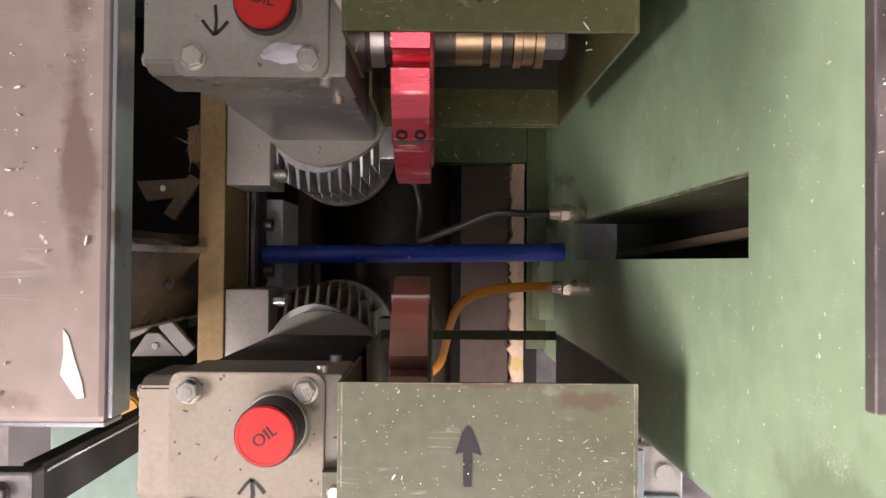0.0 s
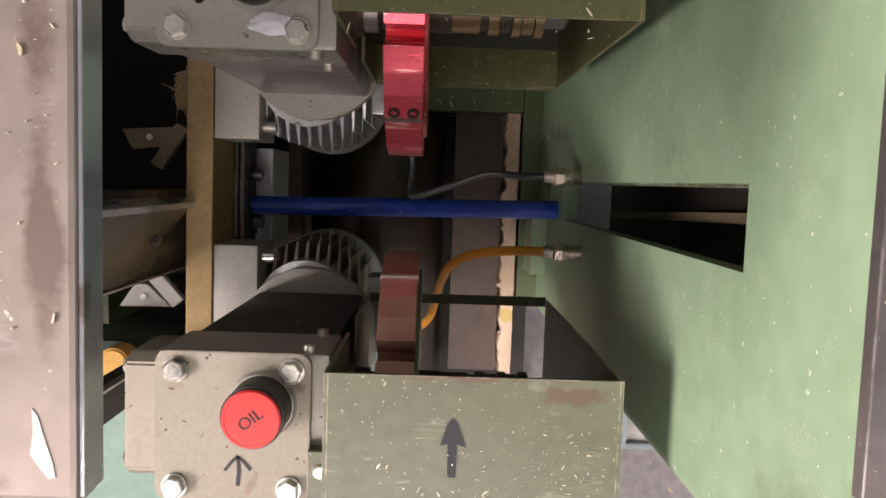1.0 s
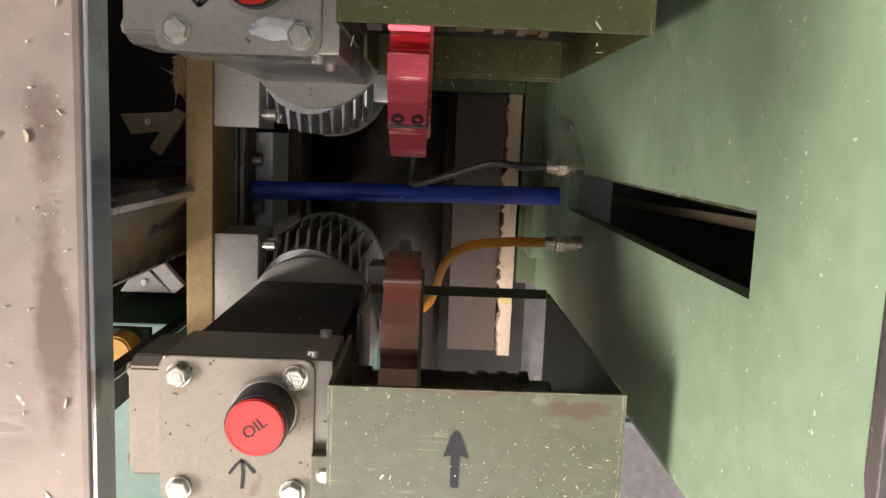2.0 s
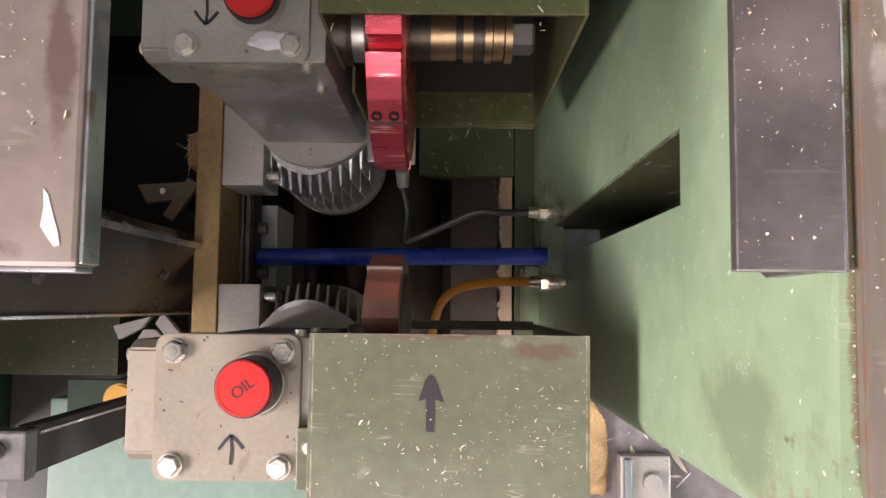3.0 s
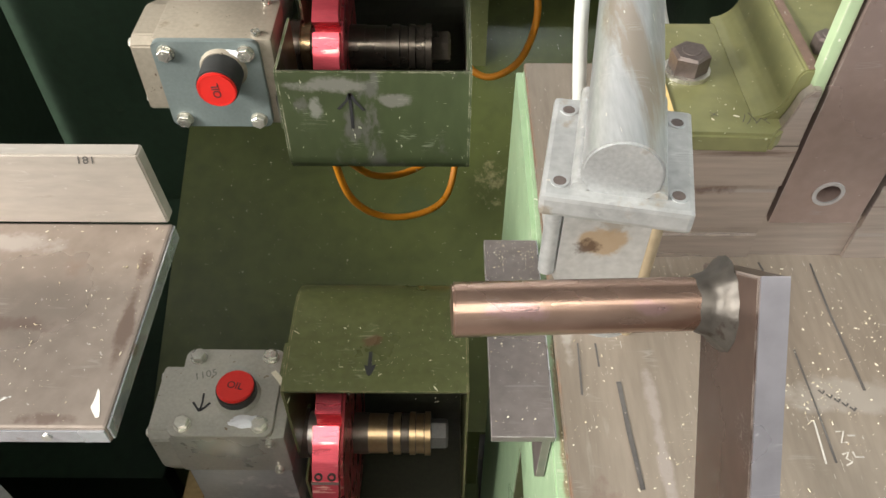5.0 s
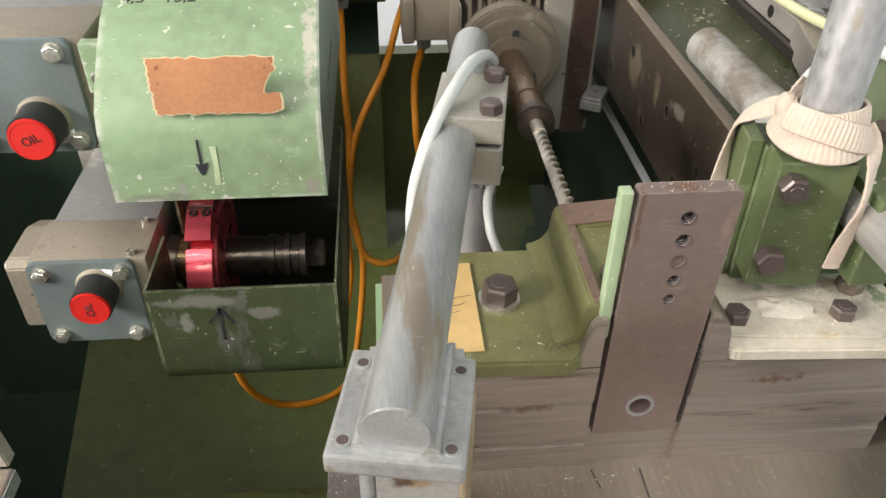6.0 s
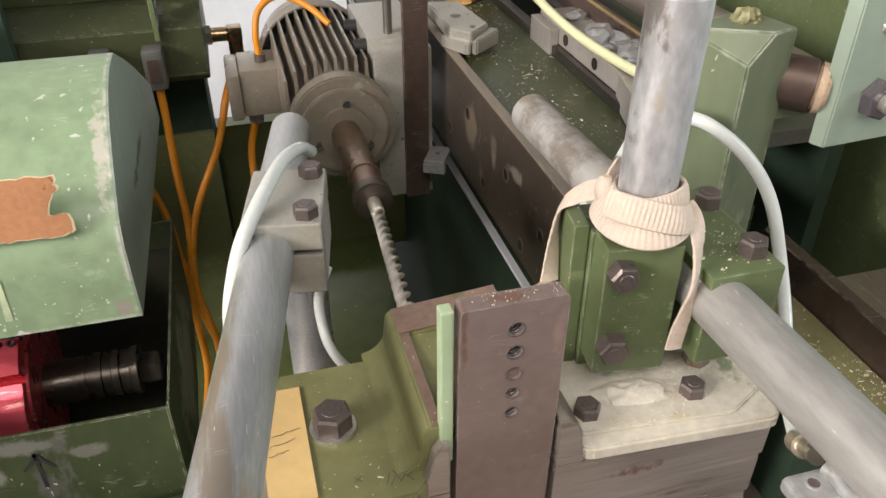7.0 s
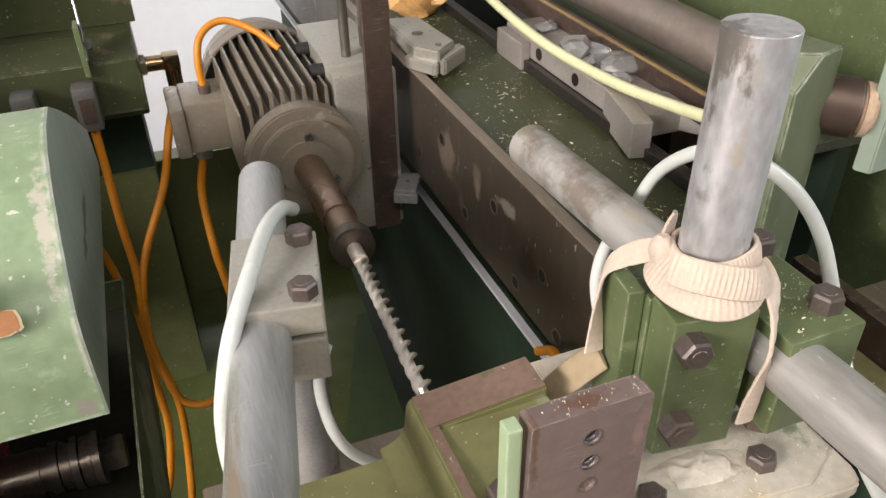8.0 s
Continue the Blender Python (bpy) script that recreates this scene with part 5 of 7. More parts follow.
for k in range(70):
    y = 0.1750 - 0.475 * k / 69
    rim.append((0.1335 + 0.004 * noise.noise(Vector((0, y * 30, 2))) + rnd.uniform(-0.0025, 0.002) - (rnd.uniform(0.002, 0.008) if rnd.random() < 0.12 else 0), y))
far_rim = [(0.1560 + 0.0012 * noise.noise(Vector((5, y * 40, 0))), y) for _, y in rim[::-1]]
edging = thing("wood_edging", (0.146, -0.06, -0.13), "splintered raw wooden edging board in the pit", "board")
part("board", prism(rim + far_rim, "z", -0.10, -0.012), "raw_wood", edging)
for k in range(16):
    y = rnd.uniform(0.05, 0.175) if k < 10 else rnd.uniform(-0.28, 0.05)
    a = radians(rnd.uniform(-40, 40))
    p0 = Vector((0.135, y, -0.010))
    p1 = p0 + Vector((-math.cos(a), math.sin(a), rnd.uniform(-0.2, 0.4))) * rnd.uniform(0.005, 0.016)
    part("splinter", cyl(p0 + Vector((0.006, 0, -0.001)), p1, 0.0009, 5, 0.0002), "raw_wood", edging)
tb = thing("terminal_bracket", (0.175, 0.02, -0.001), "green bracket with two cable glands", "bracket")
part("bracket_plate", box(0.170, 0.1945, -0.10, 0.0, 0.0, 0.10), "light_green", tb)
for y, z in ((-0.036, 0.394), (0.061, 0.378)):
    part("gland_body", cyl((0.1945, y, z), (0.1700, y, z), 0.0100, 20), "brass", tb, smooth=True)
    part("gland_nut", hexbolt((0.1740, y, z), (-1, 0, 0), 0.0215, 0.012, 0.0125, 12), "brass", tb)
    part("gland_dome", cyl((0.1625, y, z), (0.147, y, z), 0.0095, 20, 0.0075), "brass", tb, smooth=True)
part("screw", hexbolt((0.1945, 0.115, 0.290), (-1, 0, 0), 0.010, 0.005), "bolt", tb)

solo("orange_cable", sweep([(0.150, -0.036, 0.394), (0.10, -0.037, 0.392), (0.055, -0.045, 0.382), (0.030, -0.062, 0.36), (0.018, -0.090, 0.32), (0.012, -0.125, 0.26), (0.0, -0.17, 0.18), (-0.04, -0.21, 0.12)], 0.0062, 14), "orange",
     "orange sheathed cable from a gland", "cable", smooth=True)
solo("black_cable", sweep([(0.150, 0.061, 0.378), (0.115, 0.060, 0.376), (0.075, 0.062, 0.362), (0.030, 0.045, 0.33), (-0.020, 0.028, 0.29), (-0.028, 0.035, 0.27), (-0.026, 0.075, 0.265), (-0.034, 0.113, 0.275)], 0.0048, 12), "cable_black",
     "black sheathed cable from a gland to a motor", "cable", smooth=True)

# guide rails and bar that carry both near heads
gr = thing("guide_rail", (-0.27, 0.03, 0.2), "ochre bar with steel guide rails below the milling heads", "guide rail")
part("bar", box(-0.318, -0.2835, -0.30, 0.36, 0.24, 0.372, 0.002), "ochre", gr)
for x in (-0.2960, -0.2830, -0.2740):
    part("rail", box(x, x + 0.006, -0.30, 0.36, 0.252, 0.268, 0.001), "rail", gr)
part("rail_bed", box(-0.3100, -0.2660, -0.30, 0.36, 0.20, 0.254), "pit", gr)
part("bar_leg", box(-0.312, -0.290, -0.29, -0.25, -0.13, 0.24), "pit", gr)
part("bar_leg", box(-0.312, -0.290, 0.31, 0.35, -0.13, 0.24), "pit", gr)
# plain white block low beside the rails
wp = thing("mounting_plate", (-0.235, 0.0, 0.13), "white plate beside the guide rails", "plate")
part("plate", box(-0.2700, -0.2430, -0.052, 0.091, 0.055, 0.188, 0.002), "white", wp)
rodt = thing("tie_rod", (-0.03, 0.01, 0.2), "glossy blue painted tie rod with a flange", "tie rod")
part("rod", cyl((-0.270, 0.0045, 0.2155), (0.1945, 0.012, 0.200), 0.0140, 32), "blue", rodt, smooth=True)
part("flange", box(-0.2810, -0.2690, 0.004, 0.070, 0.1885, 0.235, 0.002), "blue", rodt)
part("flange_screw", socket_screw((-0.2690, 0.050, 0.215), (-0.2530, 0.050, 0.215), 0.0095), "nut", rodt)
part("flange_foot", box(-0.2790, -0.2660, -0.040, 0.0035, 0.1885, 0.230), "pit", rodt)
part("flange_screw", socket_screw((-0.2660, -0.021, 0.210), (-0.2520, -0.021, 0.210), 0.0095), "nut", rodt)

duct = thing("cable_duct", (-0.097, -0.155, -0.13), "white plastic cable duct standing in the pit", "cable duct")
part("duct", box(-0.112, -0.081, -0.190, -0.122, -0.13, 0.150, 0.003), "white", duct)
part("duct_lid", box(-0.114, -0.110, -0.186, -0.126, -0.12, 0.153, 0.001), "white", duct)

# stays and offcuts left of the rails
for nm, leaves, hole in (("offcut", ([(-0.435, 0.108), (-0.361, 0.113), (-0.369, 0.087), (-0.420, 0.080)], [(-0.342, 0.109), (-0.378, 0.052), (-0.394, 0.062), (-0.358, 0.119)]), (-0.395, 0.098)),
                         ("grey_offcut", ([(-0.439, -0.143), (-0.417, -0.110), (-0.399, -0.110), (-0.366, -0.142)], [(-0.388, -0.084), (-0.347, -0.130), (-0.362, -0.143), (-0.399, -0.101)], [(-0.460, -0.105), (-0.403, -0.090), (-0.416, -0.107), (-0.450, -0.125)]), (-0.404, -0.128))):
    cx, cy = hole
    w = thing("angle_bracket", (cx, cy, 0.28), "angled steel bracket beside the guide rail", "bracket", "angle brackets")
    for k, leaf in enumerate(leaves):
        part("leaf", prism(leaf, "z", 0.272 + 0.004 * k, 0.286 + 0.004 * k, 0.001), nm, w)
    part("stem", box(cx - 0.012, cx + 0.020, cy - 0.010, cy + 0.010, -0.13, 0.272), "pit", w)
    part("screw", cyl((cx, cy, 0.286), (cx, cy, 0.290), 0.0045, 16), "bolt", w)

# near-left corner: black stay, pale teal base
st = thing("stay_bar", (-0.36, -0.195, -0.15), "black upright stay bar with a cast fork end", "stay bar")
part("bar", box(-0.372, -0.354, -0.233, -0.188, -0.149, 0.70, 0.001), "black", st)
part("bright_corner", box(-0.3545, -0.3525, -0.1970, -0.1945, -0.149, 0.695), "bright_edge", st)
fork = part("fork", box(-0.420, -0.352, -0.237, -0.190, 0.700, 0.722, 0.003), "nut", st)
part("fork_pin", hexbolt((-0.380, -0.208, 0.722), (0, 0, 1), 0.014, 0.007, 0.009), "dark_bolt", fork)
ob_ = thing("plastic_puck", (-0.402, -0.200, 0.36), "round yellow plastic puck on a dark ledge", "puck")
part("disc", cyl((-0.402, -0.200, 0.360), (-0.402, -0.200, 0.402), 0.0215, 28, bevel=0.003), "amber", ob_, smooth=True)
part("ledge", box(-0.49, -0.3725, -0.222, -0.178, 0.345, 0.36), "dark_green", ob_)
tl = thing("slide_cabinet", (-0.35, -0.45, -0.15), "pale teal cabinet with two bright slide bars", "machine cabinet")
part("body", box(-0.645, -0.08, -0.60, -0.235, -0.15, 0.10, 0.004), "teal", tl)
part("bright_rail", cyl((-0.165, -0.62, 0.128), (-0.165, -0.24, 0.128), 0.017, 24), "silver", tl, smooth=True)
part("bright_rail", cyl((-0.118, -0.62, 0.128), (-0.118, -0.24, 0.128), 0.017, 24), "silver", tl, smooth=True)

# sloping deck behind the near heads
dk = thing("deck_plate", (0.1, 0.9, -0.15), "glossy green sloping deck plate scattered with chips", "deck plate")
slope = lambda x, y: 0.33 + 0.41 * (y - 0.66)
b = bmesh.new()
lo = [b.verts.new((x, y, slope(x, y))) for x, y in ((-0.46, 0.44), (0.195, 0.44), (0.58, 0.44), (0.58, 1.45), (-0.46, 1.45))]
hi = [b.verts.new(v.co - Vector((0, 0, 0.01))) for v in lo]
b.faces.new(lo)
b.faces.new(hi)
for i in range(5):
    b.faces.new((lo[i], lo[(i + 1) % 5], hi[(i + 1) % 5], hi[i]))
part("sheet", b, "deep_green", dk)
# thin sheet that makes the deck's right part a darker green
top = lambda x, y: (x, y, slope(x, y) + 0.004)
b = bmesh.new()
low_ = [b.verts.new(top(x, y)) for x, y in ((0.555, 1.25), (0.36, 0.79), (0.30, 0.64), (0.30, 0.45), (0.579, 0.45), (0.579, 1.25))]
high_ = [b.verts.new(v.co + Vector((0, 0, 0.003))) for v in low_]
b.faces.new(low_)
b.faces.new(high_)
for k in range(6):
    b.faces.new((low_[k], low_[(k + 1) % 6], high_[(k + 1) % 6], high_[k]))
part("darker_sheet", b, "darker_green", dk, "darker green area on the right of the deck")
part("apron", box(-0.46, 0.19, 0.445, 0.455, -0.149, 0.225), "deep_green", dk)
# left and rear decks carry their shade in the darkened green
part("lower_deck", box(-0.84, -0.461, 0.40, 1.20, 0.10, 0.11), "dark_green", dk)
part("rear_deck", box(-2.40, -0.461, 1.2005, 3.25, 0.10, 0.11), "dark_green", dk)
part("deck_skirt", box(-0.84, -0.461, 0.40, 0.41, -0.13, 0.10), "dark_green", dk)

# ---------------------------------------------------------------- handle over the table
hd = thing("clamp_lever", (0.257, -0.2, 1.0), "brown steel lever with a welded round handle bar", "lever")
part("handle_bar", cyl((0.1235, -0.0975, 1.3345), (0.2500, -0.0900, 1.3310), 0.0128, 40, bevel=0.001), "handle_steel", hd, smooth=True)
wb = bmesh.new()
rows = []
for k in range(48):
    a = 2 * math.pi * k / 48
    lump = 1 + 0.03 * math.sin(a * 15) + 0.08 * noise.noise(Vector((math.cos(a) * 1.7, math.sin(a) * 1.7, 0)))
    row = []
    for q in range(10):
        # concave fillet from the bar out to the arm
        g = q / 9
        rr = 0.0126 + (0.0104 * g ** 1.5 + 0.0005 * math.sin(g * 9.4)) * lump
        row.append(wb.verts.new((0.2352 + 0.0150 * g + 0.0005 * lump * math.sin(a * 7), -0.0905 + rr * math.cos(a), 1.3312 + rr * math.sin(a))))
    rows.append(row)
for k in range(48):
    for q in range(9):
        wb.faces.new((rows[k][q], rows[(k + 1) % 48][q], rows[(k + 1) % 48][q + 1], rows[k][q + 1]))
part("weld_bead", wb, "weld", hd, smooth=True)
d = Vector((-0.064, -0.071)).normalized()
e = Vector((-0.109, 1.373))
f = Vector((-0.059, 1.324))
part("flat_arm", prism([tuple(e), tuple(f), tuple(f + d * 0.34), tuple(e + d * 0.34)], "x", 0.2500, 0.2630, 0.0008), "arm_steel", hd)
part("arm_face", prism([tuple(e + Vector((-0.0002, 0.0022)) + d * 0.001), tuple(e + Vector((0.0006, 0.0012)) + d * 0.001), tuple(e + Vector((0.0006, 0.0012)) + d * 0.338), tuple(e + Vector((-0.0002, 0.0022)) + d * 0.338)], "x", 0.2504, 0.2626), "rubbed_arm", hd)
part("pivot", cyl((0.235, -0.325, 1.095), (0.32, -0.325, 1.095), 0.02, 24), "arm_steel", hd)
part("pivot_bracket", box(0.295, 0.31, -0.345, -0.1825, 1.05, 1.125, 0.002), "arm_steel", hd)

# near foot of the frame: thin sheets and a small drilled plate
nf = thing("drilled_plate", (0.36, -0.19, 0.5), "green drilled plate fixed low on the front sheet", "bracket")
holed_plate = [(0.259, -0.1765), (0.463, -0.1765), (0.463, -0.198), (0.428, -0.237), (0.295, -0.237), (0.259, -0.198)]
part("plate", prism(holed_plate, "z", 0.494, 0.500, 0.0008), "light_green", nf)
# flat discs stand in for hole depth, the near-black one for shade
for x, mt in ((0.302, "pit"), (0.360, "ochre"), (0.413, "ochre")):
    part("hole_rim", ring((x, -0.220, 0.5001), (x, -0.220, 0.5009), 0.0075, 0.0055, 18), "dark_bolt", nf)
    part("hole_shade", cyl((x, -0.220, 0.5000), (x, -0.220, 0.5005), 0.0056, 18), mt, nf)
fb = thing("floor_bracket", (0.43, -0.41, -0.15), "grey cast frame bracket lying on the floor", "bracket")
part("frame_base", box(0.380, 0.480, -0.47, -0.36, -0.149, -0.115, 0.004), "cast", fb)
part("frame_rim", box(0.386, 0.400, -0.465, -0.365, -0.115, -0.098, 0.003), "cast_teal", fb)
part("frame_rim", box(0.400, 0.470, -0.465, -0.452, -0.115, -0.098, 0.003), "cast_teal", fb)
part("boss", cyl((0.44, -0.41, -0.115), (0.44, -0.41, -0.095), 0.018, 24), "cast", fb, smooth=True)

nest = thing("chip_nest", (-0.352, 0.17, -0.13), "nest of wood splinters packed beside the guide rail", "wood chips")
part("packed_dust", box(-0.372, -0.3185, 0.138, 0.196, 0.20, 0.262, 0.012), "heap", nest, smooth=True)
part("nest_leg", box(-0.365, -0.33, 0.150, 0.18, -0.13, 0.20), "pit", nest)
rnd = random.Random(41)
for k in range(34):
    p0 = Vector((rnd.uniform(-0.372, -0.322), rnd.uniform(0.136, 0.200), rnd.uniform(0.255, 0.275)))
    a = rnd.uniform(0, 6.28)
    p1 = p0 + Vector((math.cos(a), math.sin(a), rnd.uniform(-0.3, 0.7))) * rnd.uniform(0.008, 0.028)
    part("splinter", cyl(p0, p1, rnd.uniform(0.0006, 0.0014), 5, 0.0003), "wood" if k % 3 == 0 else "raw_wood", nest)

bm = bmesh.new()
bmesh.ops.create_icosphere(bm, subdivisions=4, radius=0.07)
for v in bm.verts:
    v.co += v.co.normalized() * 0.03 * noise.noise(v.co * 22) + v.co.normalized() * 0.006 * noise.noise(v.co * 110)
bm.transform(Matrix.LocRotScale((0.322, -0.362, -0.138), None, (0.70, 1.15, 0.24)))
solo("foam_lump", bm, "heap", "amber brown foam lump lying on the floor", "foam lump", smooth=True)


# ---------------------------------------------------------------- tube clamp on its flange
AX = Vector((0.1075, 0.580, -0.014)).normalized()
near = Vector((0.2105, -0.0230, 1.3500))
tube = thing("clamp_tube", (0.22, 0.03, 1.1372), "galvanised tube on a flange and cast pedestal", "tube clamp")
part("tube", cyl(near, near + AX * 0.590, 0.0212, 48, bevel=0.0012), "galv", tube, smooth=True)
side = AX.cross(Vector((0, 0, 1))).normalized()
fm = Matrix((side, AX, Vector((0, 0, 1)))).transposed().to_4x4()
fm.translation = (0.2170, 0.0120, 1.3300)
b = box(-0.0405, 0.0400, -0.044, 0.045, -0.009, 0.0055, 0.003)
b.transform(fm)
flange = part("flange", b, "galv_light", tube)
# bolt holes are flat dark discs, their inner shade put into colour
for u in (-0.031, 0.031):
    for v in (-0.031, 0.032):
        c = fm @ Vector((u, v, 0.0056))
        part("bolt_hole", cyl(c, c + Vector((0, 0, 0.0006)), 0.0036, 20), "dark_bolt", flange)
        part("hole_rim", ring(c, c + Vector((0, 0, 0.0008)), 0.0050, 0.0036, 20), "galv", flange)
b = bmesh.new()
for s in (-1, 1):
    p0, p1 = near + side * (0.0205 * s) + Vector((0, 0, -0.0125)), near + AX * 0.085 + side * (0.0205 * s) + Vector((0, 0, -0.0125))
    q = [p0 + (p1 - p0) * (i / 9) + Vector((0, 0, 0.0012 * (i % 2))) for i in range(10)]
    sweep(q, 0.0048, 10, 2, b)
part("weld_seam", b, "galv_light", tube, smooth=True)
part("pedestal", prism([(0.1900, 1.3200), (0.1900, 1.2120), (0.2230, 1.1372), (0.2600, 1.1372), (0.2600, 1.3200)], "y", 0.0310, 0.0850, 0.006), "rust_patch", tube, smooth=True)
for x, z, mt in ((0.1905, 1.2080, "galv_light"), (0.2575, 1.1372, "offcut")):
    part("pedestal_rib", cyl((x, 0.036, z), (x, 0.036, 1.3195), 0.0060, 20), mt, tube, smooth=True)
part("pedestal_foot", cyl((0.2420, 0.056, 1.1372), (0.2420, 0.056, 1.1430), 0.0280, 40, 0.0260), "galv_light", tube, smooth=True)

# clamp block on an upright tube
ck = thing("clamp_block", (0.305, 0.345, 0.5), "grey cast clamp block with two dark hexagon bolts", "clamp block")
cm = Matrix((side, AX, side.cross(AX))).transposed().to_4x4()
cm.translation = near + AX * 0.385
for x0, x1, y0, y1, z0, z1, nm in ((-0.0195, 0.0460, -0.0460, 0.0530, 0.003, 0.0285, "upper_jaw"), (-0.0195, 0.0455, -0.0450, 0.0520, -0.040, -0.002, "lower_jaw")):
    b = box(x0, x1, y0, y1, z0, z1, 0.002)
    b.transform(cm)
    part(nm, b, "cast", ck)
for v in (-0.0325, 0.0395):
    b = hexbolt((0.0330, v, 0.0285), (0, 0, 1), 0.0185, 0.011, 0, 17 if v < 0 else 40)
    b.transform(cm)
    part("bolt", b, "dark_bolt", ck)
c0 = cm @ Vector((0.020, 0.005, -0.040))
part("upright_tube", cyl(c0, (c0.x, c0.y, 0.25), 0.0212, 40), "galv", ck, smooth=True)

solo("air_hose", sweep([(0.328, 0.452, 1.360), (0.316, 0.428, 1.3765), (0.296, 0.388, 1.3850), (0.2745, 0.338, 1.3810), (0.2545, 0.303, 1.364), (0.2425, 0.2865, 1.337), (0.2355, 0.281, 1.305), (0.234, 0.272, 1.267), (0.240, 0.266, 1.20), (0.248, 0.264, 1.1376)], 0.0062, 16), "hose",
     "milky white plastic air hose arching over a clamp", "hose", smooth=True)
solo("thin_hose", sweep([(0.322, 0.338, 1.303), (0.311, 0.328, 1.280), (0.310, 0.318, 1.258), (0.315, 0.304, 1.236), (0.332, 0.304, 1.205), (0.365, 0.305, 1.175), (0.42, 0.31, 1.1377)], 0.0046, 12), "hose",
     "milky plastic hose hanging behind a bracket", "hose", smooth=True)

# ---------------------------------------------------------------- bed block with its bracket and drilled bar
bed = thing("bed_block", (0.46, 0.2, 1.1372), "brown stepped steel bed block", "bed block")
ridges = [(1.1372, 0.1100), (1.1630, 0.1096), (1.1660, 0.1106), (1.1720, 0.1106), (1.1740, 0.1085), (1.2130, 0.1080), (1.2155, 0.1087), (1.2200, 0.1087), (1.2215, 0.1062), (1.2600, 0.1055)]
for x0, x1 in ((0.2640, 0.3690), (0.4470, 0.6270)):
    back = 0.2380 if x0 < 0.4 else 0.30
    part("block", prism([(y, z) for z, y in ridges] + [(back, 1.2600), (back, 1.1372)], "x", x0, x1), "bed_steel", bed)
part("centre", box(0.3690, 0.4470, 0.1235, 0.2460, 1.1372, 1.260), "bed_steel", bed)
part("sill", box(0.3690, 0.4470, 0.113, 0.1235, 1.1372, 1.183), "bed_steel", bed)
part("hook", prism([(0.3400, 1.2602), (0.3690, 1.2602), (0.3690, 1.3080), (0.3640, 1.3080), (0.3585, 1.3010), (0.3550, 1.2860), (0.3510, 1.2740), (0.3440, 1.2680)], "y", 0.1056, 0.1150, 0.0008), "bed_steel", bed)
part("hook", prism([(0.4470, 1.2602), (0.4700, 1.2602), (0.4672, 1.2720), (0.4655, 1.2900), (0.4610, 1.3030), (0.4540, 1.3080), (0.4470, 1.3080)], "y", 0.1056, 0.1400, 0.0008), "bed_steel", bed)

db = thing("drilled_bar", (0.408, 0.114, 1.184), "dark flat steel bar with a row of threaded holes", "flat bar")
HX, HZ = 0.4105, (1.3950, 1.3765, 1.3585, 1.3415, 1.3240)


def holed_bar(outline, holes, y0, y1):
    """A flat bar, upright in the x-z plane, with round holes right through it."""
    b = bmesh.new()
    loops = [outline] + [[(hx + r * math.cos(2 * math.pi * k / 28), hz + r * math.sin(2 * math.pi * k / 28)) for k in range(28)] for hx, hz, r in holes]
    sides = []
    for y in (y0, y1):
        edges, rims = [], []
        for lp_ in loops:
            vs = [b.verts.new((x, y, z)) for x, z in lp_]
            edges += [b.edges.new((vs[k], vs[(k + 1) % len(vs)])) for k in range(len(vs))]
            rims.append(vs)
        bmesh.ops.triangle_fill(b, edges=edges, use_beauty=True, use_dissolve=False)
        sides.append(rims)
    for va, vb in zip(*sides):
        for k in range(len(va)):
            b.faces.new((va[k], va[(k + 1) % len(va)], vb[(k + 1) % len(va)], vb[k]))
    return b


holes = [(HX + 0.0010, z, 0.0052 if i < 3 else 0.0046) for i, z in enumerate(HZ)] + [(0.4085, 1.2115, 0.0088)]
outline = [(0.3730, 1.180), (0.4420, 1.180), (0.4460, 1.4110), (0.4452, 1.4140), (0.4430, 1.4155), (0.3785, 1.4155), (0.3765, 1.4145), (0.3758, 1.4125)]
bar = part("bar", holed_bar(outline, holes, 0.1085, 0.1225), "bar_steel", db)
for i, (hx, hz, r) in enumerate(holes):
    part("hole_rim", ring((hx, 0.1088, hz), (hx, 0.1077 if i == 5 else 0.1081, hz), r * (1.35 if i == 5 else 1.12), r, 28), "bright_edge" if i == 5 else "dark_bolt", bar)
    if i == 2:
        part("threaded_plug", cyl((hx, 0.1100, hz), (hx, 0.1200, hz), r * 0.98, 28), "bar_steel", bar, "plug flush in a hole")
    elif i < 5:
        for k in range(4):
            part("thread", ring((hx, 0.1100 + 0.0026 * k, hz), (hx, 0.1110 + 0.0026 * k, hz), r * 1.01, r * 0.86, 20), "bright_edge", bar)
        # dark disc stands for the shade at the hole's end
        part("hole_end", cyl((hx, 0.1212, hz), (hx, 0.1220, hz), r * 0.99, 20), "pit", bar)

bk = thing("green_bracket", (0.33, 0.17, 1.26), "olive green cast bracket bolted to the bed", "bracket")
part("foot", prism([(0.2640, 0.100), (0.345, 0.097), (0.356, 0.108), (0.362, 0.125), (0.362, 0.2385), (0.2640, 0.2385)], "z", 1.2602, 1.2765, 0.0025), "worn_green", bk, "dusty olive bracket foot")
curve = [(0.3675, 1.2600), (0.3380, 1.2600), (0.3330, 1.2770)] + [(0.3330 + 0.020 * math.sin(radians(q)), 1.2970 - 0.020 * math.cos(radians(q))) for q in (15, 30, 45, 60, 75)] + [(0.3545, 1.3120), (0.3580, 1.3165), (0.3675, 1.3165)]
part("rib", prism(curve, "y", 0.1160, 0.2465, 0.0012), "worn_green", bk, smooth=True)
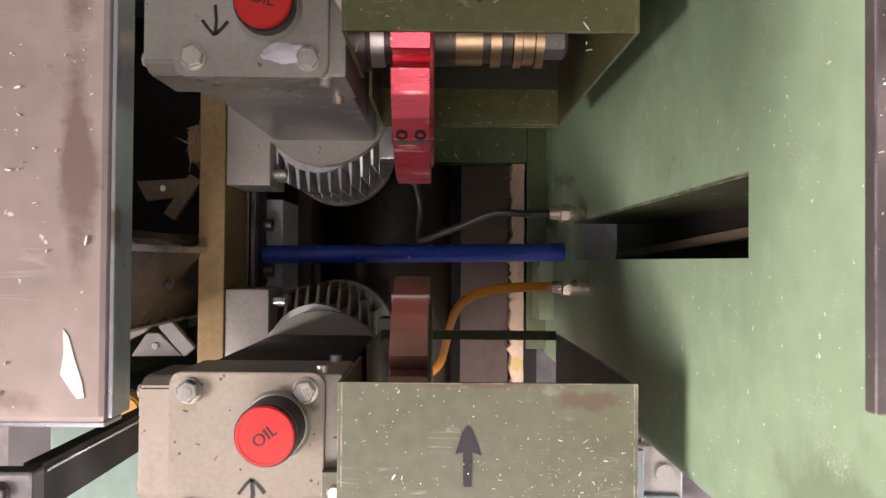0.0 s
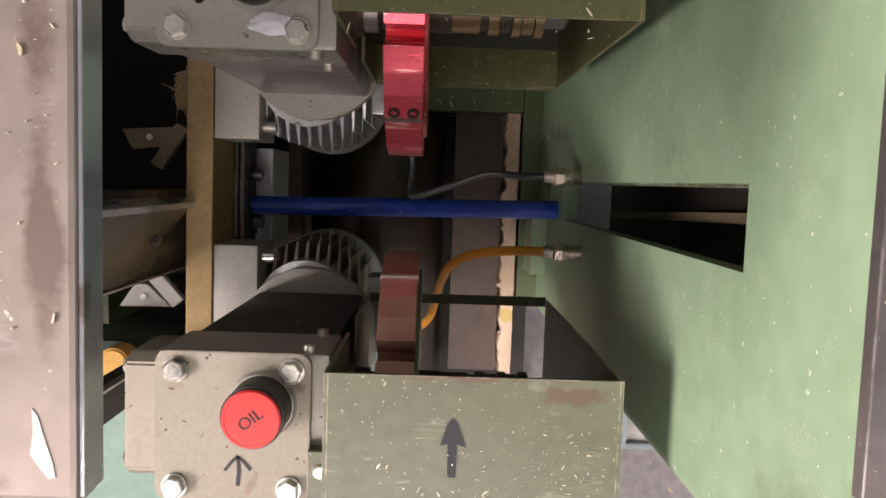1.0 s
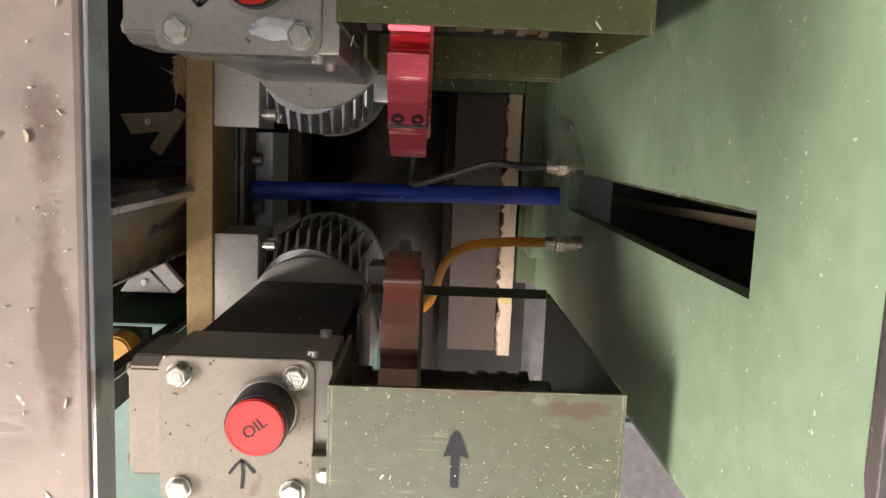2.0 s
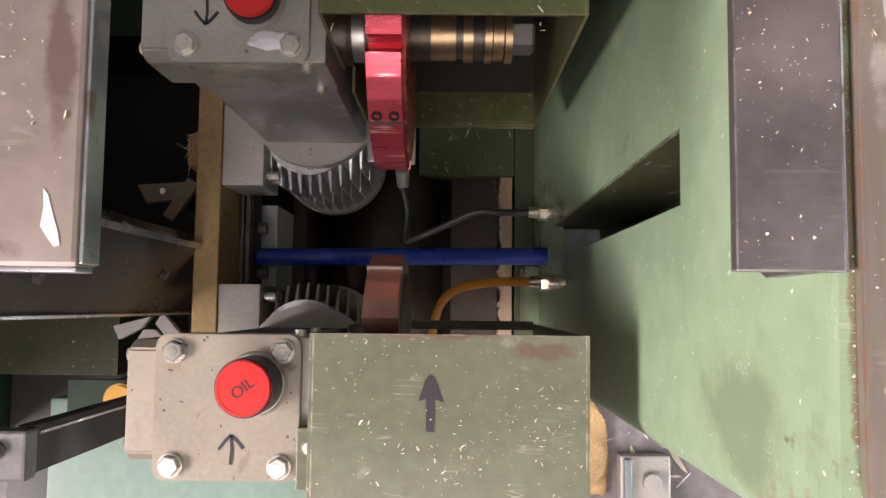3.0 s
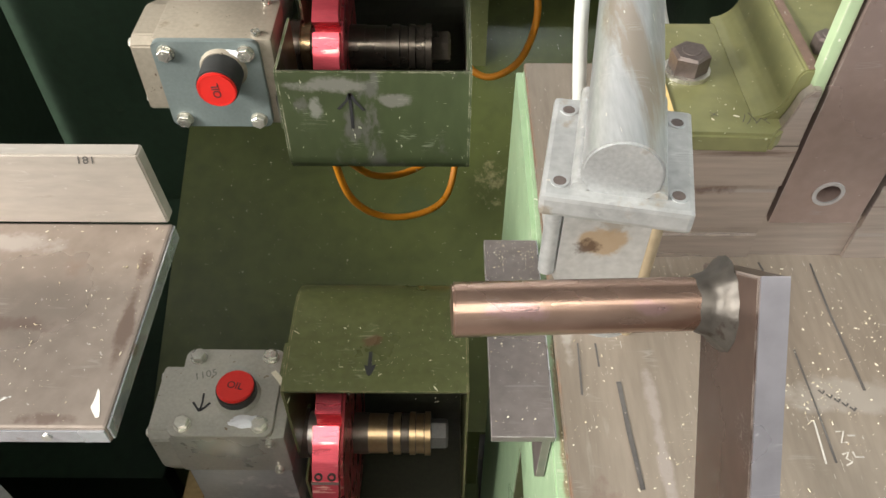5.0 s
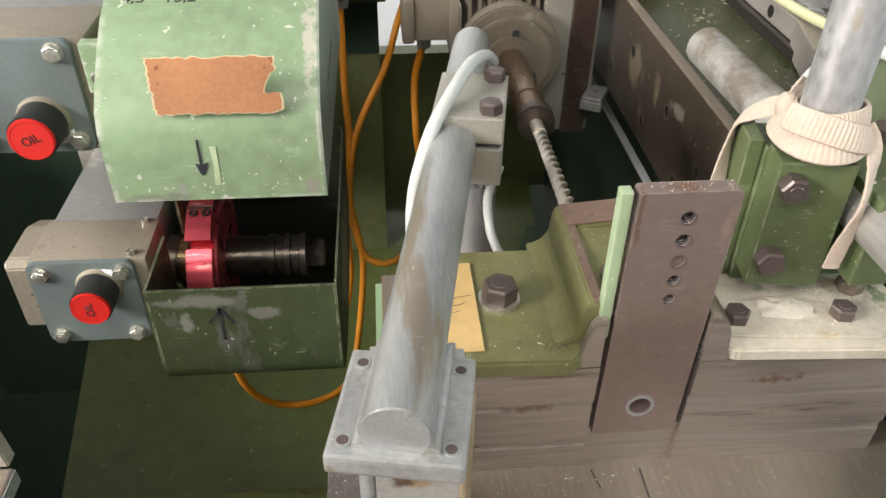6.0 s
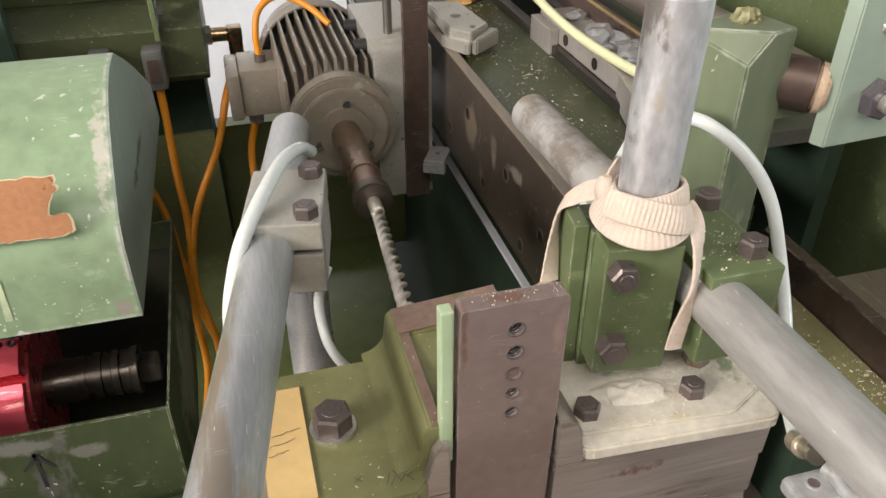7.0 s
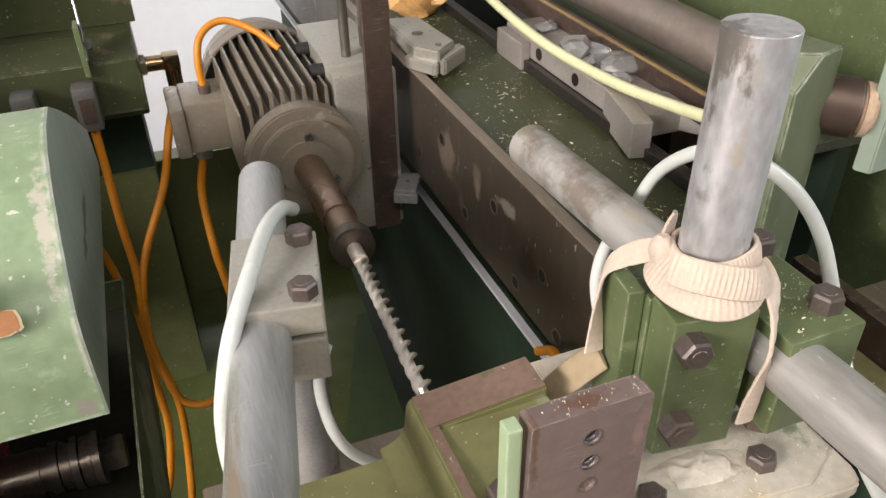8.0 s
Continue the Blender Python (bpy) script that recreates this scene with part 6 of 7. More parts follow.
part("back_wall", prism([(0.3675, 1.2600), (0.4460, 1.2600), (0.4460, 1.3235), (0.3675, 1.3165)], "y", 0.2130, 0.2465, 0.0012), "worn_green", bk)
part("wall_crown", prism([(0.3590, 1.3168), (0.4450, 1.3240), (0.4450, 1.3246), (0.3590, 1.3174)], "y", 0.2145, 0.2455), "rust_edge", bk, "worn brown top edge")
part("rib_crown", prism([(0.3600, 1.3167), (0.3668, 1.3167), (0.3668, 1.3172), (0.3600, 1.3172)], "y", 0.1170, 0.2143), "rust_edge", bk, "worn brown top edge")
part("pocket_floor", prism([(0.1230, 1.2600), (0.2130, 1.2600), (0.2130, 1.3150), (0.1230, 1.3080)], "x", 0.3675, 0.4460), "worn_green", bk)
part("backing_plate", box(0.3640, 0.3725, 0.1110, 0.1210, 1.2860, 1.4150, 0.0012), "light_green", bk)
part("foot_washer", cyl((0.2990, 0.171, 1.2765), (0.2990, 0.171, 1.2800), 0.0170, 32), "bolt", bk)
part("foot_bolt", hexbolt((0.2990, 0.171, 1.2800), (0, 0, 1), 0.0255, 0.0150, 0, 8), "dark_bolt", bk, "large dark hexagon bolt")
part("side_bolt", hexbolt((0.3820, 0.1500, 1.3100), (0, 0, 1), 0.016, 0.012), "dark_bolt", bk)
card = thing("note_card", (0.26, 0.165, 1.2772), "worn manila card with handwritten lines", "card")
part("card", box(0.2480, 0.2800, 0.112, 0.219, 1.2774, 1.2784), "card", card)
cmx = pose(0, 0, 1.2784)
bm = None
rnd = random.Random(8)
for k in range(3):
    y = 0.171 - 0.0085 * k
    bm = ribbon2d([(0.2510 + 0.0025 * i, y + 0.0005 * i + rnd.uniform(-0.0009, 0.0009)) for i in range(11 - 2 * k)], 0.0005, cmx, bm=bm)
part("writing_bars", bm, "ink", card)
fmx = pose(0, 0, 1.2766)
bm = ribbon2d([(0.3050, 0.1175), (0.3110, 0.1225)], 0.0006, fmx)
ribbon2d([(0.3055, 0.1225), (0.3105, 0.1175)], 0.0006, fmx, bm=bm)
for x, y, n, a in ((0.328, 0.116, 0.008, 1.2), (0.331, 0.113, 0.007, 1.0), (0.334, 0.117, 0.009, 1.9), (0.338, 0.114, 0.008, 0.9), (0.342, 0.113, 0.007, 2.2), (0.344, 0.116, 0.006, 0.7)):
    ribbon2d([(x - n * math.cos(a) * 0.6, y - n * math.sin(a) * 0.6), (x + 0.0004, y), (x + n * math.cos(a) * 0.6, y + n * math.sin(a) * 0.6)], 0.0006, fmx, bm=bm)
part("pen_scribble", bm, "pen", bk)

# ---------------------------------------------------------------- post block on its dusty base plate
base = thing("base_plate", (0.54, 0.17, 1.26), "wood-dusted base plate with dark bolts", "base plate")
part("plate", prism([(0.4660, 0.112), (0.4690, 0.107), (0.4750, 0.1045), (0.618, 0.0965), (0.6250, 0.0990), (0.6300, 0.110), (0.6300, 0.29), (0.468, 0.29)], "z", 1.2602, 1.2725, 0.002), "dusty_base", base)
part("upper_plate", prism([(0.4720, 0.1180), (0.590, 0.1080), (0.624, 0.126), (0.624, 0.28), (0.474, 0.28)], "z", 1.2720, 1.2762, 0.0012), "dusty_base", base)
for x, y, f, mt in ((0.5700, 0.1345, 0.0180, "dark_bolt"), (0.4835, 0.1360, 0.0180, "dark_bolt"), (0.5920, 0.1660, 0.0190, "rusty_bolt")):
    part("bolt", hexbolt((x, y, 1.2740), (0, 0, 1), f, 0.0120, 0, 20 + 900 * y), mt, base)
bm = bmesh.new()
bmesh.ops.create_grid(bm, x_segments=40, y_segments=24, size=0.5)
for v in bm.verts:
    x, y = v.co.x * 0.074, v.co.y * 0.030
    q = max(0.0, 1 - (v.co.x * 2) ** 2 - (v.co.y * 2) ** 2)
    v.co = Vector((0.528 + x + 0.008 * noise.noise(Vector((x * 90, y * 90, 4))), 0.147 + y - 0.10 * x, 1.2760 + 0.0060 * q ** 1.3 * (0.7 + 0.6 * noise.noise(Vector((x * 130, y * 130, 1)))) - (0.0006 if q <= 0 else 0) + 0.0006 * noise.noise(Vector((x * 900, y * 900, 7)))))
solo("dust_heap", bm, "dust", "soft heap of fine wood dust", "wood dust", kind="stuff", smooth=True)

pb = thing("post_block", (0.55, 0.2, 1.2835), "green two-part clamping block with rusty bolts", "clamping block")
JAW = pose(0.530, 0.177, 0, 0, 0, -8)
for nm, bx in (("front_jaw", box(-0.0330, 0.0225, -0.0260, 0.0030, 1.2950, 1.4065, 0.0015)), ("side_jaw", box(-0.0465, -0.0345, 0.0090, 0.0450, 1.2762, 1.4060, 0.0015)),
               ("body", box(-0.0340, 0.0300, 0.0045, 0.0450, 1.2762, 1.4020, 0.0015))):
    bx.transform(JAW)
    part(nm, bx, "green", pb)
part("right_jaw", box(0.5640, 0.6220, 0.1320, 0.2500, 1.3080, 1.3860, 0.002), "green", pb)
part("right_foot", box(0.5710, 0.6180, 0.1850, 0.2300, 1.2762, 1.3080, 0.002), "green", pb)
for z, f in ((1.3890, 0.0190), (1.3230, 0.0205)):
    bx = hexbolt((-0.0215, -0.0260, z), (0, -1, 0), f, 0.0125, 0, 24)
    bx.transform(JAW)
    part("bolt", bx, "dark_bolt", pb)
for at, f in (((0.6080, 0.1540, 1.3860), 0.0190), ((0.6130, 0.2220, 1.3860), 0.0190)):
    part("bolt", hexbolt(at, (0, 0, 1), f, 0.0125, 0, 24), "dark_bolt", pb)
solo("steel_post", cyl((0.5283, 0.1770, 1.4020), (0.5305, 0.1770, 1.5715), 0.0199, 56, bevel=0.0008), "post_steel", "upright galvanised round steel post", "post", smooth=True)
xt = thing("cross_tube", (0.578, 0.13, 1.338), "long galvanised cross tube through the block", "tube")
part("tube", cyl((0.5640, 0.4800, 1.3600), (0.5920, -0.220, 1.3590), 0.0212, 48, bevel=0.001), "dusty_tube", xt, smooth=True)
part("cut_end", cyl((0.5640, 0.4800, 1.3600), (0.56395, 0.4812, 1.3600), 0.0196, 40), "galv_light", xt, "sawn tube end")
part("clamp_collar", ring((0.5758, 0.186, 1.3598), (0.5752, 0.200, 1.3598), 0.0235, 0.0213, 40), "galv_light", xt, smooth=True)

fl = thing("tube_pedestal", (0.60, 0.0, 1.1372), "galvanised flange on a dark pedestal under the cross tube", "pedestal")
part("flange", box(0.5415, 0.6320, -0.0780, 0.0055, 1.3265, 1.3375, 0.003), "galv_light", fl)
# dark discs on the flange paint the shade of its holes
for y in (-0.0040, -0.0640):
    part("hole_rim", ring((0.5560, y, 1.3375), (0.5560, y, 1.3383), 0.0050, 0.0036, 20), "galv", fl)
    part("bolt_hole", cyl((0.5560, y, 1.3375), (0.5560, y, 1.3380), 0.0036, 20), "dark_bolt", fl)
q = [(0.5680 + 0.0010 * (i % 2), 0.002 - 0.0085 * i, 1.3400 + 0.0010 * (i % 2)) for i in range(10)]
part("weld_seam", sweep(q, 0.0048, 10, 2), "galv_light", fl, smooth=True)
part("pedestal", box(0.5540, 0.6200, -0.0700, -0.0030, 1.1372, 1.3265, 0.010), "nut", fl, smooth=True)
part("pedestal_rib", cyl((0.5545, -0.0060, 1.1372), (0.5545, -0.0060, 1.3262), 0.0055, 16), "nut", fl, smooth=True)
ft = thing("hose_fitting", (0.59, 0.05, 1.29), "knurled brass hose fitting", "fitting")
part("knurled_ring", cyl((0.612, 0.066, 1.282), (0.602, 0.050, 1.296), 0.0082, 24), "brass", ft)
part("fitting_stem", cyl((0.602, 0.050, 1.296), (0.592, 0.030, 1.312), 0.0062, 20), "brass", ft, smooth=True)

# cotton strap knotted round the post
st = thing("cotton_strap", (0.53, 0.17, 1.41), "frayed cotton strap knotted round the post", "strap")


def ribbon(points, wide, width, thick=0.0022, steps=7, fray=0.0):
    """A woven ribbon along points, its breadth along the wide directions, with fine cross ribs."""
    path = spline(points, steps)
    wd = spline(wide, steps)
    rnd = random.Random(len(points))
    b = bmesh.new()
    rows = []
    for i, q in enumerate(path):
        d = (path[min(i + 1, len(path) - 1)] - path[max(i - 1, 0)]).normalized()
        w = (wd[i] - d * wd[i].dot(d)).normalized()
        out = d.cross(w).normalized()
        t = thick * (1.0 + 0.16 * math.sin(i * 1.6))
        wv = width * (1 + rnd.uniform(-fray, fray))
        rows.append([b.verts.new(q + w * (wv / 2 * u) + out * (t * v)) for u, v in ((-1, 0), (-0.93, 0.6), (-0.5, 0.95), (0, 1.0), (0.5, 0.95), (0.93, 0.6), (1, 0), (0.9, -0.5), (0, -0.8), (-0.9, -0.5))])
    k = 10
    for i in range(len(rows) - 1):
        for j in range(k):
            b.faces.new((rows[i][j], rows[i][(j + 1) % k], rows[i + 1][(j + 1) % k], rows[i + 1][j]))
    b.faces.new(rows[0])
    b.faces.new(rows[-1])
    return b


def wrap(r, z, tilt, phase, lean, width, start=0.0, turns=1.0, n=30):
    pts, wide = [], []
    for i in range(n + 1):
        a = start + turns * 2 * math.pi * i / n
        rr = r + 0.0012 * math.sin(3 * a + phase)
        pts.append((0.5288 + rr * math.cos(a), 0.177 + rr * math.sin(a), z + tilt * math.sin(a + phase)))
        wide.append((-lean * math.cos(a), -lean * math.sin(a), 1.0))
    return ribbon(pts, wide, width, 0.0024, 7, 0.006)


part("lower_wrap", wrap(0.0292, 1.4250, 0.003, 0.8, 0.55, 0.025), "strap", st, smooth=True)
part("upper_wrap", wrap(0.0245, 1.4350, 0.0035, 2.4, 0.25, 0.016), "strap", st, smooth=True)
part("cross_wrap", wrap(0.0308, 1.4270, 0.010, 4.2, 0.40, 0.020, 3.3, 0.60, 20), "strap", st, smooth=True)
bm = bmesh.new()
bmesh.ops.create_icosphere(bm, subdivisions=3, radius=0.0090, matrix=Matrix.LocRotScale((0.5065, 0.1945, 1.4310), None, (0.8, 1.0, 1.25)))
for v in bm.verts:
    v.co += v.co.normalized() * 0.002 * noise.noise(v.co * 160) + Vector((0, 0, 0.0006 * math.sin(v.co.z * 2600)))
part("knot", bm, "strap", st, smooth=True)
part("tail", ribbon([(0.5110, 0.1900, 1.4330), (0.5020, 0.2020, 1.4280), (0.4950, 0.2150, 1.4170), (0.4870, 0.2210, 1.4060), (0.4835, 0.2210, 1.3880), (0.4810, 0.2170, 1.3680), (0.4790, 0.2130, 1.3450)],
                    [(0.1, 0.1, 1), (0.2, 0.1, 1), (0.5, 0.4, 0.7), (0.60, 0.75, 0.2), (0.66, 0.74, 0), (0.85, 0.45, 0), (0.95, 0.1, 0)], 0.0155, 0.0016, 8, 0.03), "strap", st, smooth=True)
part("tail", ribbon([(0.5520, 0.1640, 1.4300), (0.5560, 0.1530, 1.4190), (0.5555, 0.1440, 1.4020), (0.5545, 0.1390, 1.3800), (0.5520, 0.1380, 1.3600), (0.5485, 0.1375, 1.3400), (0.5475, 0.1380, 1.3230)],
                    [(0.5, -0.3, 0.8), (0.9, 0.2, 0.3), (0.8, 0.6, 0), (0.75, 0.65, 0), (0.95, 0.3, 0), (1, 0, 0), (1, 0, 0)], 0.0135, 0.0018, 8, 0.03), "strap", st, smooth=True)
part("frayed_end", ribbon([(0.5130, 0.2000, 1.4360), (0.5180, 0.2035, 1.4430), (0.5205, 0.2045, 1.4495)], [(0.8, 0.3, 0), (0.7, 0.3, 0), (0.2, 0.2, 0)], 0.0110, 0.0016, 6, 0.08), "strap", st, smooth=True)

solo("air_hose", sweep([(0.530, 0.270, 1.2890), (0.542, 0.300, 1.292), (0.556, 0.330, 1.302), (0.572, 0.345, 1.322), (0.599, 0.352, 1.350), (0.606, 0.335, 1.392), (0.606, 0.300, 1.426), (0.606, 0.270, 1.442), (0.620, 0.248, 1.442), (0.650, 0.234, 1.417), (0.673, 0.222, 1.380), (0.680, 0.200, 1.332), (0.672, 0.165, 1.290), (0.645, 0.120, 1.272), (0.612, 0.066, 1.282)], 0.0055, 16), "hose",
     "milky white plastic air hose looped round the block", "hose", smooth=True)

wb_ = thing("wedge_bar", (0.47, 0.225, 1.26), "short grey flat bar wedged behind the block", "flat bar")
part("bar", sweep([(0.452, 0.245, 1.262), (0.462, 0.234, 1.295), (0.474, 0.221, 1.322), (0.484, 0.211, 1.342)], 0.01, 12, 4, flat=(0.022, 0.0035)), "offcut", wb_)
solo("orange_cable", sweep([(0.505, 0.315, 1.1378), (0.525, 0.335, 1.172), (0.540, 0.355, 1.188), (0.552, 0.385, 1.178), (0.562, 0.43, 1.1378)], 0.0052, 12), "orange",
     "orange cable passing under the beam end", "cable", smooth=True)
sd = thing("side_plate", (0.71, 0.2, 1.1372), "sawdust-covered olive plate with a brown angle rail", "plate")
part("plate", prism([(0.6562, 0.100), (0.741, 0.082), (0.741, 0.246), (0.6562, 0.246)], "z", 1.2500, 1.2580, 0.001), "dusty_deck", sd)
part("plate_web", box(0.6600, 0.7400, 0.105, 0.240, 1.1372, 1.2500), "dark_green", sd)
part("angle_rail", prism([(0.7420, 1.2400), (0.7560, 1.2400), (0.7560, 1.2950), (0.7420, 1.2950)], "y", 0.06, 0.300, 0.001), "arm_steel", sd)
part("rail_foot", box(0.7425, 0.7555, 0.08, 0.29, 1.1372, 1.2398), "dark_green", sd)

# ---------------------------------------------------------------- drilling motor
mo = thing("drill_motor", (0.41, 0.98, 0.5), "grey finned electric motor with a long spindle", "electric motor")
MX, MZ = 0.414, 1.196
F0, F1 = 0.842, 1.145
part("flange", cyl((MX, F0, MZ), (MX, F0 + 0.030, MZ), 0.0815, 56, bevel=0.003), "motor_grey", mo, smooth=True)
part("flange_face", cyl((MX, F0 - 0.012, MZ), (MX, F0, MZ), 0.0665, 56, bevel=0.002), "motor_grey", mo, smooth=True)
part("flange_boss", cyl((MX, F0 - 0.017, MZ), (MX, F0 - 0.012, MZ), 0.0400, 48), "motor_grey", mo, smooth=True)
for a in (84, 204, 324):
    c = (MX + 0.044 * math.cos(radians(a)), MZ + 0.044 * math.sin(radians(a)))
    part("flange_screw", socket_screw((c[0], F0 - 0.012, c[1]), (c[0], F0 - 0.0165, c[1]), 0.0065), "nut", mo)
body = part("finned_body", cyl((MX, F0 + 0.03, MZ), (MX, F1, MZ), 0.074, 48), "motor_grey", mo, smooth=True)
for k in range(-5, 6):
    x = k * 0.0152
    for s in (1, -1):
        base_h = math.sqrt(max(0.074 ** 2 - x * x, 0)) - 0.004 if abs(x) < 0.073 else 0
        tip = min(0.098, math.sqrt(max(0.103 ** 2 - x * x, 0)))
        part("fin", prism([(MX + x - 0.0034, MZ + s * base_h), (MX + x + 0.0034, MZ + s * base_h), (MX + x + 0.0017, MZ + s * tip), (MX + x - 0.0017, MZ + s * tip)], "y", F0 + 0.034, F1 - 0.004), "motor_grey", body)
part("fan_cover", cyl((MX, F1 + 0.012, MZ), (MX, F1 + 0.075, MZ), 0.104, 56, 0.094, 0.004), "motor_grey", mo, smooth=True)
part("fan_cover_rim", ring((MX, F1 - 0.018, MZ), (MX, F1 + 0.012, MZ), 0.104, 0.1005, 56), "motor_grey", mo, smooth=True)
# black ring stands for the shaded gap before the fan cover
part("fan_gap", ring((MX, F1 - 0.003, MZ), (MX, F1 + 0.002, MZ), 0.1004, 0.0742, 48), "black", mo)
jb = part("terminal_box", box(0.274, 0.356, 1.030, 1.128, 1.150, 1.230, 0.004), "motor_grey", mo, smooth=True)
part("terminal_lid", box(0.252, 0.274, 1.024, 1.134, 1.146, 1.226, 0.006), "motor_grey", jb, smooth=True)
part("gland", cyl((0.312, 1.07, 1.228), (0.312, 1.07, 1.243), 0.0095, 20), "dark_bolt", jb, smooth=True)
part("gland", cyl((0.294, 1.07, 1.150), (0.292, 1.07, 1.124), 0.013, 20), "cast", jb, smooth=True)
sp = part("spindle", cyl((MX, F0 - 0.017, MZ), (MX - 0.002, 0.660, MZ + 0.012), 0.0215, 36), "spindle", mo, "long browned spindle", True)
part("spindle_nose", cyl((MX - 0.002, 0.662, MZ + 0.012), (MX - 0.004, 0.600, MZ + 0.017), 0.0195, 36, 0.0185), "spindle", sp, smooth=True)
part("collet_nut", cyl((MX - 0.004, 0.606, MZ + 0.0165), (MX - 0.005, 0.585, MZ + 0.0185), 0.0255, 36, 0.0245, 0.002), "dark_hub", sp, smooth=True)
part("shank", cyl((MX - 0.005, 0.586, MZ + 0.018), (MX - 0.006, 0.555, MZ + 0.021), 0.0085, 24), "drill", sp, smooth=True)
# twist drill: two lands wound round a core
t0, t1 = Vector((MX - 0.006, 0.556, MZ + 0.021)), Vector((0.3790, 0.268, 1.288))
ax = (t1 - t0).normalized()
u = ax.cross(Vector((0, 0, 1))).normalized()
v = ax.cross(u)
b = bmesh.new()
rows = []
N = 150
for i in range(N + 1):
    s = i / N
    c = t0 + (t1 - t0) * s
    turn = s * 6.5 * 2 * math.pi
    row = []
    for k in range(16):
        a = 2 * math.pi * k / 16
        r = 0.0022 + 0.0056 * max(0.0, math.cos(2 * a)) ** 0.8
        r = max(r, 0.0026) * (1.0 if s < 0.98 else (1 - s) / 0.02 + 0.05)
        row.append(b.verts.new(c + u * (r * math.cos(a + turn)) + v * (r * math.sin(a + turn))))
    rows.append(row)
for i in range(N):
    for k in range(16):
        b.faces.new((rows[i][k], rows[i][(k + 1) % 16], rows[i + 1][(k + 1) % 16], rows[i + 1][k]))
b.faces.new(rows[0])
b.faces.new(rows[-1])
part("twist_drill", b, "drill", sp, "bright spiral wood drill", True)
mp_ = part("mounting_plate", box(0.470, 0.560, 0.872, 0.905, 1.050, 1.300, 0.004), "cast", mo, smooth=True)
part("plate_arm", box(0.470, 0.560, 0.905, 1.10, 1.20, 1.306, 0.004), "cast", mo, smooth=True)
for y, z in ((0.930, 1.290), (1.020, 1.292)):
    part("plate_screw", socket_screw((0.470, y, z), (0.450, y, z), 0.0110), "black", mo)
part("column", box(0.513, 0.552, 0.862, 0.8715, 1.050, 1.75, 0.002), "arm_steel", mo, "dark flat steel column")
part("threaded_rod", cyl((0.505, 0.93, 1.292), (0.505, 0.93, 1.75), 0.007, 16), "rail", mo)
part("column", box(0.535, 0.560, 0.935, 0.965, 1.292, 1.75), "arm_steel", mo)

# ---------------------------------------------------------------- beam and what lies on it
bmn = thing("box_beam", (0.66, 0.9, 0.35), "green box beam with a browned side plate", "beam")
part("top_plate", box(0.5955, 0.735, 0.33, 2.2, 1.262, 1.286, 0.001), "beam_green", bmn)
part("side_plate", box(0.5830, 0.5955, 0.33, 2.2, 1.132, 1.2905, 0.0015), "beam_side", bmn, "browned steel side plate with bolt holes")
part("worn_lip", box(0.5812, 0.5955, 0.33, 2.2, 1.2906, 1.2930, 0.0006), "brown_steel", bmn, "rubbed upper lip")
part("foot_web", box(0.6270, 0.735, 0.36, 2.15, 0.30, 1.262), "dark_green", bmn)
for y, z in ((0.759, 1.237), (0.593, 1.223), (0.47, 1.205), (0.95, 1.243), (0.68, 1.165), (0.53, 1.155), (0.85, 1.175), (0.43, 1.150)):
    part("bolt_hole", ring((0.5830, y, z), (0.5822, y, z), 0.0105, 0.0075, 24), "dark_bolt", bmn)
    # dark disc painted as the shade inside each hole
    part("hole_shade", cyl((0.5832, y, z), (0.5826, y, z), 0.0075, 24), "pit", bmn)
part("lower_strip", box(0.603, 0.613, 0.36, 2.1, 1.060, 1.066), "white", bmn, "pale strip below the beam")
part("guide_strip", box(0.735, 0.752, 0.33, 2.2, 1.230, 1.300, 0.001), "dark_plate", bmn)
part("beam_leg", box(0.66, 0.72, 2.0, 2.1, -0.149, 0.90), "dark_green", bmn)

def stop(y, x, z, turn, mtl, lab, k=1.0):
    s = thing("stop_bracket", (x, y, z), lab, "bracket", "stop brackets")
    m = pose(x, y, z, 0, 0, turn)
    for bx, mm in ((box(-0.050, 0.050, -0.030, 0.030, 0.0, 0.022, 0.003), mtl), (box(-0.052, -0.030, -0.032, 0.032, -0.018, 0.010, 0.003), mtl)):
        bx.transform(m @ Matrix.Scale(k, 4))
        part("jaw", bx, mm, s)
    c = cyl((0.0, 0, 0.022), (0.0, 0, 0.0235), 0.006, 18)
    c.transform(m @ Matrix.Scale(k, 4))
    part("screw", c, "nut", s)
    return s


vb = thing("stop_bracket", (0.615, 0.90, 1.2932), "pale cast stop bracket on the beam end", "bracket", "stop brackets")
part("top_plate", prism([(0.588, 1.010), (0.640, 1.000), (0.650, 0.876), (0.613, 0.842), (0.588, 0.872)], "z", 1.3060, 1.3250, 0.002), "cast", vb)
part("plate_foot", box(0.598, 0.636, 0.885, 0.985, 1.2932, 1.3058), "cast", vb)
part("jaw", prism([(0.576, 0.884), (0.588, 0.892), (0.617, 0.850), (0.609, 0.834), (0.602, 0.836)], "z", 1.2934, 1.3110, 0.002), "cast", vb)
part("jaw", prism([(0.611, 0.834), (0.619, 0.832), (0.666, 0.872), (0.660, 0.886), (0.650, 0.884)], "z", 1.2934, 1.3160, 0.002), "cast", vb)
part("screw", cyl((0.622, 0.868, 1.3250), (0.622, 0.868, 1.3262), 0.0045, 16), "nut", vb)
part("slot", cyl((0.612, 0.925, 1.3250), (0.612, 0.925, 1.3256), 0.0085, 24), "arm_steel", vb)
stop(0.850, 0.562, 1.118, 62, "galv_light", "pale cast stop bracket below the beam", 0.55)
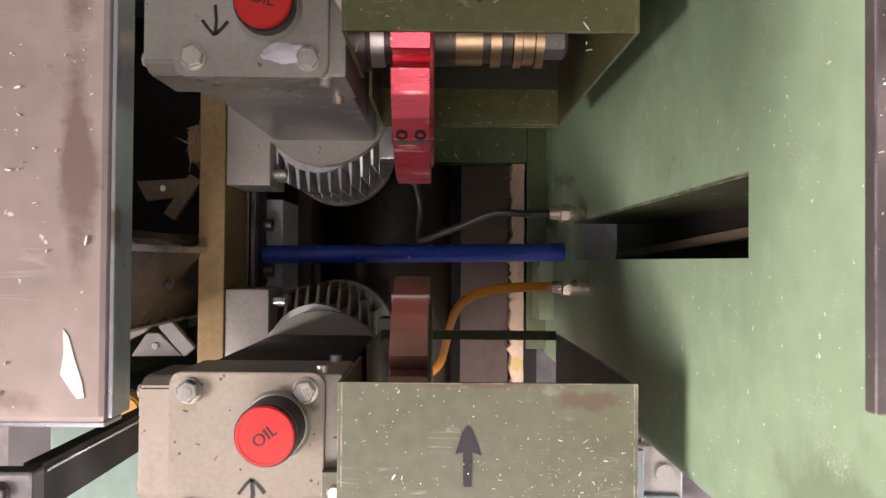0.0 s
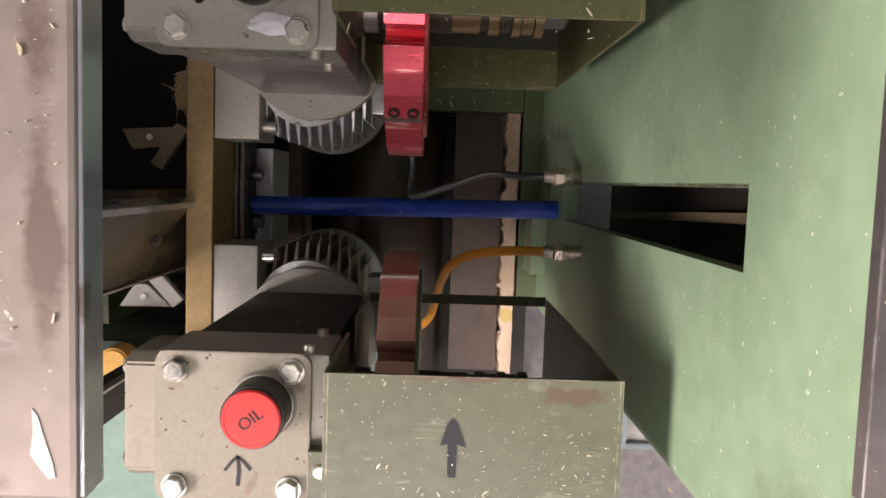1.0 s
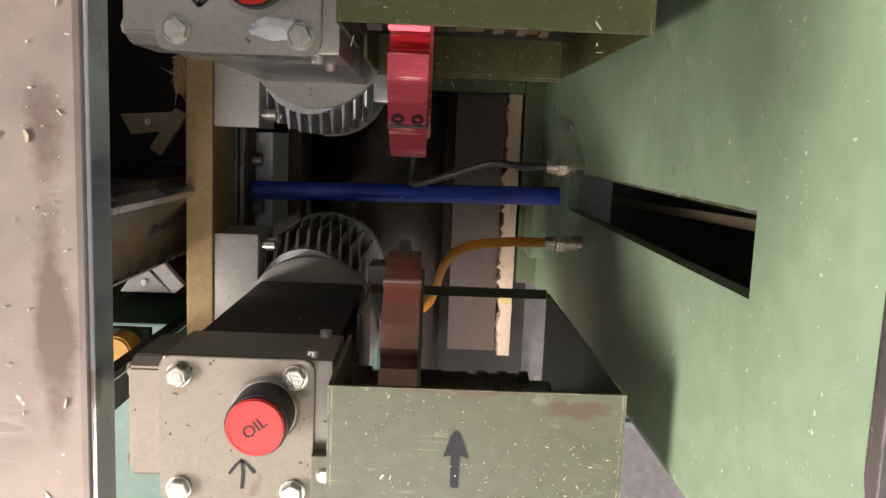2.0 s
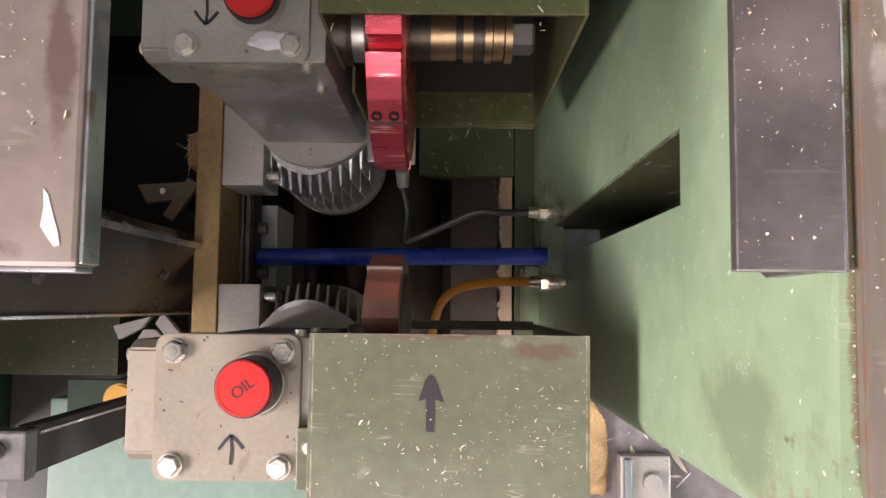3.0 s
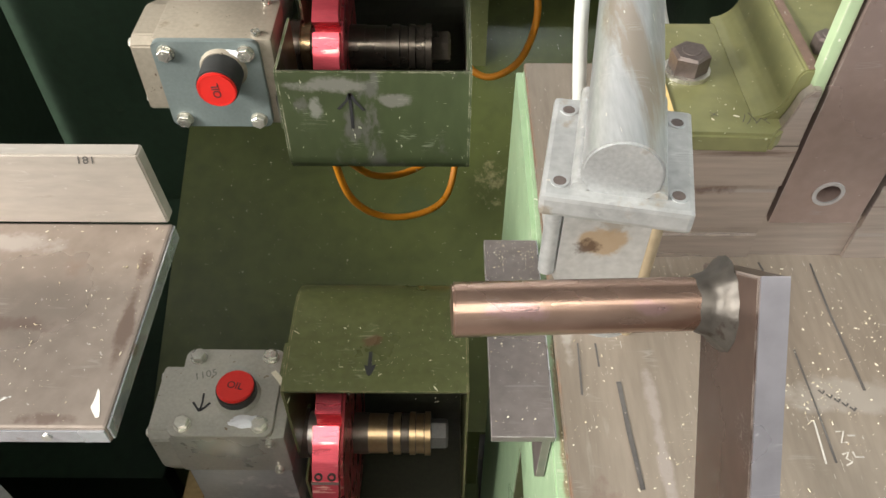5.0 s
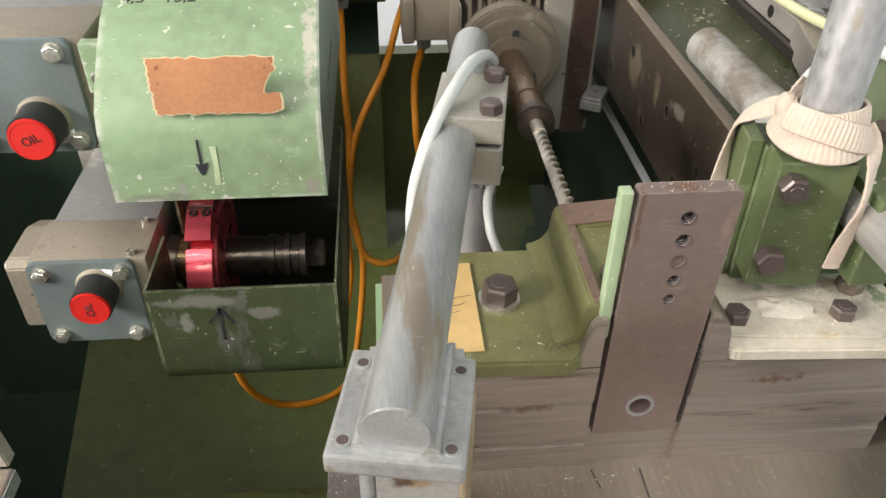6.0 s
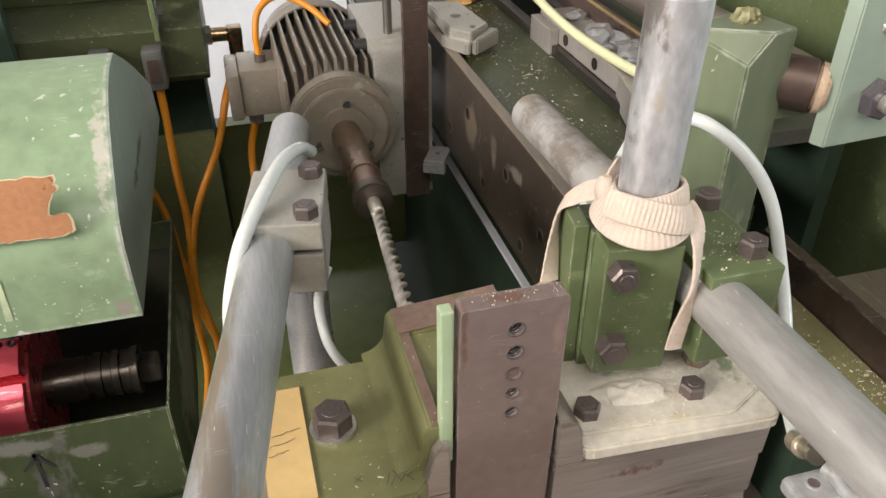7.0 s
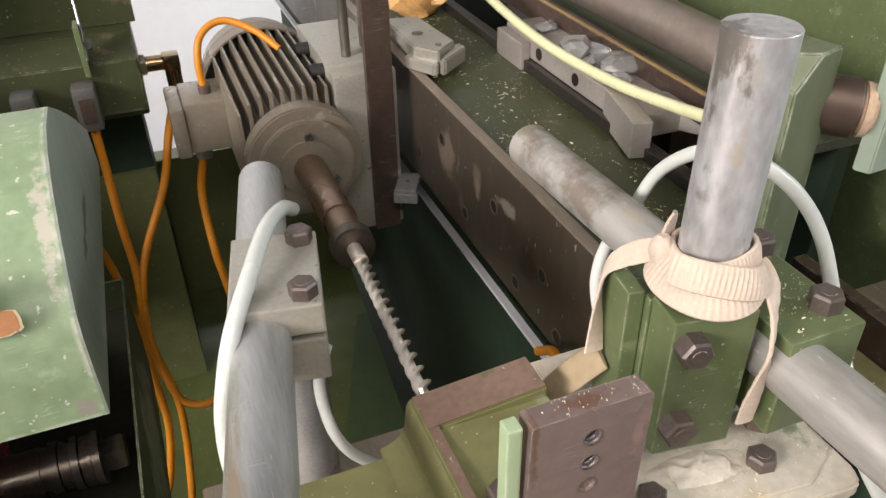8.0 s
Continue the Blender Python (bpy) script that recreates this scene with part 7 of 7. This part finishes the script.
sl = thing("slide_stop", (0.79, 0.70, 1.30), "cast sliding stop with slotted holes and shavings", "slide")
b = box(-0.030, 0.030, -0.18, 0.18, 0.0, 0.030, 0.003)
b.transform(pose(0.775, 0.725, 1.3005, 0, 0, 0))
part("slide_body", b, "slide_metal", sl)
# slot holes are flat near-black discs that stand for shaded openings
for y in (0.60, 0.70, 0.80, 0.86):
    part("slot_hole", cyl((0.7449, y, 1.3150), (0.7443, y, 1.3150), 0.0085, 20), "pit", sl)
b = box(-0.012, 0.012, -0.05, 0.05, -0.022, 0.022, 0.002)
b.transform(pose(0.742, 0.575, 1.310, 0, 0, -14))
part("end_jaw", b, "slide_metal", sl)
part("side_block", box(0.7300, 0.7445, 0.825, 0.905, 1.2850, 1.3240, 0.002), "slide_metal", sl)
b = box(-0.014, 0.014, -0.045, 0.045, -0.016, 0.016, 0.002)
b.transform(pose(0.800, 0.560, 1.318, 0, 0, 34))
part("end_jaw", b, "slide_metal", sl)
rnd = random.Random(3)
for x, y, r in ((0.772, 0.747, 0.026), (0.790, 0.672, 0.030), (0.779, 0.845, 0.018), (0.765, 0.700, 0.016), (0.792, 0.720, 0.020), (0.770, 0.640, 0.013)):
    b = bmesh.new()
    bmesh.ops.create_icosphere(b, subdivisions=2, radius=r)
    for v in b.verts:
        v.co += v.co.normalized() * r * 0.55 * noise.noise(v.co * (1.9 / r) + Vector((x * 90, y * 50, 0)))
    b.transform(Matrix.LocRotScale((x, y, 1.3305 + r * 0.30), Euler((rnd.uniform(-0.3, 0.3), rnd.uniform(-0.3, 0.3), rnd.random() * 3)), (1.25, 0.85, 0.50)))
    part("film_scrap", b, "film", sl, "crumpled clear film scrap")

solo("yellow_hose", sweep([(0.715, 1.150, 1.420), (0.728, 1.00, 1.372), (0.738, 0.88, 1.346), (0.744, 0.76, 1.336), (0.750, 0.62, 1.340), (0.752, 0.50, 1.356), (0.742, 0.40, 1.378), (0.718, 0.335, 1.392)], 0.0068, 14), "hose_yellow",
     "yellowed plastic air hose lying along the beam", "hose", smooth=True)
rs = thing("round_shaft", (0.95, 1.0, 0.5), "large round steel shaft on an edge rail", "shaft")
part("shaft", cyl((0.860, 0.44, 1.377), (0.860, 2.1, 1.377), 0.030, 40), "plate_steel", rs, smooth=True)
part("edge_rail", box(0.800, 0.816, 0.44, 2.1, 1.3185, 1.353, 0.001), "arm_steel", rs)
part("rail_edge", box(0.8005, 0.8045, 0.44, 2.1, 1.3532, 1.3556), "ochre", rs, "ochre rail edge")
part("shelf", box(0.812, 0.98, 0.44, 2.1, 1.300, 1.318), "nut", rs)
part("shelf_leg", box(0.83, 0.87, 0.60, 0.64, 0.4, 1.300), "arm_steel", rs)
part("shelf_leg", box(0.83, 0.87, 1.5, 1.54, -0.149, 1.300), "arm_steel", rs)
part("shelf_web", box(0.93, 0.95, 0.44, 2.1, -0.149, 1.300), "dark_green", rs)

gp = thing("green_post", (0.69, 0.28, 1.1), "green square post topped with chips", "post")
b = bmesh.new()
low_ = [b.verts.new((x, y, 1.1372)) for x, y in ((0.6500, 0.2570), (0.6975, 0.2690), (0.6840, 0.3230), (0.6100, 0.2960))]
up_ = [b.verts.new(q) for q in ((0.6500, 0.2570, 1.4830), (0.6740, 0.2631, 1.5060), (0.6975, 0.2690, 1.5060), (0.6840, 0.3230, 1.5060), (0.6100, 0.2960, 1.5060))]
for f in ((low_[0], low_[1], up_[2], up_[1], up_[0]), (low_[1], low_[2], up_[3], up_[2]), (low_[2], low_[3], up_[4], up_[3]), (low_[3], low_[0], up_[0], up_[4]), low_[::-1], (up_[0], up_[1], up_[4]), up_[1:]):
    b.faces.new(f)
bmesh.ops.recalc_face_normals(b, faces=b.faces)
bmesh.ops.bevel(b, geom=b.edges[:], offset=0.0015, segments=2, affect="EDGES")
part("post", b, "sage", gp)
bm = bmesh.new()
bmesh.ops.create_icosphere(bm, subdivisions=4, radius=0.012, matrix=Matrix.LocRotScale((0.668, 0.2950, 1.5060), None, (1.1, 0.8, 0.9)))
for v in bm.verts:
    v.co += Vector([noise.noise(v.co * 260 + Vector((k * 7, 0, 0))) for k in range(3)]) * 0.003
part("filler_lump", bm, "putty", gp, "yellowish green filler lump")
part("arm", box(0.6985, 0.735, 0.275, 0.295, 1.425, 1.440, 0.002), "sage", gp)
ro = thing("guide_roller", (0.715, 0.275, 1.46), "worn guide roller with a raw wooden end", "roller")
part("roller", cyl((0.7020, 0.2860, 1.4570), (0.7250, 0.2670, 1.4550), 0.0225, 32, 0.0225, 0.002), "arm_steel", ro, smooth=True)
part("wooden_end", cyl((0.7245, 0.2674, 1.4550), (0.7335, 0.2599, 1.4545), 0.0215, 32, 0.0195, 0.003), "raw_wood", ro, "split raw wooden end", smooth=True)
pl = thing("hanging_plate", (0.78, 0.25, 1.41), "pale green hanging plate with a large bolt", "plate")
part("plate", prism([(0.7300, 0.2440), (0.8600, 0.2530), (0.8560, 0.2650), (0.7240, 0.2560)], "z", 1.4090, 1.80, 0.0012), "pale_plate", pl)
part("bolt", hexbolt((0.7690, 0.2467, 1.4490), (0.07, -1, 0), 0.030, 0.011, 0.0, 10), "weld_grey", pl)
part("bolt_end", cyl((0.7698, 0.2360, 1.4490), (0.7703, 0.2285, 1.4490), 0.0080, 20, bevel=0.001), "bolt", pl, smooth=True)
part("screw", cyl((0.7600, 0.2461, 1.5080), (0.7603, 0.2420, 1.5080), 0.0060, 16, 0.0045), "bolt", pl, smooth=True)
cvr = thing("green_cover", (1.0, 0.6, 0.5), "dark green machine cover panel", "cover")
part("panel", box(1.05, 1.07, 0.10, 2.4, -0.149, 1.62), "green", cvr)
part("top_flange", box(0.99, 1.07, 0.10, 2.4, 1.62, 1.635), "light_green", cvr)
part("floor_panel", box(0.655, 1.05, 0.386, 0.62, 1.00, 1.02), "dark_green", cvr)

# ---------------------------------------------------------------- cross beam behind the heads
cb = thing("cross_beam", (-0.1, 1.3, 0.5), "green cross beam with cable plugs", "cross beam")
part("beam", prism([(1.105, 1.205), (1.112, 1.284), (1.178, 1.308), (1.40, 1.308), (1.40, 1.190), (1.12, 1.190)], "x", -1.0, 0.226, 0.002), "beam_green", cb)
part("upper_ledge", box(-1.0, 0.236, 1.215, 1.45, 1.3085, 1.370, 0.002), "beam_green", cb)
# wide face added below the beam, its shade put into the green
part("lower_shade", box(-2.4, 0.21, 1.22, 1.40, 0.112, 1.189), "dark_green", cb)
# ledge and panel take the lightened olive in place of real light
part("lower_ledge", box(-0.10, 0.626, 1.402, 1.45, 0.60, 0.971), "panel_olive", cb)
part("lower_panel", box(-0.10, 0.2105, 1.2120, 1.2195, 0.112, 1.050), "panel_olive", cb, "olive lower panel lightened as if lit")
for x in (0.142, 0.060):
    pg = part("cable_plug", box(x - 0.017, x + 0.017, 1.070, 1.108, 1.195, 1.265, 0.007), "nut", cb, smooth=True)
    part("plug_lens", box(x - 0.010, x + 0.010, 1.067, 1.0705, 1.210, 1.250, 0.001), "arm_steel", pg)
lat = part("latch", box(0.150, 0.158, 1.098, 1.135, 1.270, 1.345, 0.001), "green", cb)
part("latch_wire", sweep([(0.158, 1.10, 1.295), (0.160, 1.12, 1.35), (0.158, 1.16, 1.44)], 0.003, 8), "nut", lat)
part("latch_bolt", hexbolt((0.158, 1.112, 1.315), (1, 0, 0), 0.016, 0.012), "nut", lat)
el = thing("pipe_elbow", (0.25, 1.25, 1.19), "brass pipe elbow on the cross beam", "pipe fitting")
part("elbow", cyl((0.226, 1.28, 1.214), (0.278, 1.28, 1.214), 0.0135, 20, bevel=0.001), "bronze", el, smooth=True)
part("elbow_corner", box(0.2630, 0.2920, 1.2660, 1.2940, 1.2000, 1.2285, 0.004), "bronze", el, smooth=True)
part("elbow_leg", cyl((0.2775, 1.28, 1.204), (0.2775, 1.28, 1.145), 0.0135, 20, bevel=0.001), "bronze", el, smooth=True)
part("elbow_nut", hexbolt((0.2260, 1.28, 1.214), (1, 0, 0), 0.032, 0.010), "brass", el)

cab = thing("orange_cables", (0.15, 1.0, 0.5), "bundle of orange cables tied together behind the heads", "cable")
for pts in ([(0.142, 1.090, 1.215), (0.142, 1.086, 1.140), (0.142, 1.062, 1.033), (0.145, 1.029, 0.941), (0.130, 0.983, 0.810), (0.133, 0.939, 0.687), (0.100, 0.898, 0.570), (0.045, 0.858, 0.548), (-0.020, 0.800, 0.590), (-0.070, 0.735, 0.700)],
            [(0.275, 1.280, 1.150), (0.262, 1.180, 1.170), (0.245, 1.105, 1.155), (0.219, 1.078, 1.080), (0.160, 1.038, 0.965), (0.140, 0.996, 0.847), (0.160, 0.951, 0.721), (0.141, 0.893, 0.556), (0.118, 0.830, 0.500), (0.060, 0.790, 0.492), (-0.010, 0.760, 0.520), (-0.059, 0.730, 0.600), (-0.080, 0.715, 0.720)],
            [(0.060, 1.090, 1.200), (0.070, 1.080, 1.090), (0.110, 1.042, 0.977), (0.125, 1.007, 0.880), (0.152, 0.967, 0.764), (0.171, 0.953, 0.726), (0.212, 0.945, 0.718), (0.262, 0.950, 0.755), (0.288, 0.975, 0.830), (0.281, 1.018, 0.909), (0.275, 1.038, 0.968), (0.275, 1.068, 1.060), (0.291, 1.070, 1.128)]):
    part("cable", sweep(pts, 0.0068, 12, 6), "orange", cab, smooth=True)
solo("orange_cable", sweep([(0.312, 1.07, 1.232), (0.310, 1.07, 1.272), (0.318, 1.08, 1.308), (0.340, 1.09, 1.326), (0.368, 1.09, 1.328), (0.402, 1.07, 1.314), (0.430, 1.04, 1.292)], 0.0056, 14), "orange",
     "orange cable looping over the motor fins", "cable", smooth=True)
# stays that carry the far heads
hs = thing("head_support", (-0.15, 0.9, 0.3), "dark steel column carrying the far milling heads", "column")
part("column", box(-0.240, -0.060, 1.075, 1.10, 0.40, 1.60), "dark_green", hs)

# amber film bag on the beam
bm = bmesh.new()
bmesh.ops.create_icosphere(bm, subdivisions=3, radius=0.045)
for vv in bm.verts:
    vv.co += vv.co.normalized() * (noise.noise(vv.co * 45) * 0.022)
bm.transform(Matrix.LocRotScale((0.69, 1.13, 1.318), None, (1.2, 0.9, 0.72)))
solo("film_bag", bm, "plastic_bag", "crumpled amber plastic bag on the beam", "bag", smooth=True)

# torn label, pen figures and scratches on the upper hood
lm = Matrix.Translation((0.0500, 0.4055, 1.3620)) @ pose(0, 0, 0, 90, 0, 0)
rnd = random.Random(11)
edge = []
W, H = 0.0585, 0.0290
for i in range(88):
    s = i / 88
    x, y = ((-W + 2 * W * s * 4, H) if s < 0.25 else (W, H - 2 * H * (s - 0.25) * 4) if s < 0.5 else (W - 2 * W * (s - 0.5) * 4, -H) if s < 0.75 else (-W, -H + 2 * H * (s - 0.75) * 4))
    edge.append((x + rnd.uniform(-0.0016, 0.0008), y + rnd.uniform(-0.0016, 0.0012)))
edge[29:36] = [(0.0545, 0.012), (0.0500, 0.004), (0.0475, -0.002), (0.0460, -0.0075), (0.0500, -0.0095), (0.0560, -0.0075), (0.0615, -0.0090)]
edge[36:43] = [(0.0625, -0.014), (0.0628, -0.018), (0.0622, -0.022), (0.0625, -0.025), (0.0600, -0.027), (0.0590, -0.028), (0.0585, -0.0285)]
for nm, k, dz, mt in (("label_backing", 1.035, 0.0003, "label_edge"), ("torn_label", 1.0, 0.0007, "label")):
    b = bmesh.new()
    b.faces.new([b.verts.new(lm @ Vector((x * k, y * k, dz))) for x, y in edge])
    part(nm, b, mt, h4)
lettering("pen_figure", "4,5", 0.0185, Matrix.Translation((-0.029, 0.4785, 1.4222)) @ pose(0, 0, 0, 16.4, 0, -2), "ink", h4, 0.0006, 0.2)
lettering("pen_figure", "13,2", 0.0185, Matrix.Translation((0.0160, 0.4785, 1.4222)) @ pose(0, 0, 0, 16.4, 0, 2), "ink", h4, 0.0006, 0.2)
fm_ = pose(0, 0.4058, 0, 90, 0, 0)
part("paint_streak", ribbon2d([(0.0375, 1.296), (0.0380, 1.275), (0.0365, 1.250)], 0.0062, fm_), "pale_streak", h4, "pale yellow-green paint streak")
am = pose(-0.1746, 0.539, 1.0911) @ Matrix.Scale(1.4, 4)
bm = ribbon2d([(0, -0.016), (0.0008, 0), (0, 0.014)], 0.0026, am)
ribbon2d([(-0.011, 0.002), (-0.005, 0.009), (0.0, 0.0145)], 0.0026, am, bm=bm)
ribbon2d([(0.010, 0.001), (0.005, 0.008), (0.0, 0.0140)], 0.0026, am, bm=bm)
part("marker_arrow", bm, "ink", h3)

# ---------------------------------------------------------------- loose chips
chips("wood_chips", 420, -0.45, -0.112, -0.052, 0.130, 1.1491, "pale wood chips on the steel table plate", (0.0003, 0.0045), seed=2)
chips("wood_chips", 2100, 0.206, 0.66, -0.165, 0.10, 1.1373, "pale wood chips on the machine table", (0.0003, 0.0036), seed=3)
chips("wood_chips", 190, 0.154, 0.195, -0.053, 0.125, 1.1371, "pale wood chips on the steel angle", (0.0003, 0.0022), seed=4)
chips("wood_chips", 260, -0.066, 0.144, -0.214, -0.096, 0.8311, "pale wood chips on the near hood", (0.0003, 0.0065), seed=5)
chips("wood_chips", 60, -0.064, 0.144, 0.150, 0.265, 0.8311, "pale wood chips on the stained hood", (0.0005, 0.011), seed=6)
chips("wood_chips", 60, 0.2010, 0.2022, -0.16, 0.10, 1.1306, "wood crumbs on the green table rim", (0.0003, 0.0018), seed=16)
chips("wood_chips", 160, -0.015, 0.155, 0.185, 0.45, 0.0005, "wood shavings on the base pan", (0.002, 0.028), seed=7)
chips("wood_chips", 240, -0.40, 0.56, 0.46, 1.3, 0, "wood chips on the deck plate", (0.001, 0.010), seed=8, slope=slope)
chips("wood_chips", 900, 0.60, 0.73, 0.34, 1.2, 1.2862, "wood chips on the box beam", (0.0005, 0.009), seed=9)
chips("wood_chips", 1400, 0.476, 0.625, 0.112, 0.27, 1.2764, "wood dust crumbs on the base plate", (0.0004, 0.0040), seed=10)
chips("wood_chips", 26, 0.27, 0.33, 0.105, 0.235, 1.2768, "wood chips on the bracket foot", (0.0004, 0.006), seed=12)
chips("wood_chips", 120, 0.567, 0.617, 0.135, 0.228, 1.3862, "wood crumbs on the clamping block", (0.0004, 0.0050), seed=13)
chips("wood_chips", 45, 0.3795, 0.4420, 0.1092, 0.1218, 1.4156, "wood crumbs on the drilled bar", (0.0003, 0.0016), seed=14)
chips("straw_splinters", 320, 0.30, 1.05, -0.42, -0.18, -0.1495, "wood splinters on the hall floor", (0.004, 0.09), seed=15)
chips("wood_chips", 380, 0.660, 0.738, 0.102, 0.243, 1.2582, "sawdust and chips on the olive side plate", (0.0005, 0.0070), seed=17)
